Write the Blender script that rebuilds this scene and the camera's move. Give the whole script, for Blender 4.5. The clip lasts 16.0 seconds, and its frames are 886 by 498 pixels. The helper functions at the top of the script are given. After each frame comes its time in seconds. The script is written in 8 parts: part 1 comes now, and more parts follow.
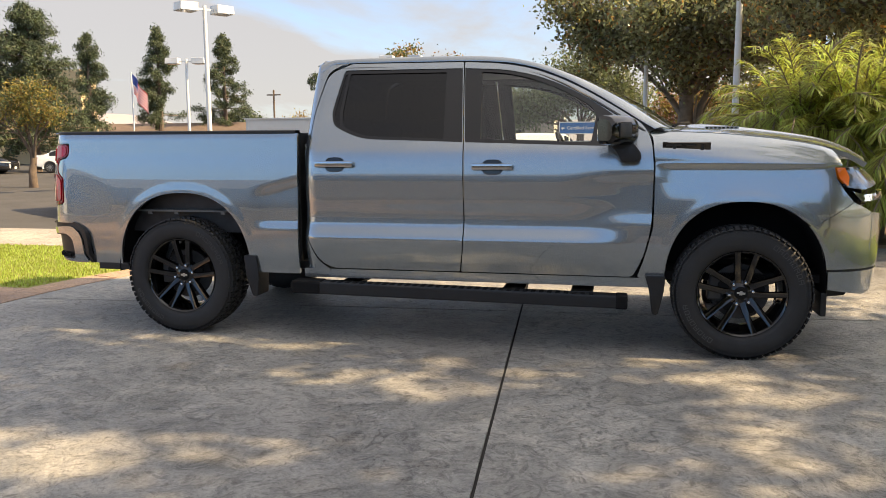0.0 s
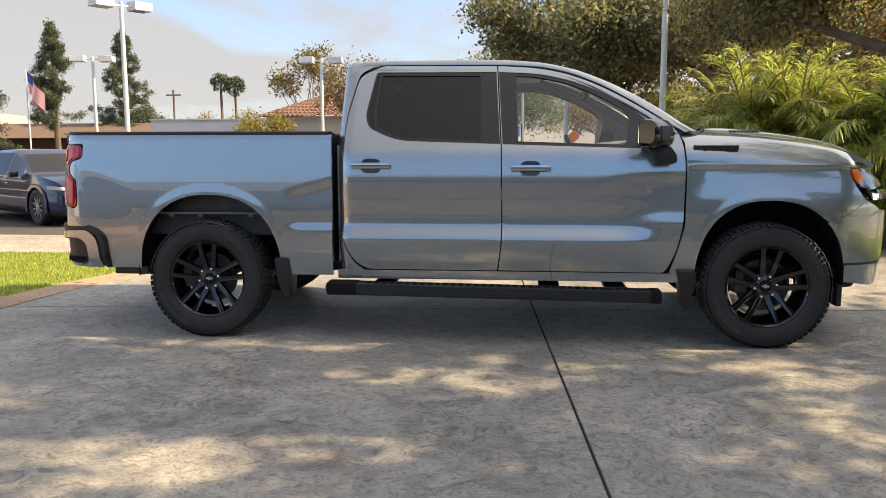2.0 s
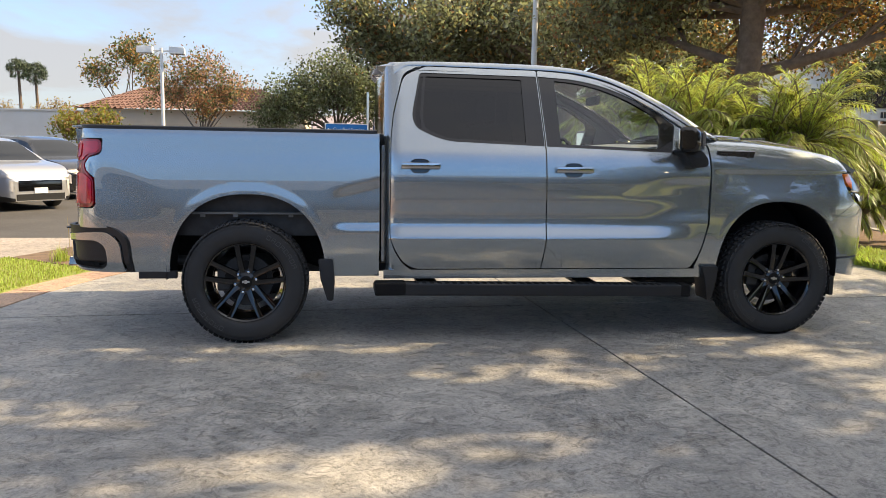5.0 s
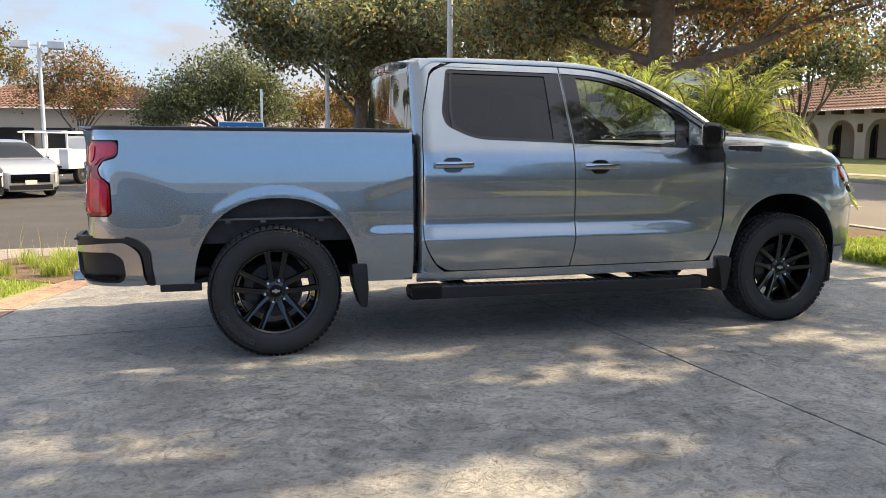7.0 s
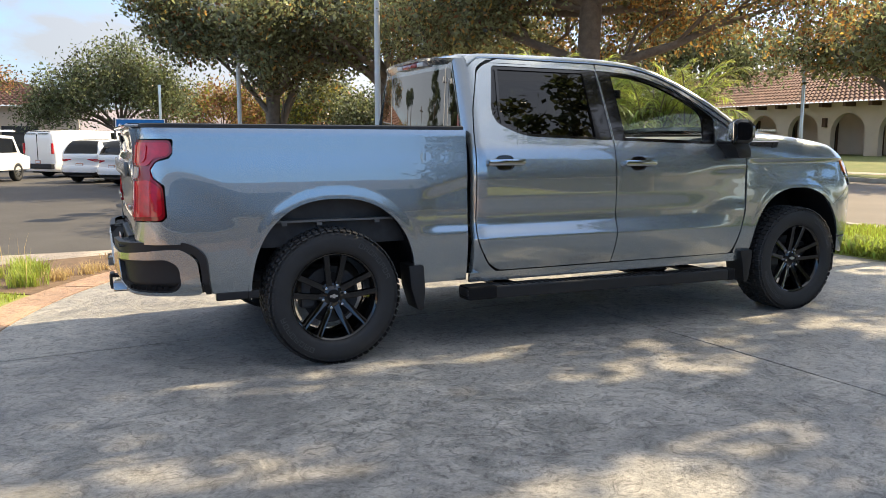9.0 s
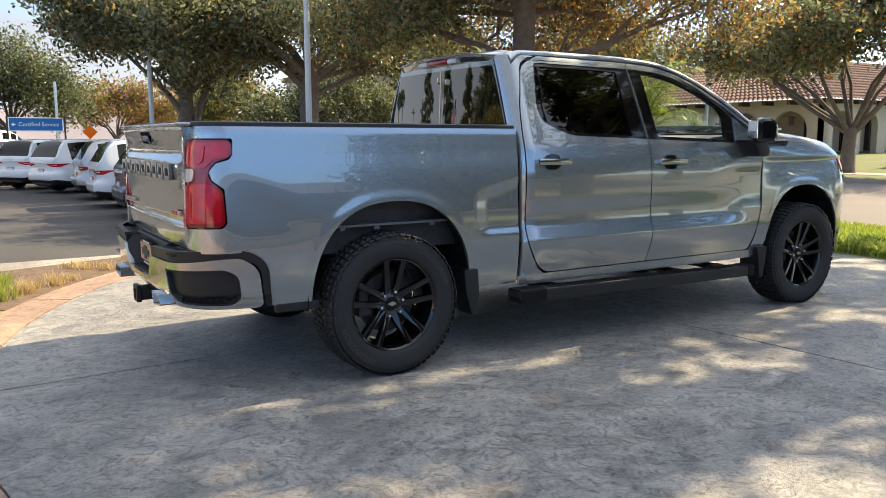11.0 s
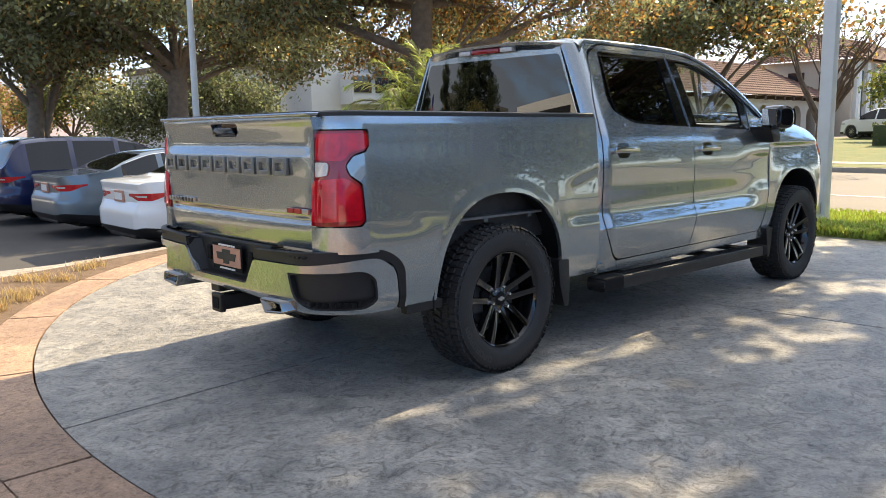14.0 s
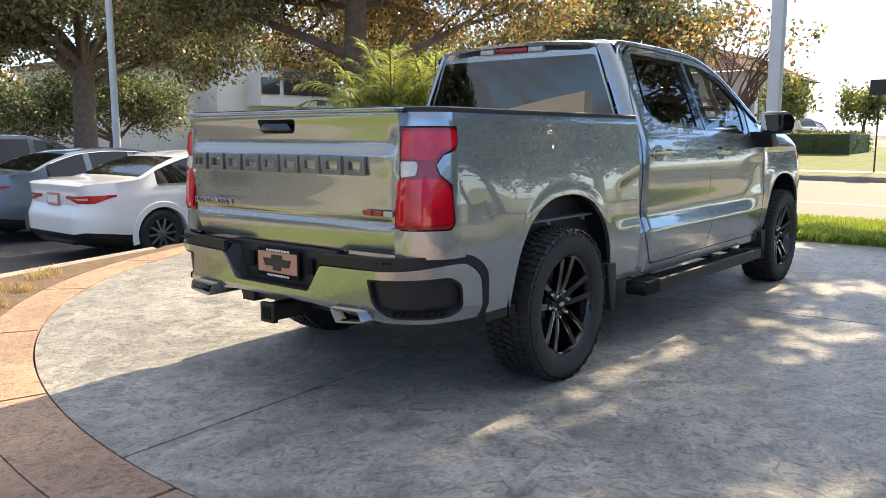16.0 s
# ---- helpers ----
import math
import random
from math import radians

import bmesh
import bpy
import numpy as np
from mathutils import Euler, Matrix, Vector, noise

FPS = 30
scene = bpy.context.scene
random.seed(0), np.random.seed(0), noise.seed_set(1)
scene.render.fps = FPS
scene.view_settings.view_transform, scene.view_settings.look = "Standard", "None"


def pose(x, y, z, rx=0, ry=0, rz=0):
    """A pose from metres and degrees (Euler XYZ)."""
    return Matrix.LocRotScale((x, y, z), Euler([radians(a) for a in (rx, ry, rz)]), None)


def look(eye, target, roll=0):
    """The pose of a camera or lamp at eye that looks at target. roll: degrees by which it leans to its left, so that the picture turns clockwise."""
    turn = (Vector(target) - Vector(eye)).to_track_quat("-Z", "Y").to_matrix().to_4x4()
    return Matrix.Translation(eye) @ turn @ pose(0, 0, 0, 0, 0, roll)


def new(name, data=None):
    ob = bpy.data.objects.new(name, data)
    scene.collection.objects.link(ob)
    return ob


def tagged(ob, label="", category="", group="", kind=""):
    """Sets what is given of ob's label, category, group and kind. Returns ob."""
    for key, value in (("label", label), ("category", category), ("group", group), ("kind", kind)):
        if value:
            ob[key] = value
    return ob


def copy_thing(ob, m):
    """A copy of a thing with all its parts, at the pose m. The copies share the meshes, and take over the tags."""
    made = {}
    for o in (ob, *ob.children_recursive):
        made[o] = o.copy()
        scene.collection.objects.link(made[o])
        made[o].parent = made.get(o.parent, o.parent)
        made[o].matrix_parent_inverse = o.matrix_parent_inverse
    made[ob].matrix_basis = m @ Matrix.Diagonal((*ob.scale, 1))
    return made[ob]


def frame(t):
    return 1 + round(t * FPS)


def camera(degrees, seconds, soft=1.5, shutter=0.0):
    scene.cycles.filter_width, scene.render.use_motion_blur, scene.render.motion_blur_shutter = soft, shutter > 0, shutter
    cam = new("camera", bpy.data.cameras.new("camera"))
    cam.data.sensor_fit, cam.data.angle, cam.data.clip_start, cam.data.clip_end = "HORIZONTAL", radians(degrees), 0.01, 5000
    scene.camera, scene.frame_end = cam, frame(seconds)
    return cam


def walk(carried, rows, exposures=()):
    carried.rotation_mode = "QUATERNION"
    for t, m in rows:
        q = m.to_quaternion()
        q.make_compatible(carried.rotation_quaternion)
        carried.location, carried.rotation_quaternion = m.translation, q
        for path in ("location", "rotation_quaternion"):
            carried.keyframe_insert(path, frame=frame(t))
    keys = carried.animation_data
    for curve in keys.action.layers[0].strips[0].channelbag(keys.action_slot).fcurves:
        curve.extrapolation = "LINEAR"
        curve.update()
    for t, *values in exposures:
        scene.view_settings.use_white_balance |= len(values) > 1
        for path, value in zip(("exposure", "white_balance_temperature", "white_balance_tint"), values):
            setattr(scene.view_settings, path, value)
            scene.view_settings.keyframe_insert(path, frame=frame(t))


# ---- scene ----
cam = camera(58.7, 16.0, soft=0.4)
METRES, EYE, TILT, LEAN, TURN = 7.885, 1.3325, 0.0, 0.0, 12.6
ROWS = [
    (0.0, 0.0, 0.0, 0.0, -0.05, -7.77, 0.37),
    (0.5, -0.0361, -0.0099, 0.0007, -1.68, -7.85, 0.19),
    (1.0, -0.0616, -0.0134, -0.001, -3.54, -7.81, 0.14),
    (1.5, -0.0859, -0.0076, -0.0004, -5.42, -7.58, 0.17),
    (2.0, -0.1136, -0.0054, -0.0002, -7.11, -7.61, 0.13),
    (2.5, -0.1477, -0.0067, -0.0004, -9.05, -7.58, -0.11),
    (3.0, -0.1756, 0.0024, -0.0007, -10.75, -7.3, -0.5),
    (3.5, -0.2058, 0.0106, 0.0003, -12.81, -7.3, -0.85),
    (4.0, -0.2434, 0.0115, 0.0001, -15.18, -7.42, -1.02),
    (6.5, -0.387, 0.0808, 0.0007, -27.13, -7.77, -0.46),
    (7.0, -0.4159, 0.1005, 0.0003, -28.96, -7.75, -0.28),
    (7.5, -0.4445, 0.1198, -0.0011, -31.22, -7.67, -0.02),
    (8.0, -0.4681, 0.1444, -0.0011, -33.49, -7.85, 0.16),
    (8.5, -0.4975, 0.1644, 0.0002, -35.12, -7.9, 0.08),
    (9.0, -0.5204, 0.1833, 0.0003, -36.95, -7.94, -0.05),
    (9.5, -0.5352, 0.2111, 0.0009, -39.01, -8.19, -0.12),
    (10.0, -0.5535, 0.2338, 0.0009, -40.71, -8.01, -0.11),
    (12.5, -0.6507, 0.3538, -0.0012, -50.67, -8.37, 0.48),
    (13.0, -0.6642, 0.3808, -0.0001, -52.7, -8.32, 0.64),
    (13.5, -0.6856, 0.408, -0.0002, -54.24, -8.45, 0.75),
    (14.0, -0.7016, 0.4324, -0.0018, -55.95, -8.49, 0.79),
    (14.5, -0.7073, 0.4606, -0.0012, -57.85, -8.48, 0.76),
    (15.0, -0.718, 0.4847, -0.0013, -59.29, -8.41, 0.59),
    (15.5, -0.7317, 0.5108, -0.0034, -61.23, -8.13, 0.34),
    (16.0, -0.7358, 0.5383, -0.0046, -63.27, -8.22, 0.06),
]
walk(cam, [(t, pose(3.006, -5.944, EYE, TILT, LEAN, TURN) @ pose(METRES * x, METRES * y, METRES * z, 90 + pitch, roll, yaw)) for t, x, y, z, yaw, pitch, roll in ROWS],
     [(0.0, 1.38, 6500, 9), (5.0, 1.38, 6050, 8), (10.0, 1.42, 5720, 6), (16.0, 1.46, 5700, 7)])

# ---- light ----
SUN_EL, SUN_AZ = 40.0, 4.0   # height; turn from +x towards +y, degrees
sd = Vector((math.cos(radians(SUN_EL)) * math.cos(radians(SUN_AZ)), math.cos(radians(SUN_EL)) * math.sin(radians(SUN_AZ)), math.sin(radians(SUN_EL))))
world = bpy.data.worlds.new("sky")
scene.world = world
world.use_nodes = True
wt = world.node_tree
wt.nodes.clear()


def wnode(kind, **kw):
    n = wt.nodes.new(kind)
    for k, v in kw.items():
        n.inputs[k].default_value = v
    return n


sky = wt.nodes.new("ShaderNodeTexSky")
sky.sky_type, sky.sun_disc = "NISHITA", False
sky.sun_elevation, sky.sun_rotation = radians(SUN_EL), radians(90 - SUN_AZ)
sky.dust_density, sky.ozone_density = 0.4, 4.0
wco = wt.nodes.new("ShaderNodeTexCoord")
wmap = wt.nodes.new("ShaderNodeMapping")
wmap.inputs["Scale"].default_value = (1.0, 1.0, 3.6)
wmap.inputs["Location"].default_value = (0.35, 0.1, 0.0)
wno = wnode("ShaderNodeTexNoise", Scale=1.9, Detail=9.0, Roughness=0.56, Distortion=0.5)
wra = wt.nodes.new("ShaderNodeValToRGB")
wra.color_ramp.elements[0].position, wra.color_ramp.elements[1].position = 0.45, 0.64
wsep = wt.nodes.new("ShaderNodeSeparateXYZ")
wlow = wnode("ShaderNodeMapRange")
for k, v in (("From Min", 0.06), ("From Max", 0.20), ("To Min", 0.85), ("To Max", 0.0)):
    wlow.inputs[k].default_value = v
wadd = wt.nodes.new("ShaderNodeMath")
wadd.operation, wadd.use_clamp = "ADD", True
wcol = wt.nodes.new("ShaderNodeMix")
wcol.data_type = "RGBA"
# thin cloud is brighter towards the sun
wdot = wt.nodes.new("ShaderNodeVectorMath")
wdot.operation = "DOT_PRODUCT"
wdot.inputs[1].default_value = tuple(sd)
wpow = wt.nodes.new("ShaderNodeMapRange")
wpow.interpolation_type = "SMOOTHSTEP"
for k, v in (("From Min", 0.0), ("From Max", 1.0), ("To Min", 1.95), ("To Max", 5.4)):
    wpow.inputs[k].default_value = v
wbri = wt.nodes.new("ShaderNodeVectorMath")
wbri.operation = "SCALE"
wbri.inputs[0].default_value = (1.0, 0.915, 0.85)
wt.links.new(wco.outputs["Generated"], wdot.inputs[0])
wt.links.new(wdot.outputs["Value"], wpow.inputs["Value"])
wt.links.new(wpow.outputs[0], wbri.inputs["Scale"])
wt.links.new(wbri.outputs[0], wcol.inputs[7])
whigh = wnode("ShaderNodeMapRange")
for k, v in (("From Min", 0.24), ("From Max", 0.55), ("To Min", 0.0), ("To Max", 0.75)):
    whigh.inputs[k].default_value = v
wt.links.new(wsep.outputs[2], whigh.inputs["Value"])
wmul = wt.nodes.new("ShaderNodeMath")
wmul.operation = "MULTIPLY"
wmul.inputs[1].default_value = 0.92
# the cloud thins out towards the side away from the hills
wside = wnode("ShaderNodeMapRange")
for k, v in (("From Min", -0.55), ("From Max", 0.25), ("To Min", 0.25), ("To Max", 1.0)):
    wside.inputs[k].default_value = v
wthin = wt.nodes.new("ShaderNodeMath")
wthin.operation = "MULTIPLY"
wt.links.new(wsep.outputs[1], wside.inputs["Value"])
wsum = wt.nodes.new("ShaderNodeMath")
wsum.operation, wsum.use_clamp = "ADD", True
wt.links.new(wra.outputs[0], wsum.inputs[0])
wt.links.new(wlow.outputs[0], wsum.inputs[1])
wt.links.new(wsum.outputs[0], wthin.inputs[0])
wt.links.new(wside.outputs[0], wthin.inputs[1])
wclear = wt.nodes.new("ShaderNodeVectorMath")
wclear.operation = "MULTIPLY"
wclear.inputs[1].default_value = (0.66, 0.70, 0.76)
bgn = wnode("ShaderNodeBackground", Strength=0.14)
won = wt.nodes.new("ShaderNodeOutputWorld")
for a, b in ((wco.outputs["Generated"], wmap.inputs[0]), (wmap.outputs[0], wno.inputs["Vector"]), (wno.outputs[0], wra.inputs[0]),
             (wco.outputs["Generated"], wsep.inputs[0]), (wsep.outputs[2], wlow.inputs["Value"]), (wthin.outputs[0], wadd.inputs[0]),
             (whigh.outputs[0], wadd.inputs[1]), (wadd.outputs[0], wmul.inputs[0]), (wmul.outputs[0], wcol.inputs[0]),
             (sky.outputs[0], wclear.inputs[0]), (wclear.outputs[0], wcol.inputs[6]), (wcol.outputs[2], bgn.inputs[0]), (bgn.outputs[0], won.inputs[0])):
    wt.links.new(a, b)
sl = bpy.data.lights.new("sun", "SUN")
sl.energy, sl.angle, sl.color = 4.2, radians(0.5), (1.0, 0.735, 0.42)
sun = new("sun", sl)
sun.matrix_world = look(sd * 60, (0, 0, 0))

# ---- materials ----


def material(name, col, rough=0.6, metal=0.0, coat=0.0, spec=0.5, var=0.0, scale=4.0, col2=None, bump=0.0, bscale=60.0, rvar=0.0,
             island=0.0, objrand=0.0, trans=0.0, coord="Object"):
    """A painted, cast or grown surface with variation at a coarse and a fine scale."""
    m = bpy.data.materials.new(name)
    m.use_nodes = True
    nt = m.node_tree
    b = nt.nodes["Principled BSDF"]
    lk = nt.links.new
    b.inputs["Base Color"].default_value = (*col, 1)
    b.inputs["Roughness"].default_value = rough
    b.inputs["Metallic"].default_value = metal
    b.inputs["Coat Weight"].default_value = coat
    b.inputs["Coat Roughness"].default_value = 0.03
    b.inputs["Specular IOR Level"].default_value = spec
    tc = nt.nodes.new("ShaderNodeTexCoord")
    out = None
    if var or col2:
        n1 = nt.nodes.new("ShaderNodeTexNoise")
        n1.inputs["Scale"].default_value, n1.inputs["Detail"].default_value, n1.inputs["Roughness"].default_value = scale, 8, 0.65
        lk(tc.outputs[coord], n1.inputs["Vector"])
        mr = nt.nodes.new("ShaderNodeMapRange")
        mr.inputs["From Min"].default_value, mr.inputs["From Max"].default_value = 0.32, 0.68
        lk(n1.outputs[0], mr.inputs["Value"])
        mx = nt.nodes.new("ShaderNodeMix")
        mx.data_type = "RGBA"
        c2 = col2 or tuple(c * (1 - var) for c in col)
        mx.inputs[6].default_value, mx.inputs[7].default_value = (*col, 1), (*c2, 1)
        lk(mr.outputs[0], mx.inputs[0])
        out = mx.outputs[2]
        if rvar:
            rr = nt.nodes.new("ShaderNodeMapRange")
            rr.inputs["To Min"].default_value, rr.inputs["To Max"].default_value = rough - rvar, rough + rvar
            rr.inputs["From Min"].default_value, rr.inputs["From Max"].default_value = 0.3, 0.7
            lk(n1.outputs[0], rr.inputs["Value"])
            lk(rr.outputs[0], b.inputs["Roughness"])
    if island or objrand:
        if island:
            gi = nt.nodes.new("ShaderNodeNewGeometry")
            r = gi.outputs["Random Per Island"]
        else:
            gi = nt.nodes.new("ShaderNodeObjectInfo")
            r = gi.outputs["Random"]
        hs = nt.nodes.new("ShaderNodeHueSaturation")
        hs.inputs["Color"].default_value = (*col, 1)
        if out:
            lk(out, hs.inputs["Color"])
        a = island or objrand
        v = nt.nodes.new("ShaderNodeMapRange")
        v.inputs["To Min"].default_value, v.inputs["To Max"].default_value = 1 - a, 1 + a
        lk(r, v.inputs["Value"])
        lk(v.outputs[0], hs.inputs["Value"])
        h = nt.nodes.new("ShaderNodeMapRange")
        h.inputs["To Min"].default_value, h.inputs["To Max"].default_value = 0.5 - 0.05 * a, 0.5 + 0.04 * a
        lk(r, h.inputs["Value"])
        lk(h.outputs[0], hs.inputs["Hue"])
        out = hs.outputs[0]
    if out:
        lk(out, b.inputs["Base Color"])
    if bump:
        n2 = nt.nodes.new("ShaderNodeTexNoise")
        n2.inputs["Scale"].default_value, n2.inputs["Detail"].default_value = bscale, 6
        lk(tc.outputs[coord], n2.inputs["Vector"])
        bp = nt.nodes.new("ShaderNodeBump")
        bp.inputs["Strength"].default_value, bp.inputs["Distance"].default_value = bump, 0.02
        lk(n2.outputs[0], bp.inputs["Height"])
        lk(bp.outputs[0], b.inputs["Normal"])
    if trans:
        t = nt.nodes.new("ShaderNodeBsdfTranslucent")
        t.inputs[0].default_value = (*[min(1, c * 2.2) for c in col], 1)
        if out:
            g = nt.nodes.new("ShaderNodeMix")
            g.data_type, g.blend_type = "RGBA", "MULTIPLY"
            g.inputs[0].default_value = 1.0
            g.inputs[7].default_value = (1.8, 1.75, 1.25, 1)
            lk(out, g.inputs[6])
            lk(g.outputs[2], t.inputs[0])
        ms = nt.nodes.new("ShaderNodeMixShader")
        ms.inputs[0].default_value = trans
        lk(b.outputs[0], ms.inputs[1])
        lk(t.outputs[0], ms.inputs[2])
        lk(ms.outputs[0], nt.nodes["Material Output"].inputs[0])
    return m


def glass_material(name, tint, mixin, rough=0.0, power=5.0):
    """A thin pane: the tinted view through it, and a mirror by Fresnel."""
    m = bpy.data.materials.new(name)
    m.use_nodes = True
    nt = m.node_tree
    nt.nodes.clear()
    tr = nt.nodes.new("ShaderNodeBsdfTransparent")
    tr.inputs[0].default_value = (*tint, 1)
    gl = nt.nodes.new("ShaderNodeBsdfGlossy")
    gl.inputs["Roughness"].default_value = rough
    lw = nt.nodes.new("ShaderNodeLayerWeight")
    lw.inputs["Blend"].default_value = 0.5
    pw = nt.nodes.new("ShaderNodeMath")
    pw.operation = "POWER"
    pw.inputs[1].default_value = power
    fr = nt.nodes.new("ShaderNodeMath")
    fr.operation = "MULTIPLY_ADD"
    f0 = ((mixin - 1) / (mixin + 1)) ** 2
    fr.inputs[1].default_value, fr.inputs[2].default_value = 1 - f0, f0
    nt.links.new(lw.outputs["Facing"], pw.inputs[0])
    nt.links.new(pw.outputs[0], fr.inputs[0])
    ms = nt.nodes.new("ShaderNodeMixShader")
    o = nt.nodes.new("ShaderNodeOutputMaterial")
    for a, b in ((fr.outputs[0], ms.inputs[0]), (tr.outputs[0], ms.inputs[1]), (gl.outputs[0], ms.inputs[2]), (ms.outputs[0], o.inputs[0])):
        nt.links.new(a, b)
    return m


PAINT = material("grey_metallic_paint", (0.310, 0.345, 0.362), 0.27, 0.80, 1.0, var=0.04, scale=1.2)
PAINT.node_tree.nodes["Principled BSDF"].inputs["Coat IOR"].default_value = 2.0
PAINT.node_tree.nodes["Principled BSDF"].inputs["Coat Roughness"].default_value = 0.008
BLACKP = material("black_plastic", (0.009, 0.009, 0.010), 0.5, var=0.25, scale=30, bump=0.12, bscale=300)
GLOSSB = material("gloss_black", (0.004, 0.004, 0.0045), 0.09, coat=0.5, spec=0.4)
HANDLEM = material("bright_handle_metal", (0.50, 0.52, 0.53), 0.14, 1.0)
SOFTB = material("matt_black", (0.006, 0.006, 0.0065), 0.85, spec=0.25)
RUBBER = material("tyre_rubber", (0.018, 0.0185, 0.0195), 0.62, var=0.3, scale=12, bump=0.15, bscale=120)
CHROME = material("chrome", (0.75, 0.75, 0.75), 0.08, 1.0)
SATIN = material("satin_metal", (0.55, 0.56, 0.56), 0.28, 1.0)
STEEL = material("dark_steel", (0.07, 0.07, 0.07), 0.55, 0.6, var=0.4, scale=8)
ZINC = material("grey_liner", (0.16, 0.165, 0.16), 0.6, 0.2, var=0.25, scale=5)
REDL = material("red_lens", (0.60, 0.003, 0.018), 0.10, coat=0.8, spec=0.3, var=0.45, scale=14)
REDD = material("dark_red_lens", (0.24, 0.001, 0.006), 0.12, coat=0.8, spec=0.3)
WHITEL = material("clear_lens", (0.62, 0.60, 0.58), 0.1, coat=1.0, var=0.3, scale=40)
HEADL = material("smoked_headlight_lens", (0.16, 0.165, 0.17), 0.12, 0.5, coat=1.0, var=0.6, scale=22)
DCHROME = material("dark_chrome", (0.26, 0.26, 0.255), 0.10, 1.0)
AMBER = material("amber_lens", (0.75, 0.16, 0.01), 0.15, coat=1.0)
GLASS = glass_material("clear_glass", (0.90, 0.95, 0.93), 1.8)
TINT = glass_material("tinted_glass", (0.022, 0.024, 0.027), 1.6)
REARG = glass_material("rear_glass", (0.015, 0.017, 0.02), 2.0, power=2.4)
SEATM = material("black_seat_cloth", (0.02, 0.02, 0.022), 0.8, bump=0.1)
LINING = material("dark_cabin_lining", (0.05, 0.052, 0.055), 0.75)
TRIMG = material("interior_grey", (0.20, 0.20, 0.20), 0.7)
COPPER = material("copper_print", (0.50, 0.27, 0.19), 0.5, var=0.15, scale=20)
REDB = material("red_badge", (0.35, 0.03, 0.02), 0.3, coat=0.5)
WHITEP = material("white_print", (0.75, 0.75, 0.74), 0.5)

# ---- mesh helpers ----


def link(name, me, mat_, parent=None, label="", smooth=None):
    ob = new(name, me)
    for m_ in (mat_ if isinstance(mat_, (list, tuple)) else [mat_]):
        me.materials.append(m_)
    if parent is not None:
        ob.parent = parent
    if smooth is not None:
        me.shade_smooth()
        if smooth < 180:
            me.set_sharp_from_angle(angle=radians(smooth))
    return tagged(ob, label)


def part(name, bm, mat_, parent=None, label="", smooth=None):
    me = bpy.data.meshes.new(name)
    bm.normal_update()
    bm.to_mesh(me)
    bm.free()
    return link(name, me, mat_, parent, label, smooth)


def thing(name, label, category, loc=(0, 0, 0), rz=0.0, group="", kind=""):
    ob = new(name)
    ob.empty_display_size = 0.2
    ob.matrix_world = pose(*loc, 0, 0, rz)
    return tagged(ob, label, category, group, kind)


def add_box(bm, x0, x1, y0, y1, z0, z1, bev=0.0, m=None):
    r = bmesh.ops.create_cube(bm, size=1, matrix=Matrix.LocRotScale(((x0 + x1) / 2, (y0 + y1) / 2, (z0 + z1) / 2), None, (abs(x1 - x0), abs(y1 - y0), abs(z1 - z0))))
    if bev:
        es = list({e for v in r["verts"] for e in v.link_edges})
        rr = bmesh.ops.bevel(bm, geom=es, offset=bev, segments=2, affect="EDGES", profile=0.6)
        vs = rr["verts"]
        vs = list({v for f in rr["faces"] for v in f.verts})
    else:
        vs = r["verts"]
    if m is not None:
        bmesh.ops.transform(bm, matrix=m, verts=vs)
    return bm


def box_bm(x0, x1, y0, y1, z0, z1, bev=0.0, m=None):
    return add_box(bmesh.new(), x0, x1, y0, y1, z0, z1, bev, m)


def lathe(profile, seg=64, axis="y"):
    """A ring of sections (radius, offset) turned round an axis."""
    vs, fs = [], []
    n = len(profile)
    for i in range(seg):
        a = 2 * math.pi * i / seg
        for r, o in profile:
            p = (r * math.cos(a), o, r * math.sin(a)) if axis == "y" else (r * math.cos(a), r * math.sin(a), o)
            vs.append(p)
    for i in range(seg):
        j = (i + 1) % seg
        for k in range(n - 1):
            fs.append((i * n + k, j * n + k, j * n + k + 1, i * n + k + 1))
    bm = bmesh.new()
    bv = [bm.verts.new(v) for v in vs]
    for f in fs:
        bm.faces.new([bv[q] for q in f])
    bmesh.ops.recalc_face_normals(bm, faces=bm.faces)
    return bm


def tube(bm, pts, radii, seg=8, cap=True):
    """A round bar through points, with a radius at each."""
    pts = [Vector(p) for p in pts]
    rings = []
    for i, p in enumerate(pts):
        d = (pts[min(i + 1, len(pts) - 1)] - pts[max(i - 1, 0)]).normalized()
        q = d.to_track_quat("Z", "Y")
        r = radii[i] if isinstance(radii, (list, tuple)) else radii
        rings.append([bm.verts.new(p + q @ Vector((r * math.cos(2 * math.pi * k / seg), r * math.sin(2 * math.pi * k / seg), 0))) for k in range(seg)])
    for a, b in zip(rings, rings[1:]):
        for k in range(seg):
            bm.faces.new((a[k], a[(k + 1) % seg], b[(k + 1) % seg], b[k]))
    if cap:
        bm.faces.new(rings[0][::-1])
        bm.faces.new(rings[-1])
    return bm


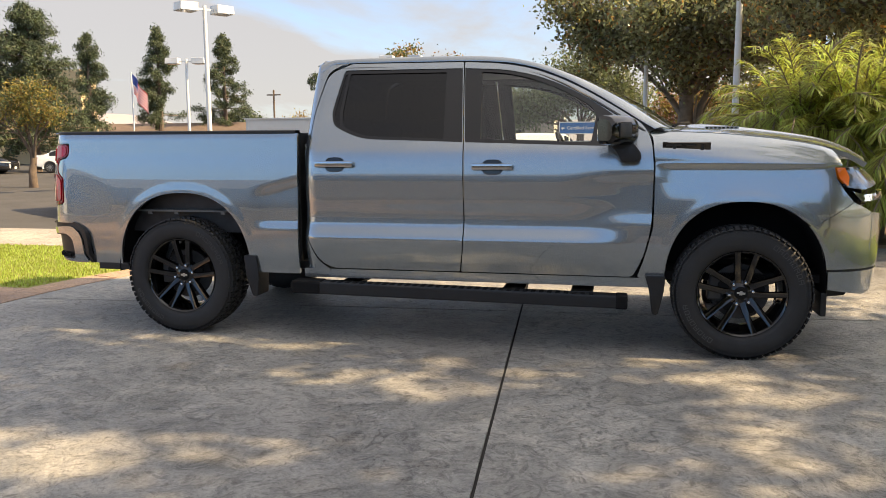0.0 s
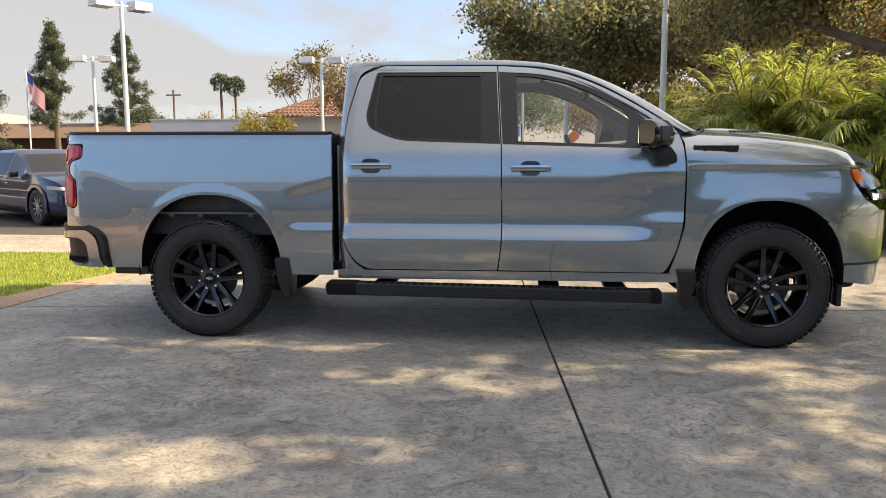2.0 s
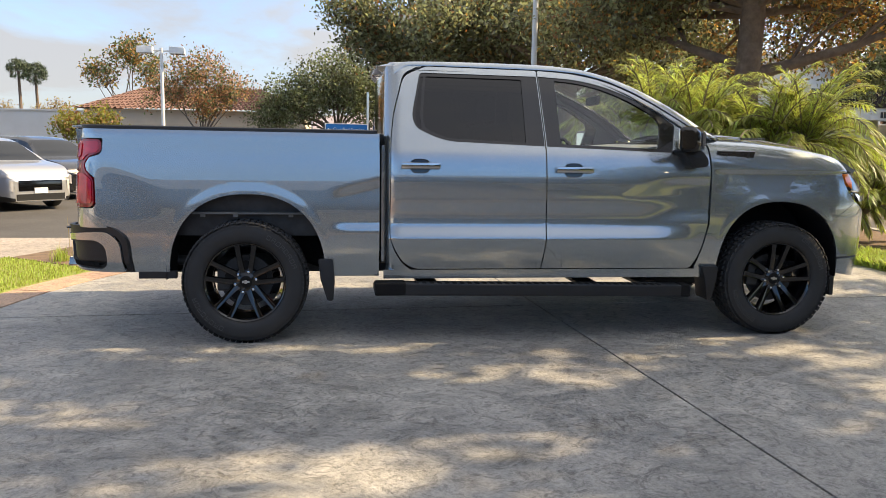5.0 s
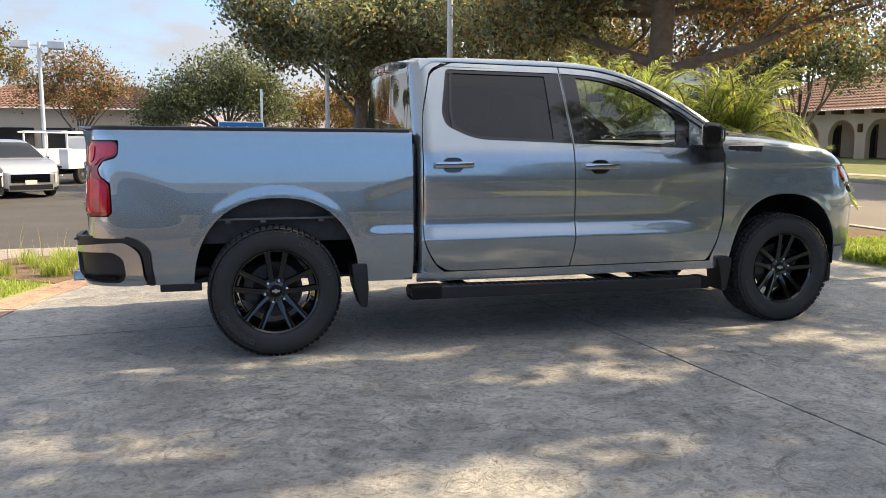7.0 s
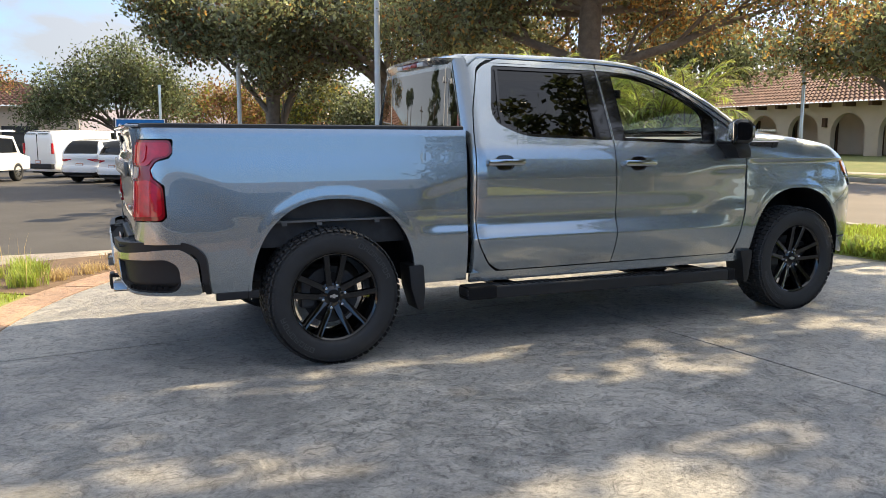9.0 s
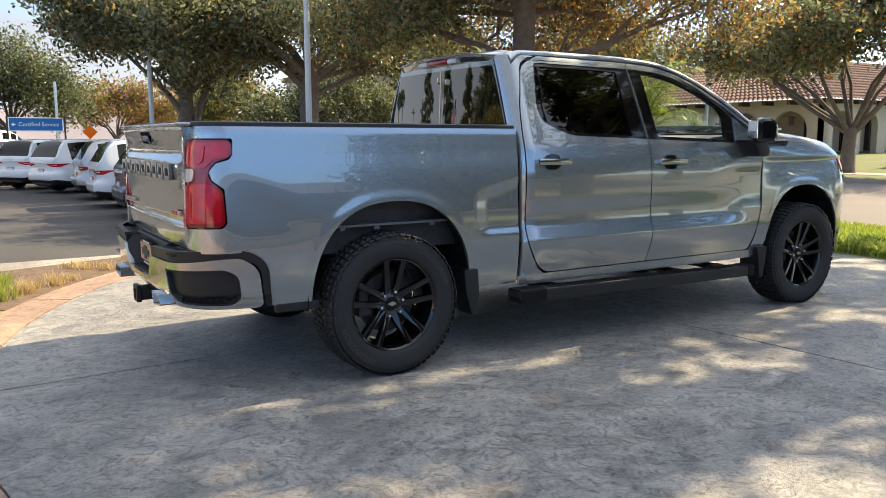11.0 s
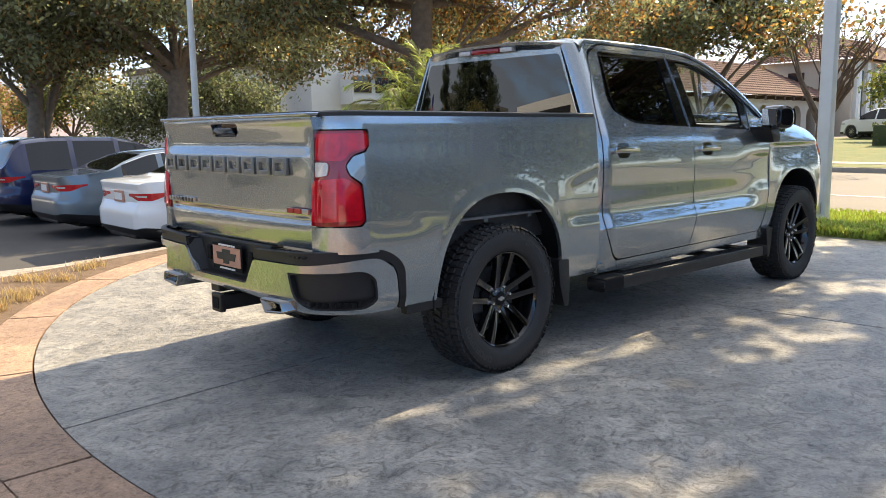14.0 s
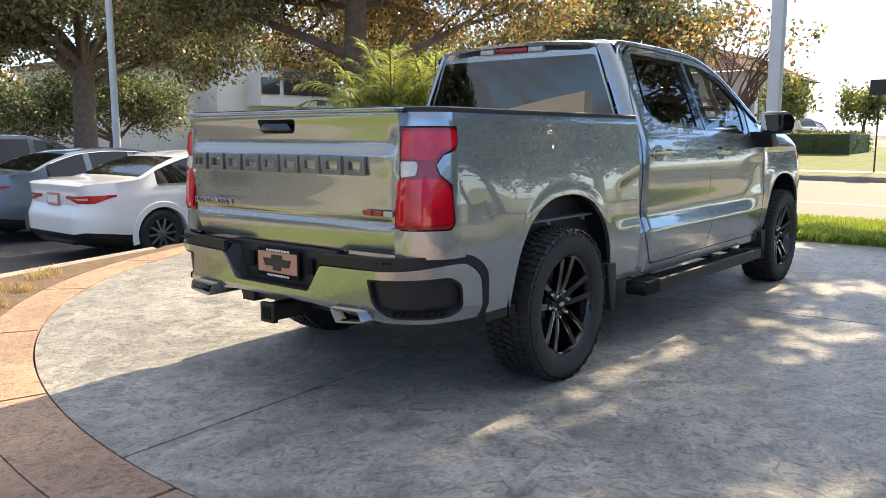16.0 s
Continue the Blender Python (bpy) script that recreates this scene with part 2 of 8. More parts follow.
def prism(poly, y0, y1, bev=0.0, axis="y"):
    """A flat outline (x, z) drawn out along y."""
    bm = bmesh.new()
    def at(p, q):
        return (p[0], q, p[1]) if axis == "y" else ((q, p[0], p[1]) if axis == "x" else (p[0], p[1], q))
    a = [bm.verts.new(at(p, y0)) for p in poly]
    b = [bm.verts.new(at(p, y1)) for p in poly]
    bm.faces.new(a)
    bm.faces.new(b[::-1])
    n = len(poly)
    for i in range(n):
        bm.faces.new((a[i], b[i], b[(i + 1) % n], a[(i + 1) % n]))
    bmesh.ops.recalc_face_normals(bm, faces=bm.faces)
    if bev:
        bmesh.ops.bevel(bm, geom=list(bm.edges), offset=bev, segments=2, affect="EDGES", profile=0.6)
    return bm


def fillet(poly, r, steps=5):
    """The outline with rounded corners; r is one radius or one for each corner."""
    n, out = len(poly), []
    for i in range(n):
        p, a, b = (Vector(poly[k % n]) for k in (i, i - 1, i + 1))
        ri = r[i] if isinstance(r, (list, tuple)) else r
        da, db = (a - p), (b - p)
        c = min(ri, da.length * 0.45, db.length * 0.45)
        if c < 1e-4:
            out.append(tuple(p))
            continue
        s, e = p + da.normalized() * c, p + db.normalized() * c
        for k in range(steps + 1):
            t = k / steps
            out.append(tuple(s * (1 - t) ** 2 + p * 2 * t * (1 - t) + e * t ** 2))
    return out


def resample(poly, step):
    out = []
    n = len(poly)
    for i in range(n):
        a, b = np.array(poly[i], float), np.array(poly[(i + 1) % n], float)
        k = max(1, int(math.ceil(np.hypot(*(b - a)) / step)))
        out += [tuple(a + (b - a) * j / k) for j in range(k)]
    return out


def inside(pts, poly):
    x, y = pts[:, 0], pts[:, 1]
    c = np.zeros(len(pts), bool)
    p = np.array(poly)
    q = np.roll(p, -1, 0)
    for (ax, ay), (bx, by) in zip(p, q):
        hit = ((ay > y) != (by > y))
        with np.errstate(divide="ignore", invalid="ignore"):
            xx = (bx - ax) * (y - ay) / (by - ay + 1e-30) + ax
        c ^= hit & (x < xx)
    return c


def near_edge(pts, poly, d):
    p = np.array(poly)
    q = np.roll(p, -1, 0)
    best = np.full(len(pts), 1e9)
    for a, b in zip(p, q):
        ab = b - a
        t = np.clip(((pts - a) @ ab) / max(ab @ ab, 1e-12), 0, 1)
        best = np.minimum(best, np.hypot(*(pts - a - t[:, None] * ab).T))
    return best < d


def sheet(name, surf, poly, mat_, parent, holes=(), step=0.035, flange=0.025, lift=0.0, label="", flip=False, round_edge=0.004):
    """A bent panel: an outline in the plane (u, v), laid on the surface surf(u, v), with holes and a turned-in edge."""
    from mathutils.geometry import delaunay_2d_cdt
    loops = [resample(poly, step)] + [resample(h, step) for h in holes]
    pts = np.array([p for l in loops for p in l])
    u0, v0 = pts.min(0)
    u1, v1 = pts.max(0)
    gu = np.arange(u0 + step / 2, u1, step)
    gv = np.arange(v0 + step / 2, v1, step)
    grid = np.array([(a, b) for a in gu for b in gv]) if len(gu) and len(gv) else np.zeros((0, 2))
    if len(grid):
        keep = inside(grid, loops[0]) & ~near_edge(grid, loops[0], step * 0.45)
        for h in loops[1:]:
            keep &= ~inside(grid, h) & ~near_edge(grid, h, step * 0.45)
        grid = grid[keep]
    edges, k = [], 0
    for l in loops:
        edges += [(k + i, k + (i + 1) % len(l)) for i in range(len(l))]
        k += len(l)
    co = [Vector(p) for p in np.vstack([pts, grid])] if len(grid) else [Vector(p) for p in pts]
    vs, es, fs, *_ = delaunay_2d_cdt(co, edges, [], 0, 1e-6)
    va = np.array([tuple(v) for v in vs])
    cen = np.array([va[list(f)].mean(0) for f in fs])
    ok = inside(cen, loops[0])
    for h in loops[1:]:
        ok &= ~inside(cen, h)
    fs = [f for f, o in zip(fs, ok) if o]
    e = 0.002
    P, N = [], []
    for u, v in va:
        p = surf(u, v)
        n = (surf(u + e, v) - surf(u - e, v)).cross(surf(u, v + e) - surf(u, v - e))
        n.normalize()
        if flip:
            n = -n
        P.append(p + n * lift)
        N.append(n)
    verts = [tuple(p) for p in P]
    norms = [tuple(n) for n in N]
    faces = [tuple(f) if not flip else tuple(f)[::-1] for f in fs]
    # the edge: a small rounding, then the turned-in flange
    cnt = {}
    for f in faces:
        for i in range(3):
            a, b = f[i], f[(i + 1) % 3]
            cnt[(a, b)] = 1
    rim = [(a, b) for a, b in cnt if (b, a) not in cnt]
    if flange:
        idx, idy = {}, {}
        for a, b in rim:
            for q in (a, b):
                if q not in idx:
                    idx[q] = len(verts)
                    verts.append(tuple(P[q] - N[q] * 0.0005))
                    norms.append(norms[q])
                    idy[q] = len(verts)
                    verts.append(tuple(P[q] - N[q] * flange))
                    norms.append(norms[q])
        for a, b in rim:
            faces.append((b, a, idx[a], idx[b]))
            faces.append((idx[b], idx[a], idy[a], idy[b]))
    me = bpy.data.meshes.new(name)
    me.from_pydata(verts, [], faces)
    me.update()
    me.shade_smooth()
    nf = len(fs)
    loops_n = []
    for pi, poly_ in enumerate(me.polygons):
        for vi in poly_.vertices:
            loops_n.append(norms[vi] if pi < nf else tuple(poly_.normal))
    me.normals_split_custom_set(loops_n)
    ob = link(name, me, mat_, parent, label)
    return ob


def lerp_table(tab):
    xs, ys = [t[0] for t in tab], [t[1] for t in tab]
    d = [(ys[i + 1] - ys[i]) / (xs[i + 1] - xs[i]) for i in range(len(xs) - 1)]
    m = [d[0]] + [0.0 if d[i - 1] * d[i] <= 0 else 2 * d[i - 1] * d[i] / (d[i - 1] + d[i]) for i in range(1, len(d))] + [d[-1]]

    def f(x):
        if x <= xs[0]:
            return ys[0] + m[0] * (x - xs[0])
        if x >= xs[-1]:
            return ys[-1] + m[-1] * (x - xs[-1])
        i = max(k for k in range(len(xs) - 1) if xs[k] <= x)
        h = xs[i + 1] - xs[i]
        t = (x - xs[i]) / h
        return ((2 * t ** 3 - 3 * t ** 2 + 1) * ys[i] + (t ** 3 - 2 * t ** 2 + t) * h * m[i]
                + (-2 * t ** 3 + 3 * t ** 2) * ys[i + 1] + (t ** 3 - t ** 2) * h * m[i + 1])
    return f


def smooth01(t):
    t = min(1.0, max(0.0, t))
    return t * t * (3 - 2 * t)

# ---- the pickup truck: rear axle at x = 0, the front towards +x ----
WB, TYR, HUB, TRACK = 3.747, 0.412, 0.405, 0.868
HALF = 0.95
SIDE = lerp_table([(0.40, 0.931), (0.47, 0.938), (0.56, 0.962), (0.66, 0.981), (0.697, 0.985), (0.706, 0.983), (0.782, 0.957), (0.794, 0.954), (0.85, 0.951), (0.98, 0.957), (1.08, 0.957),
                   (1.18, 0.949), (1.27, 0.933), (1.33, 0.912), (1.45, 0.868), (1.60, 0.810), (1.75, 0.748), (1.83, 0.712), (1.90, 0.672)])
SOFT = lerp_table([(0.40, 0.931), (0.47, 0.938), (0.56, 0.955), (0.70, 0.967), (0.85, 0.966), (0.98, 0.961), (1.08, 0.957), (1.12, 0.954)])
BEDS = lerp_table([(0.40, 0.932), (0.47, 0.944), (0.60, 0.961), (0.72, 0.967), (0.80, 0.968), (0.90, 0.966), (0.98, 0.961), (1.06, 0.955), (1.16, 0.946),
                   (1.27, 0.934), (1.305, 0.931), (1.32, 0.9295), (1.36, 0.926), (1.40, 0.918)])
HOODZ = lerp_table([(3.15, 1.405), (3.31, 1.395), (3.54, 1.385), (3.90, 1.350), (4.19, 1.300), (4.33, 1.262), (4.44, 1.205), (4.52, 1.15)])


def arch(u, v, cx, a, b, n=2.35):
    """1 on the edge of a wheel opening, more outside it."""
    dz = max(v - 0.42, 0.0)
    return ((abs(u - cx) / a) ** n + (dz / b) ** n) ** (1 / n)


def arch_line(cx, a, b, z0, grow=0.0, n=2.35, k=40):
    """Points along a wheel opening, from its rear foot over the top to its front foot."""
    out = [(cx - a - grow, z0)]
    for i in range(k + 1):
        t = math.pi * (1 - i / k)
        c, s = math.cos(t), math.sin(t)
        out.append((cx + (a + grow) * math.copysign(abs(c) ** (2 / n), c), 0.42 + (b + grow) * abs(s) ** (2 / n)))
    out.append((cx + a + grow, z0))
    return out


R_ARCH, F_ARCH = (0.02, 0.505, 0.568), (3.757, 0.468, 0.545)


def flare(u, v):
    y = 0.0
    for cx, a, b in (R_ARCH, F_ARCH):
        q = arch(u, v, cx, a, b)
        y += 0.0030 * (1 - smooth01((q - 1.03) / 0.10))
    return y


def plan(u, r0, x0, r1, x1):
    """The plan of the body's side, developed: round corners at both ends. Returns the place on it and its outward way."""
    if u < x0:
        t = min((x0 - u) / r0, math.pi / 2)
        ex = max(0.0, (x0 - u) - r0 * math.pi / 2)
        return Vector((x0 - r0 * math.sin(t), -(HALF - r0) - r0 * math.cos(t) + ex, 0)), Vector((-math.sin(t), -math.cos(t), 0))
    if u > x1:
        t = min((u - x1) / r1, math.pi / 2)
        ex = max(0.0, (u - x1) - r1 * math.pi / 2)
        return Vector((x1 + r1 * math.sin(t), -(HALF - r1) - r1 * math.cos(t) + ex, 0)), Vector((math.sin(t), -math.cos(t), 0))
    return Vector((u, -HALF, 0)), Vector((0, -1, 0))


def bed_surf(u, v):
    p, n = plan(u, 0.17, -0.895, 0.42, 4.16)
    w = BEDS(v) - HALF + flare(u, v)
    # the dished panel ahead of the lamp, below the shoulder
    w -= 0.0042 * smooth01((1.25 - v - 0.55 * (u + 0.9)) / 0.22) * smooth01((v - 0.74) / 0.20) * smooth01((u + 1.06) / 0.25) * smooth01((-0.40 - u) / 0.30)
    w -= 0.013 * smooth01((1.02 + 0.25 * (u - 0.5) - v) / 0.09) * smooth01((v - 0.74) / 0.07) * smooth01((u - 0.52) / 0.16)
    q = p + n * w
    return Vector((q.x, q.y, v))


def cab_surf(u, v):
    r = 0.11
    w = SIDE(v)
    lean = max(0.0, v - 1.38)
    x0 = 1.02 + lean * 0.045
    if u < 1.02:
        t = min((1.02 - u) / r, math.pi / 2)
        ex = max(0.0, (1.02 - u) - r * math.pi / 2)
        return Vector((x0 - r * math.sin(t), -(w - r) - r * math.cos(t) + ex, v))
    k = smooth01((1.30 - u) / 0.28)
    return Vector((u + (0.045 + 0.115 * smooth01((u - 1.02) / 0.12)) * lean * k, -w, v))


def door_surf(u, v):
    # the shelf along the lower door fades out towards the front wheel
    w = SIDE(v)
    if v < 1.1:
        k = smooth01((u - 2.75) / 0.40)
        w = w * (1 - k) + SOFT(v) * k
    # a soft hollow runs up from the wheel opening to the mirror
    w -= 0.010 * smooth01((u - 2.55 - 0.9 * abs(v - 1.0)) / 0.5) * smooth01((1.16 - v) / 0.10) * smooth01((v - 0.80) / 0.10)
    w += flare(u, v) * 0.6
    return Vector((u, -w, v))


def fend_surf(u, v):
    p, n = plan(u, 0.17, -0.895, 0.42, 4.16)
    top = HOODZ(min(p.x, 4.5))
    zs = top - 0.19
    base = SOFT(v) if v < 1.08 else SIDE(min(v, 1.20))
    k = smooth01((u - 3.25) / 0.5)
    base = base * (1 - k) + BEDS(min(v, 1.25)) * k
    w = base - HALF + flare(u, v)
    w -= 0.014 * smooth01((u - 3.2) / 0.15) * smooth01((1.19 - v) / 0.03) * smooth01((v - 0.95) / 0.2)
    if v > zs:
        s = min(1.0, (v - zs) / 0.20)
        w -= 0.17 * (1 - math.sqrt(max(0.0, 1 - s * s)))
    q = p + n * w
    return Vector((q.x, q.y, v))


def mirror_of(fn):
    def f(u, v):
        p = fn(u, v)
        return Vector((p.x, -p.y, p.z))
    return f


truck = thing("pickup_truck", "grey metallic crew-cab pickup truck parked on the round concrete pad", "pickup truck")

D_REAR = fillet([(1.985, 1.853), (1.15, 1.862), (1.035, 1.80), (0.972, 1.52), (0.957, 1.30), (0.952, 0.70), (0.985, 0.625), (1.04, 0.535), (1.12, 0.487), (2.0, 0.487),
                 (2.022, 0.65), (2.027, 0.80), (2.018, 1.31)], [0.01, 0.08, 0.10, 0.05, 0.03, 0.06, 0.05, 0.05, 0.05, 0.01, 0.05, 0.05, 0.05])
W_REAR = fillet([(1.982, 1.812), (1.115, 1.818), (1.088, 1.52), (1.12, 1.44), (1.32, 1.352), (2.014, 1.328)], [0.005, 0.03, 0.06, 0.05, 0.12, 0.005])
D_FRONT = fillet([(1.993, 1.853), (2.24, 1.838), (2.44, 1.800), (2.63, 1.730), (2.82, 1.633), (3.01, 1.518), (3.145, 1.43), (3.195, 1.34), (3.213, 1.17), (3.207, 0.80),
                  (3.16, 0.61), (3.10, 0.485), (2.008, 0.487), (2.030, 0.65), (2.035, 0.80), (2.026, 1.31)],
                 [0.01, 0.1, 0.1, 0.1, 0.1, 0.1, 0.06, 0.05, 0.1, 0.1, 0.1, 0.03, 0.01, 0.05, 0.05, 0.05])
W_FRONT = fillet([(1.997, 1.812), (2.26, 1.798), (2.46, 1.757), (2.66, 1.680), (2.86, 1.565), (2.965, 1.490), (2.93, 1.298), (2.030, 1.327)],
                 [0.005, 0.1, 0.1, 0.1, 0.08, 0.02, 0.01, 0.005])
G_REAR = fillet([(1.875, 1.79), (1.175, 1.795), (1.165, 1.53), (1.185, 1.44), (1.33, 1.375), (1.885, 1.352)], [0.01, 0.02, 0.05, 0.04, 0.08, 0.01])
G_QUAR = fillet([(1.152, 1.795), (1.125, 1.79), (1.105, 1.53), (1.13, 1.455), (1.165, 1.43), (1.143, 1.53)], 0.02)
G_FRONT = fillet([(2.112, 1.788), (2.27, 1.775), (2.45, 1.735), (2.65, 1.655), (2.82, 1.555), (2.86, 1.50), (2.83, 1.325), (2.13, 1.348)],
                 [0.01, 0.1, 0.1, 0.1, 0.05, 0.03, 0.02, 0.01])


def handle_bm(x, z, surf):
    """A pull handle with its two feet, along x."""
    y = surf(x + 0.13, z).y
    sg = 1 if y > 0 else -1
    bm = bmesh.new()
    add_box(bm, x, x + 0.265, y + sg * 0.014, y + sg * 0.036, z - 0.021, z + 0.021, 0.010)
    add_box(bm, x + 0.005, x + 0.045, y - sg * 0.004, y + sg * 0.030, z - 0.014, z + 0.014, 0.004)
    add_box(bm, x + 0.215, x + 0.258, y - sg * 0.004, y + sg * 0.030, z - 0.014, z + 0.014, 0.004)
    return bm


def cup_bm(x, z, surf):
    """The finger hollow behind a handle: a shallow dark oval dish."""
    bm = bmesh.new()
    cx = x + 0.13
    y = surf(cx, z).y
    sg = 1 if y > 0 else -1
    rings = []
    for r, d in ((1.0, 0.0025), (0.9, 0.001), (0.0, 0.0012)):
        rings.append([bm.verts.new((cx + 0.070 * r * math.copysign(abs(math.cos(a)) ** 0.6, math.cos(a)), sg * (abs(surf(cx, z - 0.004 + 0.049 * r * math.sin(a)).y) + d), z - 0.004 + 0.049 * r * math.sin(a)))
                      for a in [2 * math.pi * i / 28 for i in range(28)]] if r else [bm.verts.new((cx, y + sg * d, z))])
    for i in range(28):
        j = (i + 1) % 28
        bm.faces.new((rings[0][i], rings[0][j], rings[1][j], rings[1][i]))
        bm.faces.new((rings[1][i], rings[1][j], rings[2][0]))
    return bm


for sgn in (-1, 1):
    sf = (lambda f: f) if sgn < 0 else mirror_of
    fl = sgn > 0
    near = sgn < 0
    ds, cs, bs, fs_ = sf(door_surf), sf(cab_surf), sf(bed_surf), sf(fend_surf)
    for nm, dp, wp, gl, hx, gm in (("rear_door", D_REAR, W_REAR, G_REAR, 1.022, TINT), ("front_door", D_FRONT, W_FRONT, G_FRONT, 2.085, GLASS)):
        door = sheet(nm, cs if nm == "rear_door" else ds, dp, PAINT, truck, holes=[wp], flip=fl, step=0.03)
        srf = cs if nm == "rear_door" else ds
        holes = [gl] + ([G_QUAR] if nm == "rear_door" else [])
        wi = np.array(wp)
        sheet("window_trim", srf, [tuple(p) for p in (wi - wi.mean(0)) * np.array([1.003, 0.996]) + wi.mean(0)], GLOSSB, door, holes=holes, lift=-0.006, flange=0.02, flip=fl, step=0.04)
        pane = sheet("window_pane", srf, gl, gm, door, lift=-0.014, flange=0.0, flip=fl, step=0.06, label="tinted rear window" if gm is TINT else "clear front window")
        if nm == "rear_door":
            sheet("quarter_pane", srf, G_QUAR, TINT, door, lift=-0.012, flange=0.0, flip=fl, step=0.05)
        sheet("door_lining", srf, [tuple(p) for p in (np.array(dp) - np.array(dp).mean(0)) * 0.985 + np.array(dp).mean(0)], LINING, door, holes=[wp], flip=fl, step=0.06, lift=-0.030, flange=0.0)
        z = 1.188 if nm == "rear_door" else 1.172
        part("handle_cup", cup_bm(hx, z, srf), GLOSSB, door)
        part("handle", handle_bm(hx, z, srf), HANDLEM if near else PAINT, door, "satin silver pull handle", 40)
    # cab side behind the rear door, with the rounded rear corner
    cab_poly = [(0.862, 1.862), (0.862, 1.42), (0.895, 1.36), (0.905, 1.30), (0.905, 0.44), (1.10, 0.44), (1.10, 0.478), (1.035, 0.525), (0.978, 0.618), (0.945, 0.70), (0.950, 1.30), (0.965, 1.525),
                (1.028, 1.808), (1.10, 1.862)]
    sheet("cab_corner", cs, fillet(cab_poly, [0, 0, 0.05, 0.05, 0.01, 0.0, 0.0, 0.04, 0.04, 0.05, 0.03, 0.05, 0.06, 0.0]), PAINT, truck, flip=fl, step=0.025)
    # rocker below the doors
    sheet("rocker_panel", ds, [(0.912, 0.418), (3.20, 0.418), (3.20, 0.478), (0.912, 0.478)], PAINT, truck, flip=fl, lift=-0.004)
    # bed side with wheel opening and corner
    def lamp_args(pts, r):
        return lamp_edge(pts), r

    def lamp_edge(pts):
        return [(u - 0.014, v) if -1.01 < u < -0.85 and 0.88 < v < 1.34 else (u, v) for u, v in pts]
    bed_poly = ([(0.880, 1.395), (-0.9, 1.405), (-1.196, 1.405), (-1.196, 1.335), (-0.868, 1.335), (-0.861, 1.325), (-0.866, 1.255), (-0.885, 1.230), (-0.955, 1.212), (-0.990, 1.170), (-0.975, 1.130),
                 (-0.915, 1.085), (-0.908, 0.915), (-0.93, 0.890), (-1.196, 0.885), (-1.196, 0.765), (-0.84, 0.765), (-0.77, 0.70), (-0.72, 0.60), (-0.70, 0.475), (-0.47, 0.455)]
                + arch_line(*R_ARCH, 0.50)[1:-1] + [(0.527, 0.44), (0.880, 0.44), (0.882, 0.9), (0.882, 1.25), (0.880, 1.30)])
    bed = sheet("bed_side", bs, lamp_edge(bed_poly), PAINT, truck, flip=fl, step=0.016 if near else 0.035, label="grey metallic bed side with a flared wheel opening")
    # fender
    fa = arch_line(*F_ARCH, 0.46)
    fen = ([(3.218, 0.80), (3.222, 1.17), (3.205, 1.345), (3.165, 1.415), (3.30, HOODZ(3.30) - 0.012)] + [(x, HOODZ(x) - 0.012) for x in (3.54, 3.7, 3.9, 4.05, 4.19, 4.27)]
           + [(4.30, 1.175), (4.245, 1.170), (4.255, 1.10), (4.30, 1.03), (4.355, 0.965)] + [(4.13, 0.82)] + fa[::-1][12:-1] + [(3.283, 0.45), (3.18, 0.45), (3.13, 0.49), (3.17, 0.61)])
    sheet("fender", fs_, fen, PAINT, truck, flip=fl, step=0.016 if near else 0.035)
    # front bumper corner, below the fender's cut
    fb = ([(4.36, 0.962), (4.50, 0.90), (4.70, 0.88), (4.95, 0.86), (4.95, 0.565), (4.215, 0.565)] + fa[::-1][3:12] + [(4.137, 0.822)])
    sheet("bumper_corner", fs_, fb, PAINT, truck, flip=fl, step=0.035, lift=0.001)
    sheet("bumper_valance", fs_, [(4.225, 0.55), (4.95, 0.55), (4.95, 0.43), (4.50, 0.40), (4.235, 0.44)], PAINT, truck, flip=fl, step=0.05, lift=0.0)
    sheet("bumper_seam", fs_, [(4.22, 0.568), (4.95, 0.568), (4.95, 0.548), (4.22, 0.548)], BLACKP, truck, flip=fl, step=0.05, lift=-0.008)
    # headlamp: amber marker, clear lens, chrome foot
    hl = sheet("headlight", fs_, fillet([(4.25, 1.165), (4.42, 1.17), (4.75, 1.16), (4.75, 1.075), (4.42, 1.035), (4.31, 1.05)], 0.02), HEADL, truck, flip=fl, lift=0.004, label="smoked clear headlight with an amber side marker")
    sheet("marker", fs_, fillet([(4.25, 1.167), (4.308, 1.167), (4.330, 1.11), (4.318, 1.055), (4.268, 1.10)], 0.012), AMBER, hl, flip=fl, lift=0.008)
    sheet("chrome_strip", fs_, [(4.34, 1.025), (4.42, 1.005), (4.80, 1.02), (4.80, 0.985), (4.40, 0.965)], CHROME, hl, flip=fl, lift=0.014)
    # tail lamp
    tl_poly = fillet([(-1.192, 1.328), (-0.872, 1.328), (-0.867, 1.262), (-0.893, 1.237), (-0.960, 1.219), (-0.997, 1.170), (-0.982, 1.126), (-0.923, 1.081), (-0.916, 0.918), (-0.94, 0.896), (-1.192, 0.892)],
                     [0.01, 0.03, 0.02, 0.02, 0.03, 0.03, 0.03, 0.03, 0.02, 0.02, 0.01])
    tl = sheet("taillight", bs, lamp_edge(tl_poly), REDD, truck, flip=fl, lift=0.004, step=0.03, flange=0.035, label="red taillight with a clear reversing lens")
    sheet("upper_lens", bs, fillet(*lamp_args([(-1.180, 1.315), (-0.885, 1.315), (-0.88, 1.265), (-0.900, 1.245), (-0.970, 1.228), (-1.005, 1.19), (-1.180, 1.195)], 0.02)), REDL, tl, flip=fl, lift=0.010, flange=0.008, step=0.03)
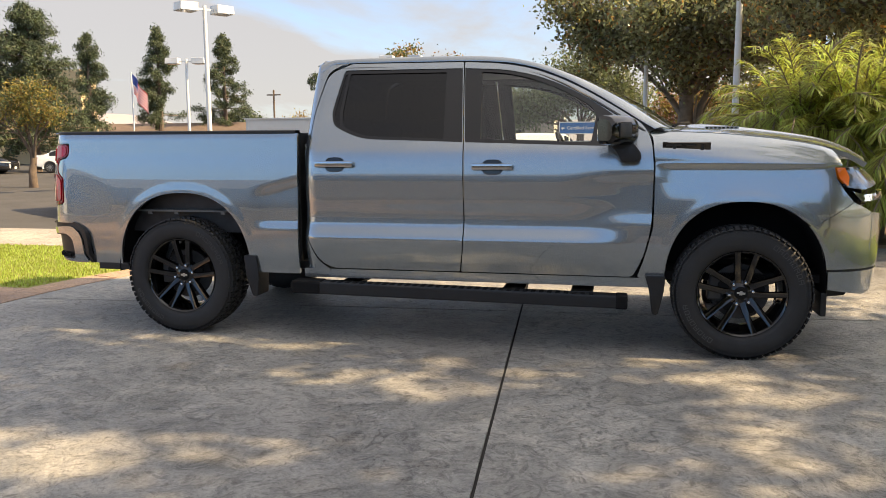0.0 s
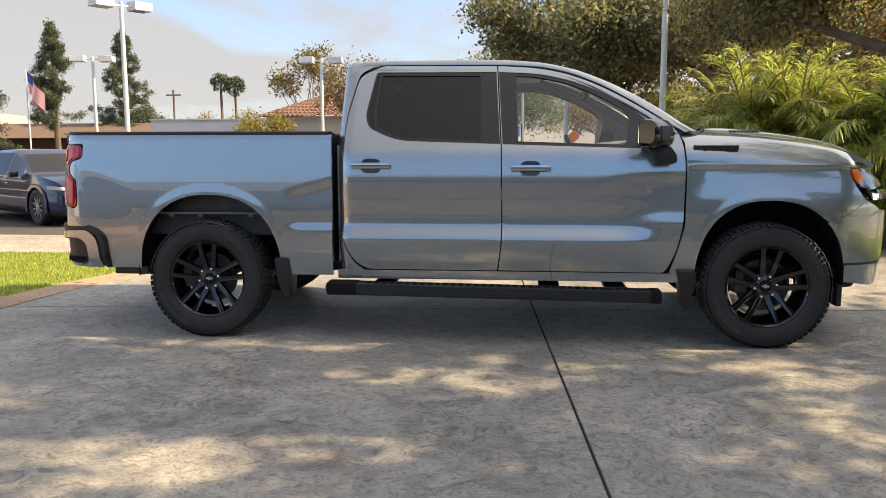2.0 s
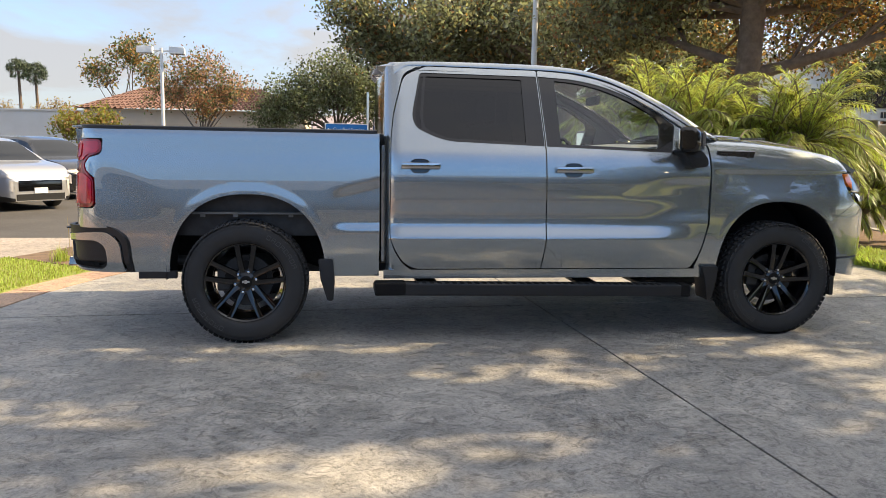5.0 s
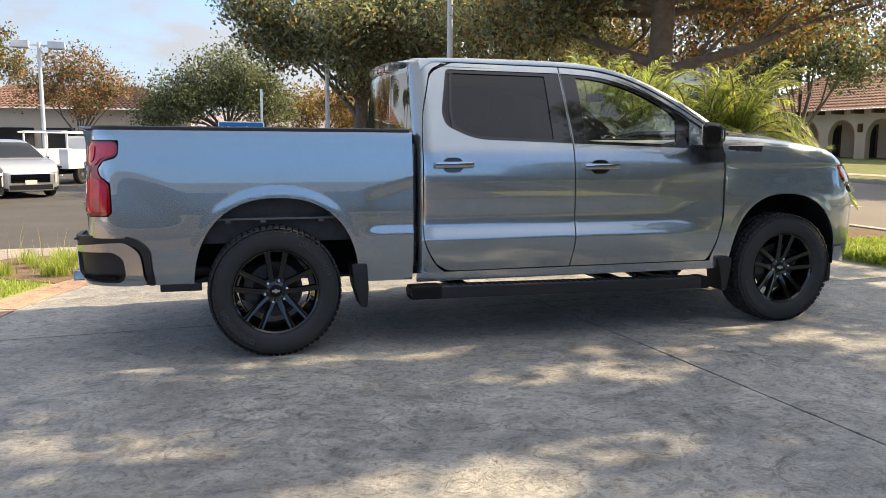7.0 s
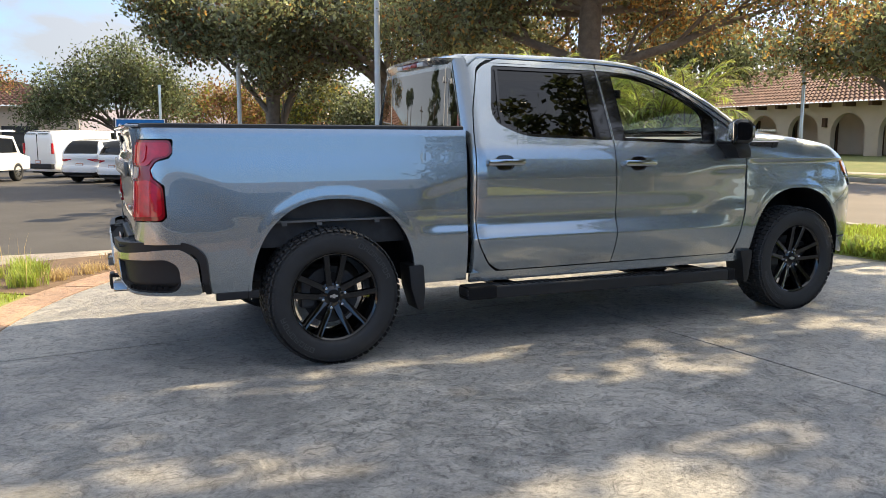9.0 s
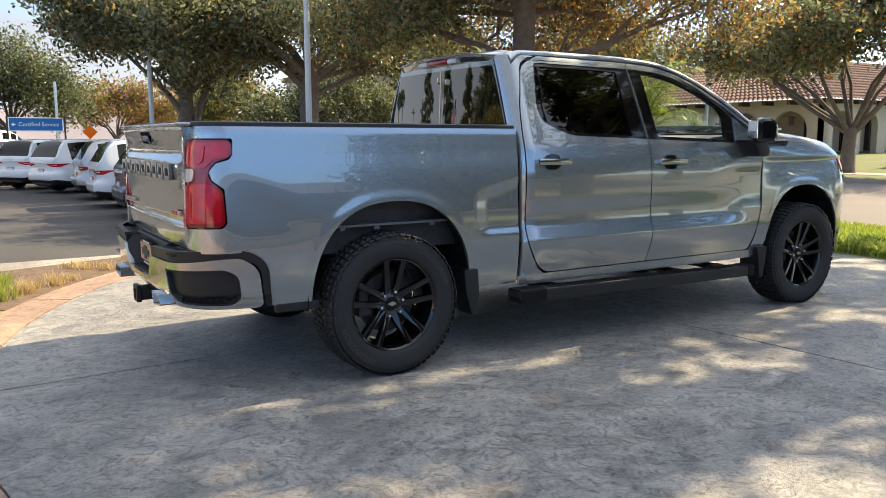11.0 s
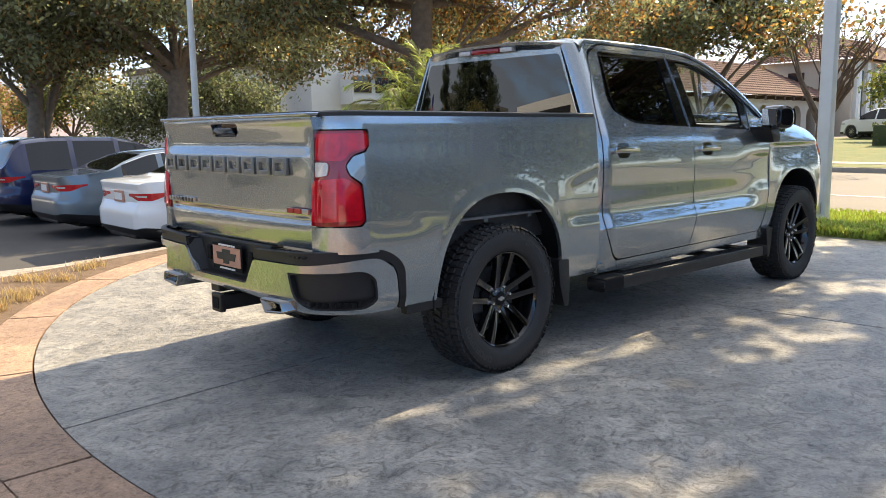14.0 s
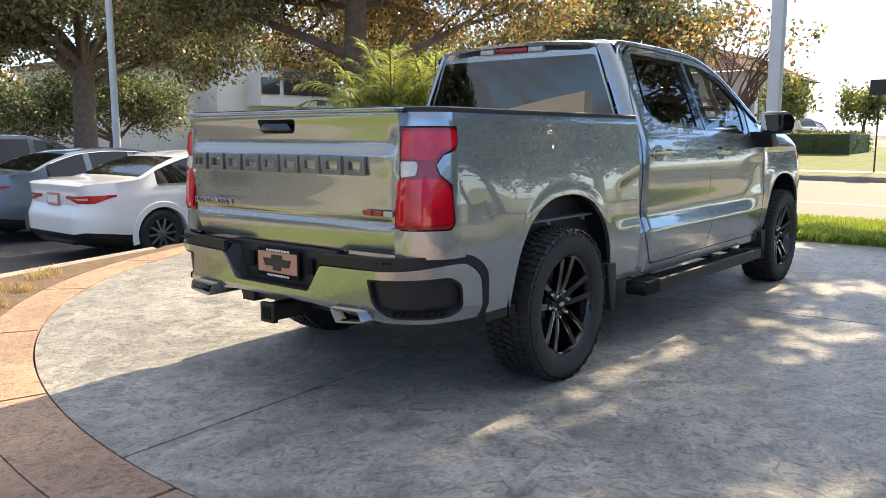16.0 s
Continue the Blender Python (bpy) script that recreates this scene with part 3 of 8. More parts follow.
    sheet("lower_lens", bs, fillet(*lamp_args([(-1.180, 1.10), (-0.995, 1.115), (-0.932, 1.07), (-0.93, 0.922), (-1.180, 0.908)], 0.02)), REDL, tl, flip=fl, lift=0.011, flange=0.008, step=0.03)
    sheet("inner_lens", bs, fillet([(-1.165, 1.30), (-1.02, 1.30), (-1.03, 1.22), (-1.06, 1.205), (-1.165, 1.205)], 0.015), REDL, tl, flip=fl, lift=0.016, flange=0.006, step=0.03)
    sheet("reversing_lens", bs, fillet([(-1.168, 1.184), (-1.092, 1.184), (-1.085, 1.165), (-1.092, 1.125), (-1.162, 1.115)], 0.012), WHITEL, tl, flip=fl, lift=0.012, flange=0.008, step=0.03)
    # black cap on the bed rail
    bm = bmesh.new()
    prev = None
    for u in list(np.linspace(-1.18, -0.88, 14)) + list(np.linspace(-0.84, 0.865, 18)):
        p, n = plan(u, 0.17, -0.895, 0.42, 4.16)
        o = p + n * (BEDS(1.40) - HALF + 0.004)
        zt = 1.398 + 0.004 * (0.87 - u) / 1.9
        ring = []
        for d, dz in ((0.0, -0.006), (0.002, 0.012), (0.012, 0.018), (0.085, 0.018), (0.09, -0.02)):
            q = o - n * d
            ring.append(bm.verts.new((q.x, q.y if sgn < 0 else -q.y, zt + dz)))
        if prev:
            for i in range(4):
                bm.faces.new((prev[i], prev[i + 1], ring[i + 1], ring[i]))
        prev = ring
    bmesh.ops.recalc_face_normals(bm, faces=bm.faces)
    part("rail_cap", bm, BLACKP, truck, "black plastic bed rail cap", 40)
    # bed inner wall
    part("bed_wall", box_bm(-1.0, 0.86, sgn * 0.80, sgn * 0.83, 0.72, 1.40), STEEL, truck)
    # wheel housings
    for cx, a, b, nm in ((*R_ARCH, "rear_wheel_liner"), (*F_ARCH, "front_wheel_liner")):
        bm = bmesh.new()
        line = arch_line(cx, a, b, 0.44, -0.004 if nm[0] == "f" else 0.02)
        prev = None
        for x, z in line:
            r_ = [bm.verts.new((x, sgn * 0.955, z)), bm.verts.new((x, sgn * 0.60, z + 0.0)), bm.verts.new((x, sgn * 0.56, z))]
            if prev:
                for i in range(2):
                    bm.faces.new((prev[i], prev[i + 1], r_[i + 1], r_[i]))
            prev = r_
        c = bm.verts.new((cx, sgn * 0.56, 0.6))
        bm.verts.ensure_lookup_table()
        inner = [v for v in bm.verts if abs(abs(v.co.y) - 0.56) < 1e-5 and v is not c]
        for p, q in zip(inner, inner[1:]):
            bm.faces.new((p, q, c))
        part(nm, bm, SOFTB, truck)
    bm = box_bm(-0.34, 0.42, sgn * 0.70, sgn * 0.72, 0.862, 0.99)
    for x in (-0.12, 0.04, 0.2):
        add_box(bm, x, x + 0.075, sgn * 0.72, sgn * 0.735, 0.885, 0.955, 0.006)
    part("liner_panel", bm, ZINC, truck, "grey liner panel above the rear tyre")
    bm = box_bm(-0.37, 0.40, sgn * 0.715, sgn * 0.90, 0.850, 0.862)
    for x in (-0.29, -0.08, 0.28):
        add_box(bm, x, x + 0.03, sgn * 0.885, sgn * 0.90, 0.832, 0.852)
    part("liner_flange", bm, ZINC, truck)
    # mud flaps
    part("mud_flap", prism(fillet([(0.475, 0.56), (0.575, 0.56), (0.585, 0.40), (0.575, 0.275), (0.535, 0.275), (0.49, 0.42)], 0.015), sgn * 0.80, sgn * 0.97, 0.006), BLACKP, truck, "black mud flap", 40)
    part("mud_flap", prism(fillet([(3.175, 0.50), (3.30, 0.50), (3.292, 0.40), (3.26, 0.255), (3.225, 0.255), (3.205, 0.40)], 0.015), sgn * 0.80, sgn * 0.975, 0.006), BLACKP, truck, "black mud flap", 40)
    part("bed_skirt", box_bm(-0.68, -0.44, sgn * 0.90, sgn * 0.948, 0.43, 0.478, 0.006), BLACKP, truck)
    part("air_dam", box_bm(4.20, 4.235, sgn * 0.62, sgn * 0.93, 0.275, 0.42, 0.008), BLACKP, truck)
    # side step
    st = part("side_step", prism(fillet([(0.845, 0.388), (0.862, 0.402), (3.045, 0.374), (3.075, 0.355), (3.075, 0.31), (3.04, 0.296), (0.90, 0.320), (0.845, 0.345)], 0.012), sgn * 0.90, sgn * 1.035, 0.010), BLACKP, truck, "black running board with end caps", 35)
    bm = bmesh.new()
    for k in range(34):
        x = 1.12 + k * 0.052
        zt = 0.4015 - 0.0128 * (x - 0.86)
        add_box(bm, x, x + 0.028, sgn * 0.925, sgn * 1.012, zt - 0.002, zt + 0.003)
    part("step_tread", bm, SOFTB, st)
    for x in (0.85, 3.0):
        part("end_cap", box_bm(x, x + 0.075 if x > 2 else x + 0.21, sgn * 0.897, sgn * 1.038, 0.292 if x > 2 else 0.318, 0.378 if x > 2 else 0.405, 0.014), SOFTB, st)
    for x in (1.15, 2.28, 2.72):
        bm = box_bm(x, x + 0.14, sgn * 0.62, sgn * 0.95, 0.362, 0.385, 0.004)
        add_box(bm, x + 0.02, x + 0.12, sgn * 0.70, sgn * 0.74, 0.37, 0.50)
        part("step_bracket", bm, BLACKP, st)
    # door mirror
    mi = part("mirror_arm", prism(fillet([(2.93, 1.315), (3.09, 1.315), (3.135, 1.25), (3.13, 1.205), (3.02, 1.197), (2.985, 1.265)], 0.02), sgn * 0.90, sgn * 1.075, 0.010), BLACKP, truck, "black door mirror", 40)
    # the head, swept back: its long side runs from the outer rear to the inner front
    hd_m = Matrix.Translation((2.995, sgn * 1.105, 1.392)) @ pose(0, 0, 0, 0, 0, sgn * -55)
    bm = bmesh.new()
    secs = []
    for l_, k_ in ((-0.135, 0.70), (-0.118, 0.92), (-0.08, 1.0), (0.07, 1.0), (0.11, 0.93), (0.13, 0.74)):
        ring = fillet([(-0.066, -0.085), (-0.074, 0.070), (-0.05, 0.090), (0.03, 0.086), (0.070, 0.045), (0.072, -0.05), (0.045, -0.090)], 0.025, 4)
        secs.append([bm.verts.new(hd_m @ Vector((l_, sgn * a_ * k_, c_ * k_))) for a_, c_ in ring])
    for a_, b_ in zip(secs, secs[1:]):
        for i in range(len(a_)):
            j = (i + 1) % len(a_)
            bm.faces.new((a_[i], a_[j], b_[j], b_[i]))
    bm.faces.new(secs[0])
    bm.faces.new(secs[-1][::-1])
    bmesh.ops.recalc_face_normals(bm, faces=bm.faces)
    part("mirror_shell", bm, GLOSSB, mi, "gloss black mirror shell", 35)
    part("mirror_glass", box_bm(-0.105, 0.10, -sgn * 0.066, -sgn * 0.075, -0.062, 0.066, 0.003, hd_m), material("mirror", (0.8, 0.82, 0.84), 0.02, 1.0), mi, "mirror glass")
    part("mirror_cap", box_bm(-0.09, 0.03, sgn * 0.066, sgn * 0.079, -0.045, 0.045, 0.010, hd_m), BLACKP, mi, "grey-black mirror cap", 40)
    # fender badge: dark slanted bars on a black plate
    yb = abs(fend_surf(3.40, 1.285).y)
    tilt = math.degrees(math.atan2(abs(fend_surf(3.4, 1.26).y) - abs(fend_surf(3.4, 1.31).y), 0.05))
    base = Matrix.Translation((3.40, sgn * (yb - 0.004), 1.288)) @ pose(0, 0, 0, sgn * -tilt, 0, 0)
    bd = part("fender_badge", box_bm(-0.14, 0.14, -0.008, 0.008, -0.033, 0.033, 0.003, base), GLOSSB, truck, "gloss black fender badge")
    for x0, x1, z0, z1, sk in ((-0.12, -0.03, 0.010, 0.018, 0.0), (-0.075, -0.055, -0.018, 0.012, 0.5), (0.0, 0.055, 0.010, 0.017, 0), (0.015, 0.07, -0.016, -0.009, 0), (0.085, 0.105, -0.016, 0.016, 0.25)):
        part("badge_bar", box_bm(x0, x1, sgn * 0.006, sgn * 0.011, z0 * 1.3, z1 * 1.3, 0.0, base @ Matrix.Shear("XZ", 4, (sk, 0))), STEEL, bd)

# ---- roof, pillars and glass of the cab ----
ST = [  # x, z of the door frame's top, its half-width, then x, z, half-width of the roof's or windscreen's edge
    (0.985, 1.80, 0.722, 0.985, 1.868, 0.655), (1.10, 1.862, 0.695, 1.06, 1.885, 0.64), (1.30, 1.865, 0.694, 1.30, 1.893, 0.635), (1.65, 1.862, 0.694, 1.65, 1.896, 0.635),
    (1.99, 1.858, 0.696, 1.99, 1.892, 0.635), (2.24, 1.845, 0.702, 2.26, 1.872, 0.645), (2.44, 1.808, 0.718, 2.48, 1.826, 0.662), (2.63, 1.738, 0.752, 2.69, 1.750, 0.692),
    (2.82, 1.641, 0.793, 2.90, 1.650, 0.730), (3.01, 1.526, 0.838, 3.10, 1.533, 0.770), (3.15, 1.436, 0.872, 3.235, 1.440, 0.80), (3.21, 1.40, 0.88, 3.33, 1.388, 0.815)]
cols = [lerp_table([(i, s[k]) for i, s in enumerate(ST)]) for k in range(6)]


def pillar(sgn):
    def f(u, v):
        a = Vector((cols[0](u), sgn * cols[2](u), cols[1](u)))
        b = Vector((cols[3](u), sgn * cols[5](u), cols[4](u)))
        p = a.lerp(b, v)
        n = Vector((0.25 if u > 6 else 0, sgn * 0.55, 0.8))
        return p + n * 0.022 * math.sin(math.pi * min(max(v, 0.0), 1.0)) ** 0.8
    return f


def roof_surf(u, v):
    """u along the edge's stations, v from -1 to 1 across."""
    x, z, w = cols[3](u), cols[4](u), cols[5](u)
    fwd = 0.0 if u < 5 else 0.10 * smooth01((u - 5) / 5) * (1 - v * v)
    return Vector((x + fwd, v * w, z + (0.040 - 0.012 * smooth01((u - 5) / 4)) * (1 - v * v)))


for sgn in (-1, 1):
    sheet("roof_rail", pillar(sgn), [(0.0, 0.02), (11.0, 0.02), (11.0, 0.98), (0.0, 0.98)], PAINT, truck, step=0.16, flange=0.0, flip=sgn > 0)
    sheet("pillar_lining", pillar(sgn), [(0.0, -0.45), (11.0, -0.45), (11.0, 1.05), (0.0, 1.05)], LINING, truck, step=0.16, flange=0.0, flip=sgn > 0, lift=-0.02)
sheet("roof", roof_surf, [(0.0, -1.0), (5.4, -1.0), (5.4, 1.0), (0.0, 1.0)], PAINT, truck, step=0.12, flange=0.02)
sheet("windscreen", roof_surf, [(5.45, -1.0), (10.8, -1.0), (10.8, 1.0), (5.45, 1.0)], GLASS, truck, step=0.15, flange=0.0)


def rear_surf(u, v):
    """The cab's back: u across from the near side, v up."""
    return Vector((0.925 + 0.03 * max(0.0, v - 1.38) - 0.03 * (1 - (u / 0.75) ** 2), u, v))


def half_at(z):
    return SIDE(z) - 0.10


back_poly = [(-half_at(1.38), 1.30), (-half_at(1.84), 1.84), (half_at(1.84), 1.84), (half_at(1.38), 1.30)]
glass_poly = fillet([(-half_at(1.42) + 0.03, 1.405), (-half_at(1.80) + 0.025, 1.80), (half_at(1.80) - 0.025, 1.80), (half_at(1.42) - 0.03, 1.405)], 0.03)
sheet("cab_back", rear_surf, back_poly, PAINT, truck, holes=[glass_poly], flip=True, step=0.06)
sheet("rear_window", rear_surf, glass_poly, REARG, truck, flip=True, step=0.06, flange=0.0, lift=0.002, label="dark tinted rear window")
part("cab_back_lower", box_bm(0.90, 0.93, -0.84, 0.84, 0.46, 1.32), PAINT, truck)
# roof spoiler with its brake lamp
bm = bmesh.new()
prev = None
for i in range(25):
    y = -0.66 + 1.32 * i / 24
    t = abs(y) / 0.66
    zc = 1.872 + 0.036 * (1 - t * t)
    xr = 0.865 + 0.10 * t ** 6
    ring = [bm.verts.new((1.06, y, zc + 0.012)), bm.verts.new((max(0.96, xr + 0.02), y, zc + 0.006)), bm.verts.new((xr, y, zc - 0.012)), bm.verts.new((xr + 0.004, y, zc - 0.030)),
            bm.verts.new((0.955, y, zc - 0.085))]
    if prev:
        for k in range(4):
            bm.faces.new((prev[k], ring[k], ring[k + 1], prev[k + 1]))
    prev = ring
bmesh.ops.recalc_face_normals(bm, faces=bm.faces)
for e in (ring, [v for v in bm.verts][:5]):
    bm.faces.new(e)
bmesh.ops.recalc_face_normals(bm, faces=bm.faces)
part("roof_spoiler", bm, PAINT, truck, "", 30)
for sg in (-1, 1):
    bm = bmesh.new()
    prev = None
    for k in range(11):
        u = 0.862 + 0.26 * k / 10
        p = cab_surf(u, 1.855)
        a_ = bm.verts.new((p.x, sg * abs(p.y), 1.855))
        m_ = bm.verts.new((max(p.x + 0.02, 0.93), sg * (abs(p.y) - 0.020), 1.882))
        b_ = bm.verts.new((max(p.x + 0.03, 0.955), sg * min(0.62, abs(p.y) - 0.03), 1.893))
        if prev:
            bm.faces.new((prev[0], a_, m_, prev[1]))
            bm.faces.new((prev[1], m_, b_, prev[2]))
        prev = (a_, m_, b_)
    bmesh.ops.recalc_face_normals(bm, faces=bm.faces)
    part("roof_corner", bm, PAINT, truck, "", 50)
bl = part("brake_light", box_bm(0.872, 0.93, -0.13, 0.13, 1.838, 1.868, 0.006, Matrix.Translation((0, 0, 0))), REDD, truck, "high red brake light between clear lamps", 40)
for s in (-1, 1):
    part("cargo_lamp", box_bm(0.872, 0.93, s * 0.14, s * 0.25, 1.838, 1.868, 0.006), WHITEL, bl, "", 40)

# ---- hood ----


def hood_surf(u, v):
    w = 0.79 - 0.05 * smooth01((u - 4.0) / 0.5)
    a = abs(v)
    z = HOODZ(u) - 0.006 + 0.045 * (1 - a ** 3) * smooth01((4.62 - u) / 0.5)
    z += 0.018 * smooth01((0.62 - a) / 0.1) * smooth01((u - 3.3) / 0.25)
    return Vector((u + 0.10 * (1 - v * v) * smooth01((u - 3.9) / 0.6), v * w, z))


sheet("hood", hood_surf, [(3.27, -1.0), (4.46, -1.0), (4.46, 1.0), (3.27, 1.0)], PAINT, truck, step=0.06, flange=0.03)
part("wiper_cowl", box_bm(3.13, 3.34, -0.80, 0.80, 1.30, 1.375, 0.02), SOFTB, truck)
bm = bmesh.new()
tube(bm, [(3.33, -0.70, 1.418), (3.38, -0.60, 1.44), (3.46, -0.30, 1.45)], 0.008, 6)
part("wiper", bm, SOFTB, truck)
for s in (-1, 1):
    hb = part("hood_badge", box_bm(3.52, 3.72, s * 0.735, s * 0.742, 1.398, 1.415), SATIN, truck, "silver hood badge")
    for k in range(8):
        part("badge_letter", box_bm(3.525 + k * 0.0245, 3.541 + k * 0.0245, s * 0.742, s * 0.745, 1.401, 1.412), CHROME, hb)
# ---- nose ----
part("grille", box_bm(4.36, 4.47, -0.66, 0.66, 0.58, 1.10, 0.03), SOFTB, truck)
for k in range(5):
    part("grille_bar", box_bm(4.46, 4.495, -0.64, 0.64, 0.66 + k * 0.09, 0.69 + k * 0.09, 0.008), GLOSSB, truck)
part("nose_lip", prism(fillet([(4.38, 1.15), (4.48, 1.15), (4.50, 1.10), (4.38, 1.10)], 0.01), -0.62, 0.62, 0.004), PAINT, truck)
part("front_skid", prism([(4.16, 0.33), (4.40, 0.36), (4.44, 0.42), (4.42, 0.54), (4.16, 0.50)], -0.66, 0.66, 0.01), BLACKP, truck)

# ---- tailgate ----
GATE = lerp_table([(0.765, 1.078), (0.80, 1.086), (0.87, 1.094), (0.893, 1.092), (0.902, 1.080), (0.912, 1.078), (0.925, 1.086), (1.00, 1.090), (1.10, 1.096), (1.205, 1.104), (1.215, 1.102),
                   (1.25, 1.082), (1.262, 1.078), (1.30, 1.084), (1.35, 1.094), (1.375, 1.102), (1.392, 1.104), (1.402, 1.098)])
GFLAT = lerp_table([(0.765, 1.078), (0.80, 1.086), (0.87, 1.094), (1.10, 1.096), (1.30, 1.092), (1.35, 1.096), (1.375, 1.102), (1.392, 1.104), (1.402, 1.098)])


def gate_surf(u, v):
    k = smooth01((0.765 - abs(u)) / 0.07 - max(0.0, (v - 1.1)) * 0.35)
    x = GATE(v) * k + GFLAT(v) * (1 - k)
    return Vector((-x + 0.02 * (abs(u) / 0.78) ** 3, u, v))


gate = sheet("tailgate", gate_surf, fillet([(-0.772, 0.772), (-0.772, 1.402), (0.772, 1.402), (0.772, 0.772)], 0.012), PAINT, truck, holes=[fillet([(-0.10, 1.305), (-0.125, 1.372), (0.165, 1.372), (0.14, 1.305)], 0.02)],
             flip=True, step=0.02, flange=0.055, label="grey metallic tailgate with embossed lettering bars")
part("gate_cap", box_bm(-1.108, -1.0, -0.77, 0.77, 1.398, 1.414, 0.006), PAINT, gate)
part("gate_cap_pad", box_bm(-1.085, -0.99, -0.74, 0.74, 1.410, 1.420, 0.004), BLACKP, gate)
hc = part("handle_recess", box_bm(-1.068, -1.04, -0.13, 0.17, 1.295, 1.378, 0.006), GLOSSB, gate, "gloss black handle recess")
part("handle_pull", prism(fillet([(-0.10, 1.318), (-0.075, 1.352), (0.115, 1.352), (0.14, 1.318)], 0.01), -1.104, -1.085, 0.005, axis="x"), GLOSSB, hc, "", 40)
part("handle_lock", box_bm(-1.095, -1.075, 0.0, 0.05, 1.322, 1.342, 0.004), SATIN, hc)
# the name stamped in the metal, as plain raised blocks
LETTER = material("embossed_letter", (0.15, 0.165, 0.17), 0.3, 0.5, coat=0.8)
for k in range(9):
    y1 = 0.715 - k * 0.148
    y0 = y1 - 0.124
    z0, z1 = 1.118, 1.204
    bm = bmesh.new()
    def bar(a, b, c, d):
        add_box(bm, -1.112, -1.096, y1 - (y1 - y0) * b, y1 - (y1 - y0) * a, z0 + (z1 - z0) * c, z0 + (z1 - z0) * d, 0.003)
    bar(0.0, 0.21, 0, 1)
    bar(0.79, 1.0, 0, 1)
    bar(0.2, 0.8, 0, 0.28)
    bar(0.2, 0.8, 0.72, 1.0)
    part("raised_block", bm, LETTER, gate, "dark embossed block", 40)
nb = part("name_badge", box_bm(-1.097, -1.092, 0.395, 0.725, 0.938, 0.943), SATIN, gate)
for k in range(9):
    part("badge_letter", box_bm(-1.103, -1.092, 0.70 - k * 0.0365, 0.722 - k * 0.0365, 0.938, 0.966, 0.002), CHROME, nb)
for y, mm in ((-0.585, REDB), (-0.648, REDB), (-0.712, SATIN)):
    part("trim_badge", box_bm(-1.105, -1.090, y - 0.042, y + 0.012, 0.944, 0.968, 0.003, None), mm, gate, "red and silver trim badge" if mm is REDB else "silver trim badge")
part("bed_floor", box_bm(-1.0, 0.87, -0.82, 0.82, 0.70, 0.74), STEEL, truck)
part("bed_front_wall", box_bm(0.84, 0.868, -0.86, 0.86, 0.46, 1.39), STEEL, truck)

# ---- rear bumper ----


def bump_surf(u, v):
    """u across (developed round the corner), v up."""
    s = 1 if u > 0 else -1
    a = abs(u)
    prof = 0.07 * (v - 0.62) - 0.030 * smooth01((0.545 - v) / 0.07)
    if a < 0.66:
        p, n = Vector((-1.165 - 0.02 * (1 - (a / 0.66) ** 2), s * a, 0)), Vector((-1, 0, 0))
    elif a < 0.66 + 0.36:
        t = (a - 0.66) / 0.36 * math.radians(72)
        r = 0.36 / math.radians(72)
        p, n = Vector((-1.165 + r * (1 - math.cos(t)), s * (0.66 + r * math.sin(t)), 0)), Vector((-math.cos(t), s * math.sin(t), 0))
    else:
        t = math.radians(72)
        r = 0.36 / t
        ex = a - 1.02
        p = Vector((-1.165 + r * (1 - math.cos(t)) + ex * math.sin(t), s * (0.66 + r * math.sin(t) + ex * math.cos(t)), 0))
        n = Vector((-math.cos(t), s * math.sin(t), 0))
    q = p + n * prof
    return Vector((q.x, q.y, v))


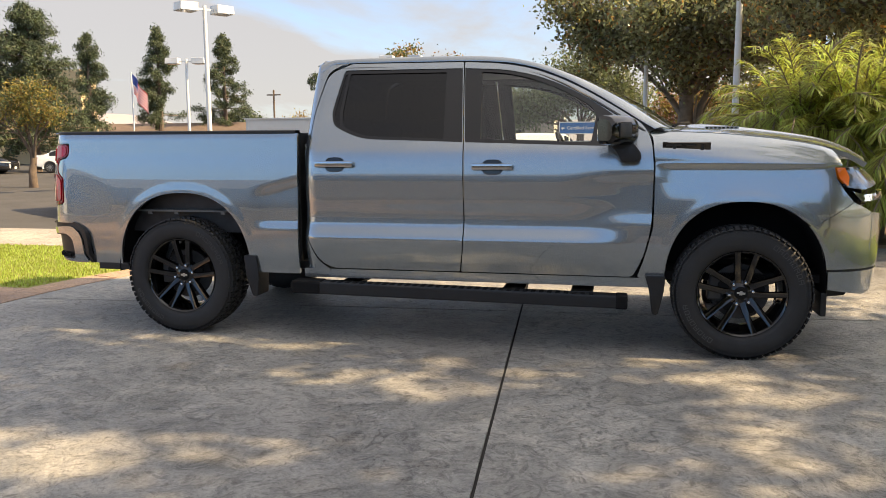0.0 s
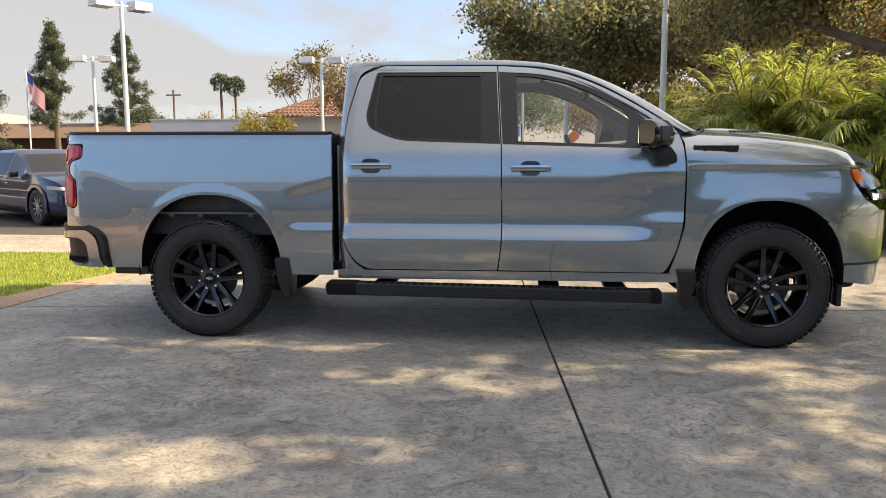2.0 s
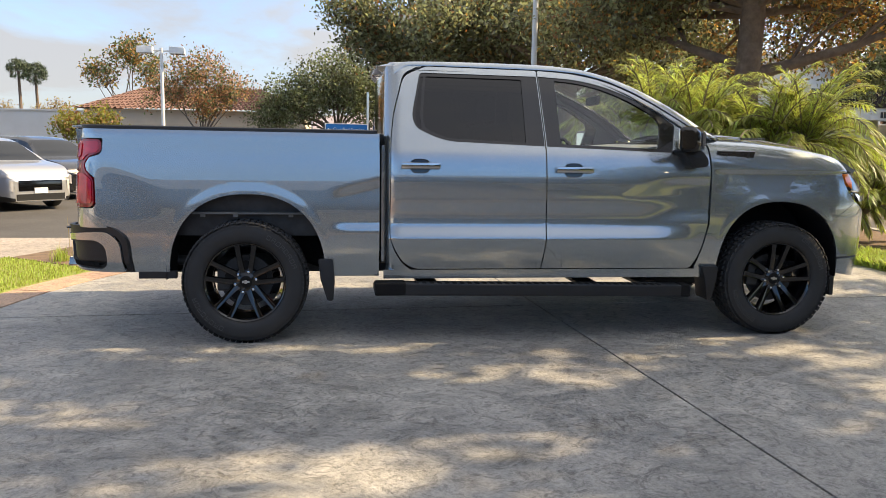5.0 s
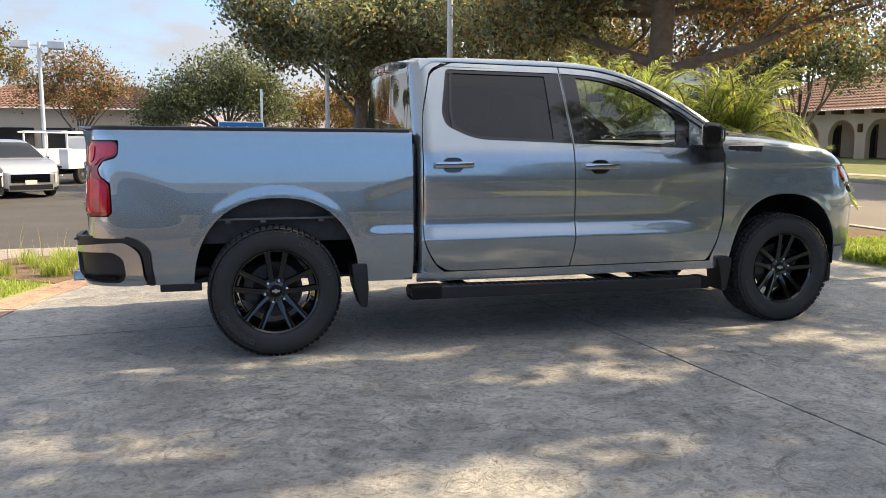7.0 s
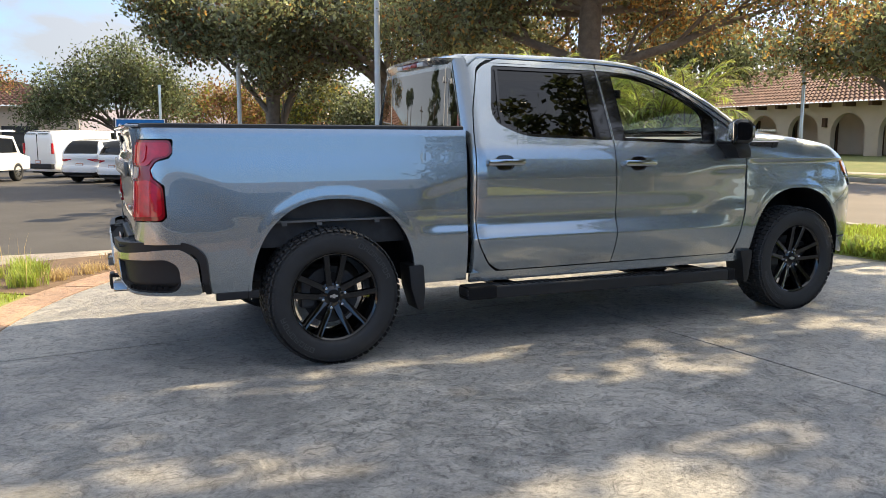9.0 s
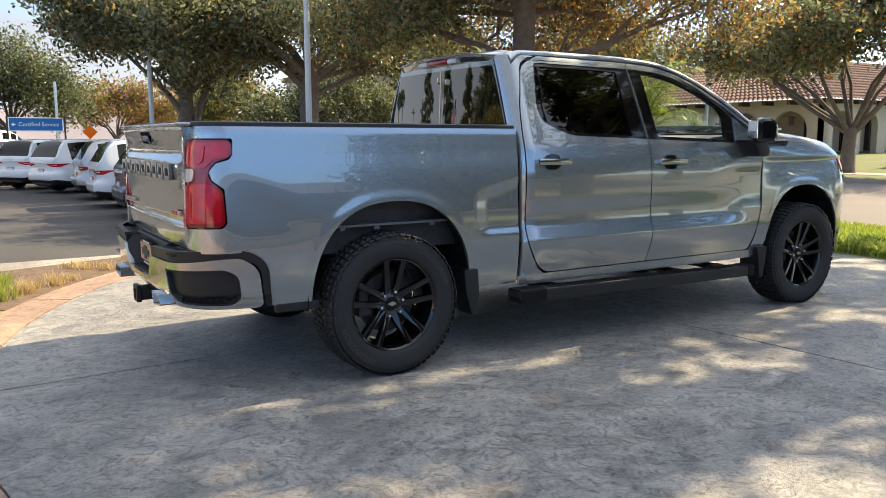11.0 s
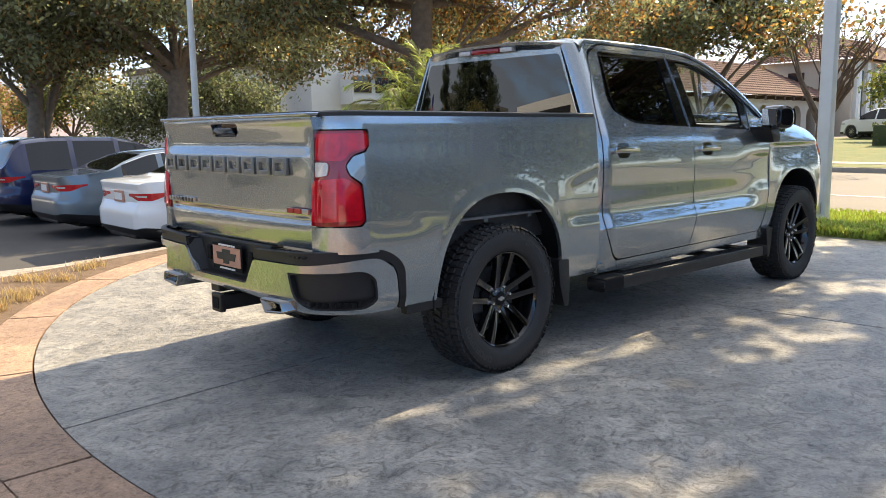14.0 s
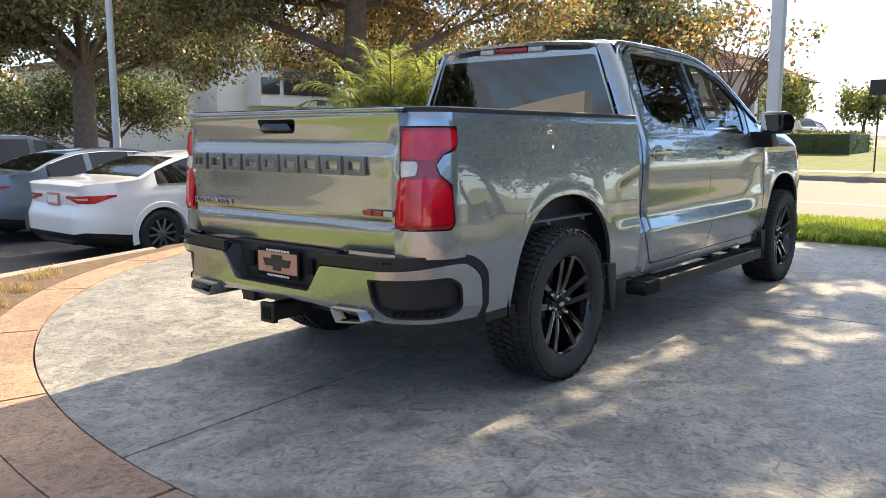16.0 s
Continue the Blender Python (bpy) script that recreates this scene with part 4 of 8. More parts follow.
for s in (-1, 1):
    def srf(u, v, s=s):
        return bump_surf(s * u, v)
    shell_poly = fillet([(0.0, 0.52), (0.30, 0.515), (0.66, 0.478), (1.10, 0.470), (1.235, 0.475), (1.215, 0.68), (1.13, 0.738), (1.02, 0.735), (0.80, 0.712), (0.37, 0.705), (0.275, 0.572), (0.0, 0.572)],
                        [0, 0.05, 0.05, 0.02, 0.04, 0.08, 0.03, 0.05, 0.1, 0.02, 0.02, 0])
    pocket = fillet([(0.655, 0.672), (0.675, 0.56), (0.755, 0.497), (1.075, 0.490), (1.125, 0.53), (1.115, 0.645), (1.05, 0.682)], [0.015, 0.04, 0.05, 0.03, 0.03, 0.04, 0.03])
    fl = s > 0
    sh = sheet("rear_bumper", srf, shell_poly, PAINT, truck, holes=[pocket], flip=(s > 0), step=0.03, flange=0.03, label="painted rear bumper with black corner steps")
    sheet("step_pocket", srf, pocket, BLACKP, sh, flip=(s > 0), lift=-0.028, flange=0.0, step=0.04)
    sheet("pocket_rim", srf, pocket, BLACKP, sh, holes=[[tuple(p) for p in (np.array(pocket) - np.array(pocket).mean(0)) * np.array([0.955, 0.90]) + np.array(pocket).mean(0)]], flip=(s > 0), lift=-0.004, flange=0.026, step=0.03)
    for k in range(9):
        u = 0.74 + k * 0.035
        p = srf(u, 0.515)
        part("step_rib", box_bm(p.x + 0.006, p.x + 0.03, p.y - 0.006, p.y + 0.006, 0.508, 0.53), SOFTB, sh)
    # black upper cover, wrapping round the corner
    sheet("bumper_cover", srf, fillet([(0.37, 0.708), (0.80, 0.716), (1.02, 0.740), (1.13, 0.744), (1.222, 0.69), (1.245, 0.475), (1.275, 0.475), (1.265, 0.70), (1.17, 0.775), (1.02, 0.778), (0.37, 0.755)],
                                      [0, 0.05, 0.05, 0.04, 0.05, 0, 0, 0.06, 0.06, 0.05, 0]), BLACKP, sh, flip=(s > 0), lift=-0.010, flange=0.03, step=0.03)
    outer = [bump_surf(s * u, 0.70) for u in np.linspace(0.36, 1.20, 16)]
    pad_plan = [(p.x + 0.012, p.y - s * 0.006) for p in outer] + [(-0.80, s * 0.935), (-0.98, s * 0.90), (-1.04, s * 0.78), (-1.04, s * 0.36)]
    part("step_pad", prism(pad_plan, 0.712, 0.748, 0.0, axis="z"), BLACKP, sh, "black step pad", 40)
    part("corner_pad", prism([(p.x + 0.05, p.y - s * 0.035) for p in outer[8:]] + [(-0.82, s * 0.92), (-0.98, s * 0.88), (-1.04, s * 0.80)], 0.742, 0.772, 0.0, axis="z"), BLACKP, sh, "", 40)
    for k in range(13):
        y = 0.39 + k * 0.031
        part("pad_rib", box_bm(-1.165, -1.06, s * y, s * (y + 0.016), 0.744, 0.752), BLACKP, sh)
    # exhaust tip
    bm = prism(fillet([(s * 0.445, 0.525), (s * 0.635, 0.530), (s * 0.655, 0.475), (s * 0.485, 0.455)], 0.012), -1.20, -0.95, 0.0, axis="x")
    bmesh.ops.delete(bm, geom=[f for f in bm.faces if abs(f.normal.x) > 0.9], context="FACES")
    ex = part("exhaust_tip", bm, DCHROME, truck, "dark chrome exhaust tip", 40)
    md = ex.modifiers.new("wall", "SOLIDIFY")
    md.thickness, md.offset = 0.009, -1
    part("exhaust_bore", prism([(s * 0.45, 0.52), (s * 0.63, 0.525), (s * 0.648, 0.478), (s * 0.488, 0.46)], -1.12, -0.96, 0.0, axis="x"), SOFTB, ex)
bm = box_bm(-1.10, -1.02, -0.40, 0.40, 0.56, 0.765, 0.01)
add_box(bm, -1.165, -1.02, -0.28, 0.28, 0.545, 0.575, 0.006)
for s in (-1, 1):
    v = [bm.verts.new(p) for p in ((-1.17, s * 0.285, 0.565), (-1.17, s * 0.375, 0.742), (-1.08, s * 0.33, 0.742), (-1.08, s * 0.25, 0.565))]
    bm.faces.new(v)
part("plate_recess", bm, BLACKP, truck)
for s in (-1, 1):
    bm = box_bm(-1.118, -1.10, s * 0.205, s * 0.245, 0.635, 0.715, 0.006)
    part("plate_lamp", bm, SOFTB, truck)
pl = part("licence_plate", box_bm(-1.128, -1.118, -0.158, 0.158, 0.598, 0.742, 0.004), SOFTB, truck, "copper dealer plate in a black frame")
part("plate_face", box_bm(-1.132, -1.127, -0.148, 0.148, 0.622, 0.725, 0.002), COPPER, pl)
part("plate_cross", prism([(-0.09, 0.655), (-0.03, 0.655), (-0.03, 0.635), (0.03, 0.635), (0.03, 0.655), (0.09, 0.655), (0.105, 0.693), (0.04, 0.693), (0.04, 0.712), (-0.04, 0.712), (-0.04, 0.693), (-0.105, 0.693)], -1.136, -1.131, 0.0, axis="x"), STEEL, pl)
for z, w in ((0.733, 0.09), (0.608, 0.085)):
    for k in range(8):
        y = -w + k * w / 4
        part("plate_print", box_bm(-1.131, -1.127, y, y + w / 5.5, z - 0.005, z + 0.005), WHITEP, pl)
bm = box_bm(-1.20, -0.85, -0.042, 0.042, 0.395, 0.475, 0.008)
hit_ = part("hitch_receiver", bm, BLACKP, truck, "black tow hitch receiver", 40)
part("hitch_collar", box_bm(-1.205, -1.175, -0.052, 0.052, 0.385, 0.485, 0.008), BLACKP, hit_)
# a matt black plate on the closed end paints the shade inside the tube
part("hitch_bore_shade", box_bm(-1.208, -1.2, -0.030, 0.030, 0.405, 0.465), SOFTB, hit_)
part("hitch_bar", box_bm(-0.95, -0.80, -0.55, 0.55, 0.42, 0.49, 0.01), STEEL, truck)

# ---- underside ----
part("underbody", box_bm(0.55, 4.2, -0.88, 0.88, 0.47, 0.52), SOFTB, truck)
part("underbody_rear", box_bm(-0.95, 0.55, -0.60, 0.60, 0.55, 0.70), SOFTB, truck)
for s in (-1, 1):
    part("frame_rail", box_bm(-0.98, 4.2, s * 0.40, s * 0.50, 0.40, 0.55, 0.01), STEEL, truck)
for x in (0.0, WB):
    bm = bmesh.new()
    tube(bm, [(x, -0.78, HUB), (x, 0.78, HUB)], 0.05, 10)
    bmesh.ops.create_uvsphere(bm, u_segments=14, v_segments=8, radius=0.15, matrix=Matrix.Translation((x, 0.05 if x < 1 else 0.2, HUB)))
    part("axle", bm, STEEL, truck, "", 60)
bm = bmesh.new()
tube(bm, [(3.0, -0.25, 0.42), (1.2, -0.28, 0.42), (0.45, -0.35, 0.44), (-0.2, -0.55, 0.5), (-0.95, -0.55, 0.49)], 0.04, 8)
part("exhaust_pipe", bm, STEEL, truck, "", 60)
bm = bmesh.new()
tube(bm, [(0.05, -0.02, 0.42), (2.4, 0.05, 0.46)], 0.045, 8)
part("drive_shaft", bm, STEEL, truck, "", 60)
bm = lathe([(0.0, -0.10), (0.34, -0.11), (0.38, -0.06), (0.38, 0.06), (0.34, 0.11), (0.0, 0.10)], 32, "z")
bmesh.ops.transform(bm, matrix=Matrix.Translation((-0.60, 0, 0.58)), verts=bm.verts)
part("spare_wheel", bm, RUBBER, truck, "", 40)

# ---- cabin ----
part("dashboard", prism(fillet([(2.72, 0.9), (2.70, 1.22), (2.80, 1.335), (3.10, 1.36), (3.14, 0.9)], 0.05), -0.78, 0.78), TRIMG, truck, "", 40)
part("cabin_floor", box_bm(0.96, 3.1, -0.85, 0.85, 0.53, 0.58), SOFTB, truck)
part("headliner", box_bm(1.0, 2.3, -0.62, 0.62, 1.835, 1.855), TRIMG, truck)
for x, rear in ((2.16, False), (1.50, True)):
    for y in (-0.40, 0.40):
        bm = bmesh.new()
        add_box(bm, x - 0.25, x + 0.28, y - 0.26, y + 0.26, 0.78, 0.95, 0.05)
        add_box(bm, x - 0.36, x - 0.20, y - 0.25, y + 0.25, 0.90, 1.50, 0.06, Matrix.Translation((x - 0.28, 0, 0.9)) @ pose(0, 0, 0, 0, -12, 0) @ Matrix.Translation((-(x - 0.28), 0, -0.9)))
        se = part("rear_seat" if rear else "front_seat", bm, SEATM, truck, "black cloth seat", 40)
        hd = box_bm(x - 0.52, x - 0.42, y - 0.13, y + 0.13, 1.50, 1.68, 0.04)
        for k in (-0.06, 0.06):
            tube(hd, [(x - 0.46, y + k, 1.44), (x - 0.47, y + k, 1.53)], 0.008, 6)
        part("headrest", hd, SEATM, se, "", 40)
bm = bmesh.new()
ring = [(0.19 * math.cos(a), 0.19 * math.sin(a), 0) for a in [2 * math.pi * i / 32 for i in range(33)]]
tube(bm, ring, 0.016, 8, cap=False)
add_box(bm, -0.18, 0.18, -0.03, 0.03, -0.02, 0.01)
add_box(bm, -0.07, 0.07, -0.07, 0.06, -0.03, 0.02, 0.015)
bmesh.ops.transform(bm, matrix=Matrix.Translation((2.60, 0.40, 1.22)) @ pose(0, 0, 0, 0, 0, 90) @ pose(0, 0, 0, 65, 0, 0), verts=bm.verts)
part("steering_wheel", bm, SOFTB, truck, "", 40)
part("rear_view_mirror", box_bm(2.62, 2.66, -0.13, 0.13, 1.66, 1.73, 0.015), SOFTB, truck)

# ---- wheels ----
def tread_bm():
    """Blocks of an all-terrain tread, staggered row by row, with shoulder lugs."""
    vs, fs = [], []
    def block(a, y, da, dy, skew, r0, r1):
        q = []
        for r in (r0, r1):
            k = 1.0 if r == r0 else 0.86
            for sa, sy in ((-1, -1), (1, -1), (1, 1), (-1, 1)):
                aa = a + sa * da * k + skew * sy * k
                q.append((r * math.cos(aa), y + sy * dy * k, r * math.sin(aa)))
        b = len(vs)
        vs.extend(q)
        for f in ((4, 5, 6, 7), (0, 1, 5, 4), (1, 2, 6, 5), (2, 3, 7, 6), (3, 0, 4, 7)):
            fs.append(tuple(b + i for i in f))
    n = 64
    for i in range(n):
        a = 2 * math.pi * i / n
        st = math.pi / n
        for y, w, off, sk in ((-0.058, 0.022, 0.0, 0.018), (-0.004, 0.024, 0.6, -0.022), (0.050, 0.021, 0.2, 0.018)):
            block(a + st * off * 2, y, st * 0.70, w, sk, 0.396, 0.4115)
        for s in (-1, 1):
            block(a + st * (0.5 if s > 0 else 0.0), s * 0.108, st * (0.86 if i % 2 else 0.76), 0.020 + (0.006 if i % 2 else 0), 0.0, 0.396, 0.4045)
            block(a + st * (0.5 if s > 0 else 0.0), s * 0.131, st * (0.78 if i % 2 else 0.55), 0.0055, 0.0, 0.374, 0.3835)
    bm = bmesh.new()
    bv = [bm.verts.new(v) for v in vs]
    for f in fs:
        bm.faces.new([bv[i] for i in f])
    bmesh.ops.recalc_face_normals(bm, faces=bm.faces)
    return bm


def make_wheel():
    w = new("wheel")
    w.empty_display_size = 0.1
    tp = [(0.262, -0.105), (0.268, -0.122), (0.285, -0.132), (0.320, -0.1375), (0.352, -0.1365), (0.378, -0.131), (0.392, -0.120), (0.397, -0.10), (0.3985, -0.05), (0.399, 0.0),
          (0.3985, 0.05), (0.397, 0.10), (0.392, 0.120), (0.378, 0.131), (0.352, 0.1365), (0.320, 0.1375), (0.285, 0.132), (0.268, 0.122), (0.262, 0.105)]
    ty = part("tyre", lathe(tp, 72), RUBBER, w, "black all-terrain tyre", 180)
    part("tread", tread_bm(), RUBBER, ty)
    # raised sidewall marks, plain bars along an arc
    mark = material("grey_rubber_mark", (0.055, 0.055, 0.056), 0.7)
    for a0 in (20, 200):
        bm = bmesh.new()
        for k in range(8):
            a = radians(a0 + k * 6.2)
            m_ = pose(0.338 * math.cos(a), -0.1385, 0.338 * math.sin(a), 0, 90 - math.degrees(a), 0)
            for dx, dz, wx, wz in ((-0.011, 0, 0.004, 0.03), (0.011, 0, 0.004, 0.03), (0, 0.013, 0.022, 0.004), (0, -0.013 if k % 2 else 0, 0.022, 0.004)):
                add_box(bm, dx - wx / 2, dx + wx / 2, -0.0012, 0.0012, dz - wz / 2, dz + wz / 2, 0, m_)
        part("sidewall_mark", bm, mark, ty)
    rp = [(0.268, -0.112), (0.262, -0.118), (0.252, -0.112), (0.246, -0.098), (0.240, -0.06), (0.225, -0.02), (0.22, 0.06), (0.24, 0.11), (0.268, 0.112)]
    rim = part("rim", lathe(rp, 72), GLOSSB, w, "gloss black six-lug alloy rim with five split spokes", 50)
    # spokes: five pairs, each two straight bars from the hub to the barrel
    for k in range(5):
        a = radians(90 + 72 * k)
        for s in (-1, 1):
            bm = bmesh.new()
            secs = []
            for r, off, wd, y in ((0.050, 0.019, 0.022, -0.060), (0.10, 0.032, 0.0205, -0.078), (0.17, 0.043, 0.019, -0.094), (0.235, 0.053, 0.020, -0.108), (0.252, 0.056, 0.022, -0.111)):
                cx, cz = r, s * off
                secs.append([bm.verts.new((cx, y + dy, cz + dz)) for dy, dz in ((0.034, -wd * 0.9), (0.004, -wd), (-0.004, -wd * 0.80), (-0.0015, 0.0), (-0.004, wd * 0.80), (0.004, wd), (0.034, wd * 0.9))])
            for p, q in zip(secs, secs[1:]):
                for i in range(7):
                    bm.faces.new((p[i], p[(i + 1) % 7], q[(i + 1) % 7], q[i]))
            bmesh.ops.recalc_face_normals(bm, faces=bm.faces)
            bmesh.ops.transform(bm, matrix=pose(0, 0, 0, 0, -math.degrees(a), 0), verts=bm.verts)
            part("spoke", bm, GLOSSB, rim, "", 35)
        web = prism(fillet([(0.06, -0.032), (0.10, -0.034), (0.13, -0.03), (0.145, 0.0), (0.13, 0.03), (0.10, 0.034), (0.06, 0.032)], 0.01), -0.062, -0.040, 0.004)
        bmesh.ops.transform(web, matrix=pose(0, 0, 0, 0, -math.degrees(a), 0), verts=web.verts)
        part("spoke_web", web, SOFTB, rim, "", 35)
    hub = part("hub", lathe([(0.0, -0.074), (0.040, -0.074), (0.048, -0.068), (0.086, -0.060), (0.094, -0.045), (0.094, 0.0)], 36), GLOSSB, rim, "", 40)
    part("centre_cap", lathe([(0.0, -0.0795), (0.034, -0.0790), (0.040, -0.074)], 32), SOFTB, rim, "", 50)
    bm = box_bm(-0.024, 0.024, -0.083, -0.079, -0.006, 0.006)
    add_box(bm, -0.008, 0.008, -0.083, -0.079, -0.012, 0.012)
    part("cap_mark", bm, SATIN, rim, "small plain metal mark")
    for k in range(6):
        a = radians(15 + 60 * k)
        bm = lathe([(0.0, -0.090), (0.008, -0.088), (0.0115, -0.078), (0.0115, -0.055)], 12)
        bmesh.ops.transform(bm, matrix=Matrix.Translation((0.0695 * math.cos(a), 0, 0.0695 * math.sin(a))), verts=bm.verts)
        part("lug_nut", bm, CHROME, rim, "chrome lug nut", 50)
    di = part("brake_disc", lathe([(0.06, -0.012), (0.172, -0.012), (0.172, 0.012), (0.06, 0.012)], 48), STEEL, w, "steel brake disc")
    part("brake_caliper", box_bm(-0.19, -0.10, -0.045, 0.05, -0.07, 0.09, 0.015), STEEL, w)
    return w


wheel = make_wheel()
wheel.parent = truck
wheel.matrix_local = pose(0, -TRACK, HUB, 0, 1, 0)
for x, y, tu, sp in ((WB, -TRACK, 0, 5), (0, TRACK, 180, 20), (WB, TRACK, 180, 40)):
    c = copy_thing(wheel, pose(x, y, HUB, 0, 0, tu) @ pose(0, 0, 0, 0, sp, 0))
    c.parent = truck

# ---- ground ----
def concrete(name, col, dark, rough, joint=0.0, scale=1.0, spec=0.5):
    """Stamped concrete: slate-like relief, cloudy stains, sealed and dull patches."""
    m = bpy.data.materials.new(name)
    m.use_nodes = True
    nt = m.node_tree
    lk = nt.links.new
    b = nt.nodes["Principled BSDF"]
    b.inputs["Specular IOR Level"].default_value = spec
    tc = nt.nodes.new("ShaderNodeTexCoord")
    def noise_(sc, det, rgh, dist=0.0):
        n = nt.nodes.new("ShaderNodeTexNoise")
        for k, v in (("Scale", sc * scale), ("Detail", det), ("Roughness", rgh), ("Distortion", dist)):
            n.inputs[k].default_value = v
        lk(tc.outputs["Object"], n.inputs["Vector"])
        return n.outputs[0]
    def rng(o, a, b_, c, d):
        n = nt.nodes.new("ShaderNodeMapRange")
        for k, v in (("From Min", a), ("From Max", b_), ("To Min", c), ("To Max", d)):
            n.inputs[k].default_value = v
        lk(o, n.inputs["Value"])
        return n.outputs[0]
    big, mid, vein, fine = noise_(0.55, 4, 0.6, 0.6), noise_(2.6, 10, 0.72, 1.6), noise_(7.5, 12, 0.78, 2.5), noise_(46, 6, 0.8)
    mix1 = nt.nodes.new("ShaderNodeMix")
    mix1.data_type = "RGBA"
    mix1.inputs[6].default_value, mix1.inputs[7].default_value = (*dark, 1), (*col, 1)
    lk(rng(mid, 0.36, 0.62, 0, 1), mix1.inputs[0])
    mix2 = nt.nodes.new("ShaderNodeMix")
    mix2.data_type, mix2.blend_type = "RGBA", "MULTIPLY"
    mix2.inputs[0].default_value = 1.0
    gr = nt.nodes.new("ShaderNodeMix")
    gr.data_type = "RGBA"
    gr.inputs[6].default_value, gr.inputs[7].default_value = (0.70, 0.70, 0.72, 1), (1.12, 1.10, 1.06, 1)
    lk(rng(big, 0.35, 0.65, 0, 1), gr.inputs[0])
    lk(mix1.outputs[2], mix2.inputs[6])
    lk(gr.outputs[2], mix2.inputs[7])
    mix3 = nt.nodes.new("ShaderNodeMix")
    mix3.data_type, mix3.blend_type = "RGBA", "MULTIPLY"
    mix3.inputs[0].default_value = 0.6
    lk(mix2.outputs[2], mix3.inputs[6])
    vv = nt.nodes.new("ShaderNodeCombineColor")
    ve = rng(vein, 0.41, 0.50, 0.30, 1.0)
    for i in range(3):
        lk(ve, vv.inputs[i])
    lk(vv.outputs[0], mix3.inputs[7])
    mix4 = nt.nodes.new("ShaderNodeMix")
    mix4.data_type, mix4.blend_type = "RGBA", "MULTIPLY"
    mix4.inputs[0].default_value = 1.0
    sp = nt.nodes.new("ShaderNodeCombineColor")
    se_ = rng(fine, 0.36, 0.60, 0.70, 1.10)
    for i in range(3):
        lk(se_, sp.inputs[i])
    lk(mix3.outputs[2], mix4.inputs[6])
    lk(sp.outputs[0], mix4.inputs[7])
    lk(mix4.outputs[2], b.inputs["Base Color"])
    lk(rng(mid, 0.35, 0.65, rough - 0.16, rough + 0.18), b.inputs["Roughness"])
    h = nt.nodes.new("ShaderNodeMath")
    h.operation = "MULTIPLY_ADD"
    lk(vein, h.inputs[0])
    h.inputs[1].default_value = 1.2
    lk(mid, h.inputs[2])
    h2 = nt.nodes.new("ShaderNodeMath")
    h2.operation = "MULTIPLY_ADD"
    lk(fine, h2.inputs[0])
    h2.inputs[1].default_value = 0.12
    lk(h.outputs[0], h2.inputs[2])
    bp = nt.nodes.new("ShaderNodeBump")
    bp.inputs["Strength"].default_value, bp.inputs["Distance"].default_value = 0.75, 0.025
    lk(h2.outputs[0], bp.inputs["Height"])
    lk(bp.outputs[0], b.inputs["Normal"])
    return m


PADM = concrete("stamped_grey_concrete", (0.520, 0.502, 0.462), (0.270, 0.267, 0.254), 0.46, spec=0.28)
RINGM = concrete("tan_concrete", (0.60, 0.41, 0.28), (0.44, 0.29, 0.195), 0.62, scale=1.3)
WALKM = concrete("pale_concrete", (0.50, 0.45, 0.39), (0.40, 0.35, 0.30), 0.75, scale=0.8)
ASPH = material("asphalt", (0.078, 0.073, 0.069), 0.85, var=0.35, scale=0.7, bump=0.25, bscale=90)
STREET = material("worn_street_asphalt", (0.175, 0.152, 0.13), 0.8, var=0.2, scale=0.3, bump=0.2, bscale=60)
LAWNF = material("far_lawn", (0.10, 0.135, 0.030), 0.9, var=0.4, scale=1.2, col2=(0.17, 0.17, 0.05), bump=0.6, bscale=30)
LAWNM = material("lawn", (0.23, 0.28, 0.058), 0.9, var=0.4, scale=3, col2=(0.29, 0.28, 0.075), bump=0.6, bscale=50)
SOILM = material("soil_and_bark", (0.20, 0.135, 0.085), 0.95, var=0.5, scale=9, bump=0.9, bscale=40)
EARTH = material("far_ground", (0.16, 0.14, 0.10), 0.95, var=0.3, scale=0.05)
BLADE = material("grass_blade", (0.27, 0.33, 0.062), 0.7, island=0.45, trans=0.35)
DRYG = material("dry_grass", (0.42, 0.32, 0.17), 0.8, island=0.35, trans=0.3)
KERBM = material("kerb_concrete", (0.42, 0.40, 0.36), 0.85, var=0.25, scale=3, bump=0.2)
JOINT = material("dark_joint", (0.03, 0.028, 0.026), 0.95)

bm = bmesh.new()
bmesh.ops.create_grid(bm, x_segments=2, y_segments=2, size=2500, matrix=Matrix.Translation((0, 0, -0.52)))
tagged(part("ground", bm, EARTH), "dry brown earth reaching to the hills", "ground", kind="structure")
PC, PR = Vector((3.635, -0.55)), 5.70


def flat(name, poly, z, thick, mat_, label, cat, parent=None):
    bm = bmesh.new()
    vs = [bm.verts.new((x, y, z)) for x, y in poly]
    f = bm.faces.new(vs)
    if f.normal.z < 0:
        f.normal_flip()
    bm.normal_update()
    if f.normal.z < 0:
        bmesh.ops.reverse_faces(bm, faces=[f])
    r = bmesh.ops.extrude_face_region(bm, geom=list(bm.faces))
    for v in [g for g in r["geom"] if isinstance(g, bmesh.types.BMVert)]:
        v.co.z -= thick
    bmesh.ops.recalc_face_normals(bm, faces=bm.faces)
    ob = part(name, bm, mat_, parent, label if parent is None else "")
    return tagged(ob, label, cat, kind="structure") if parent is None else ob


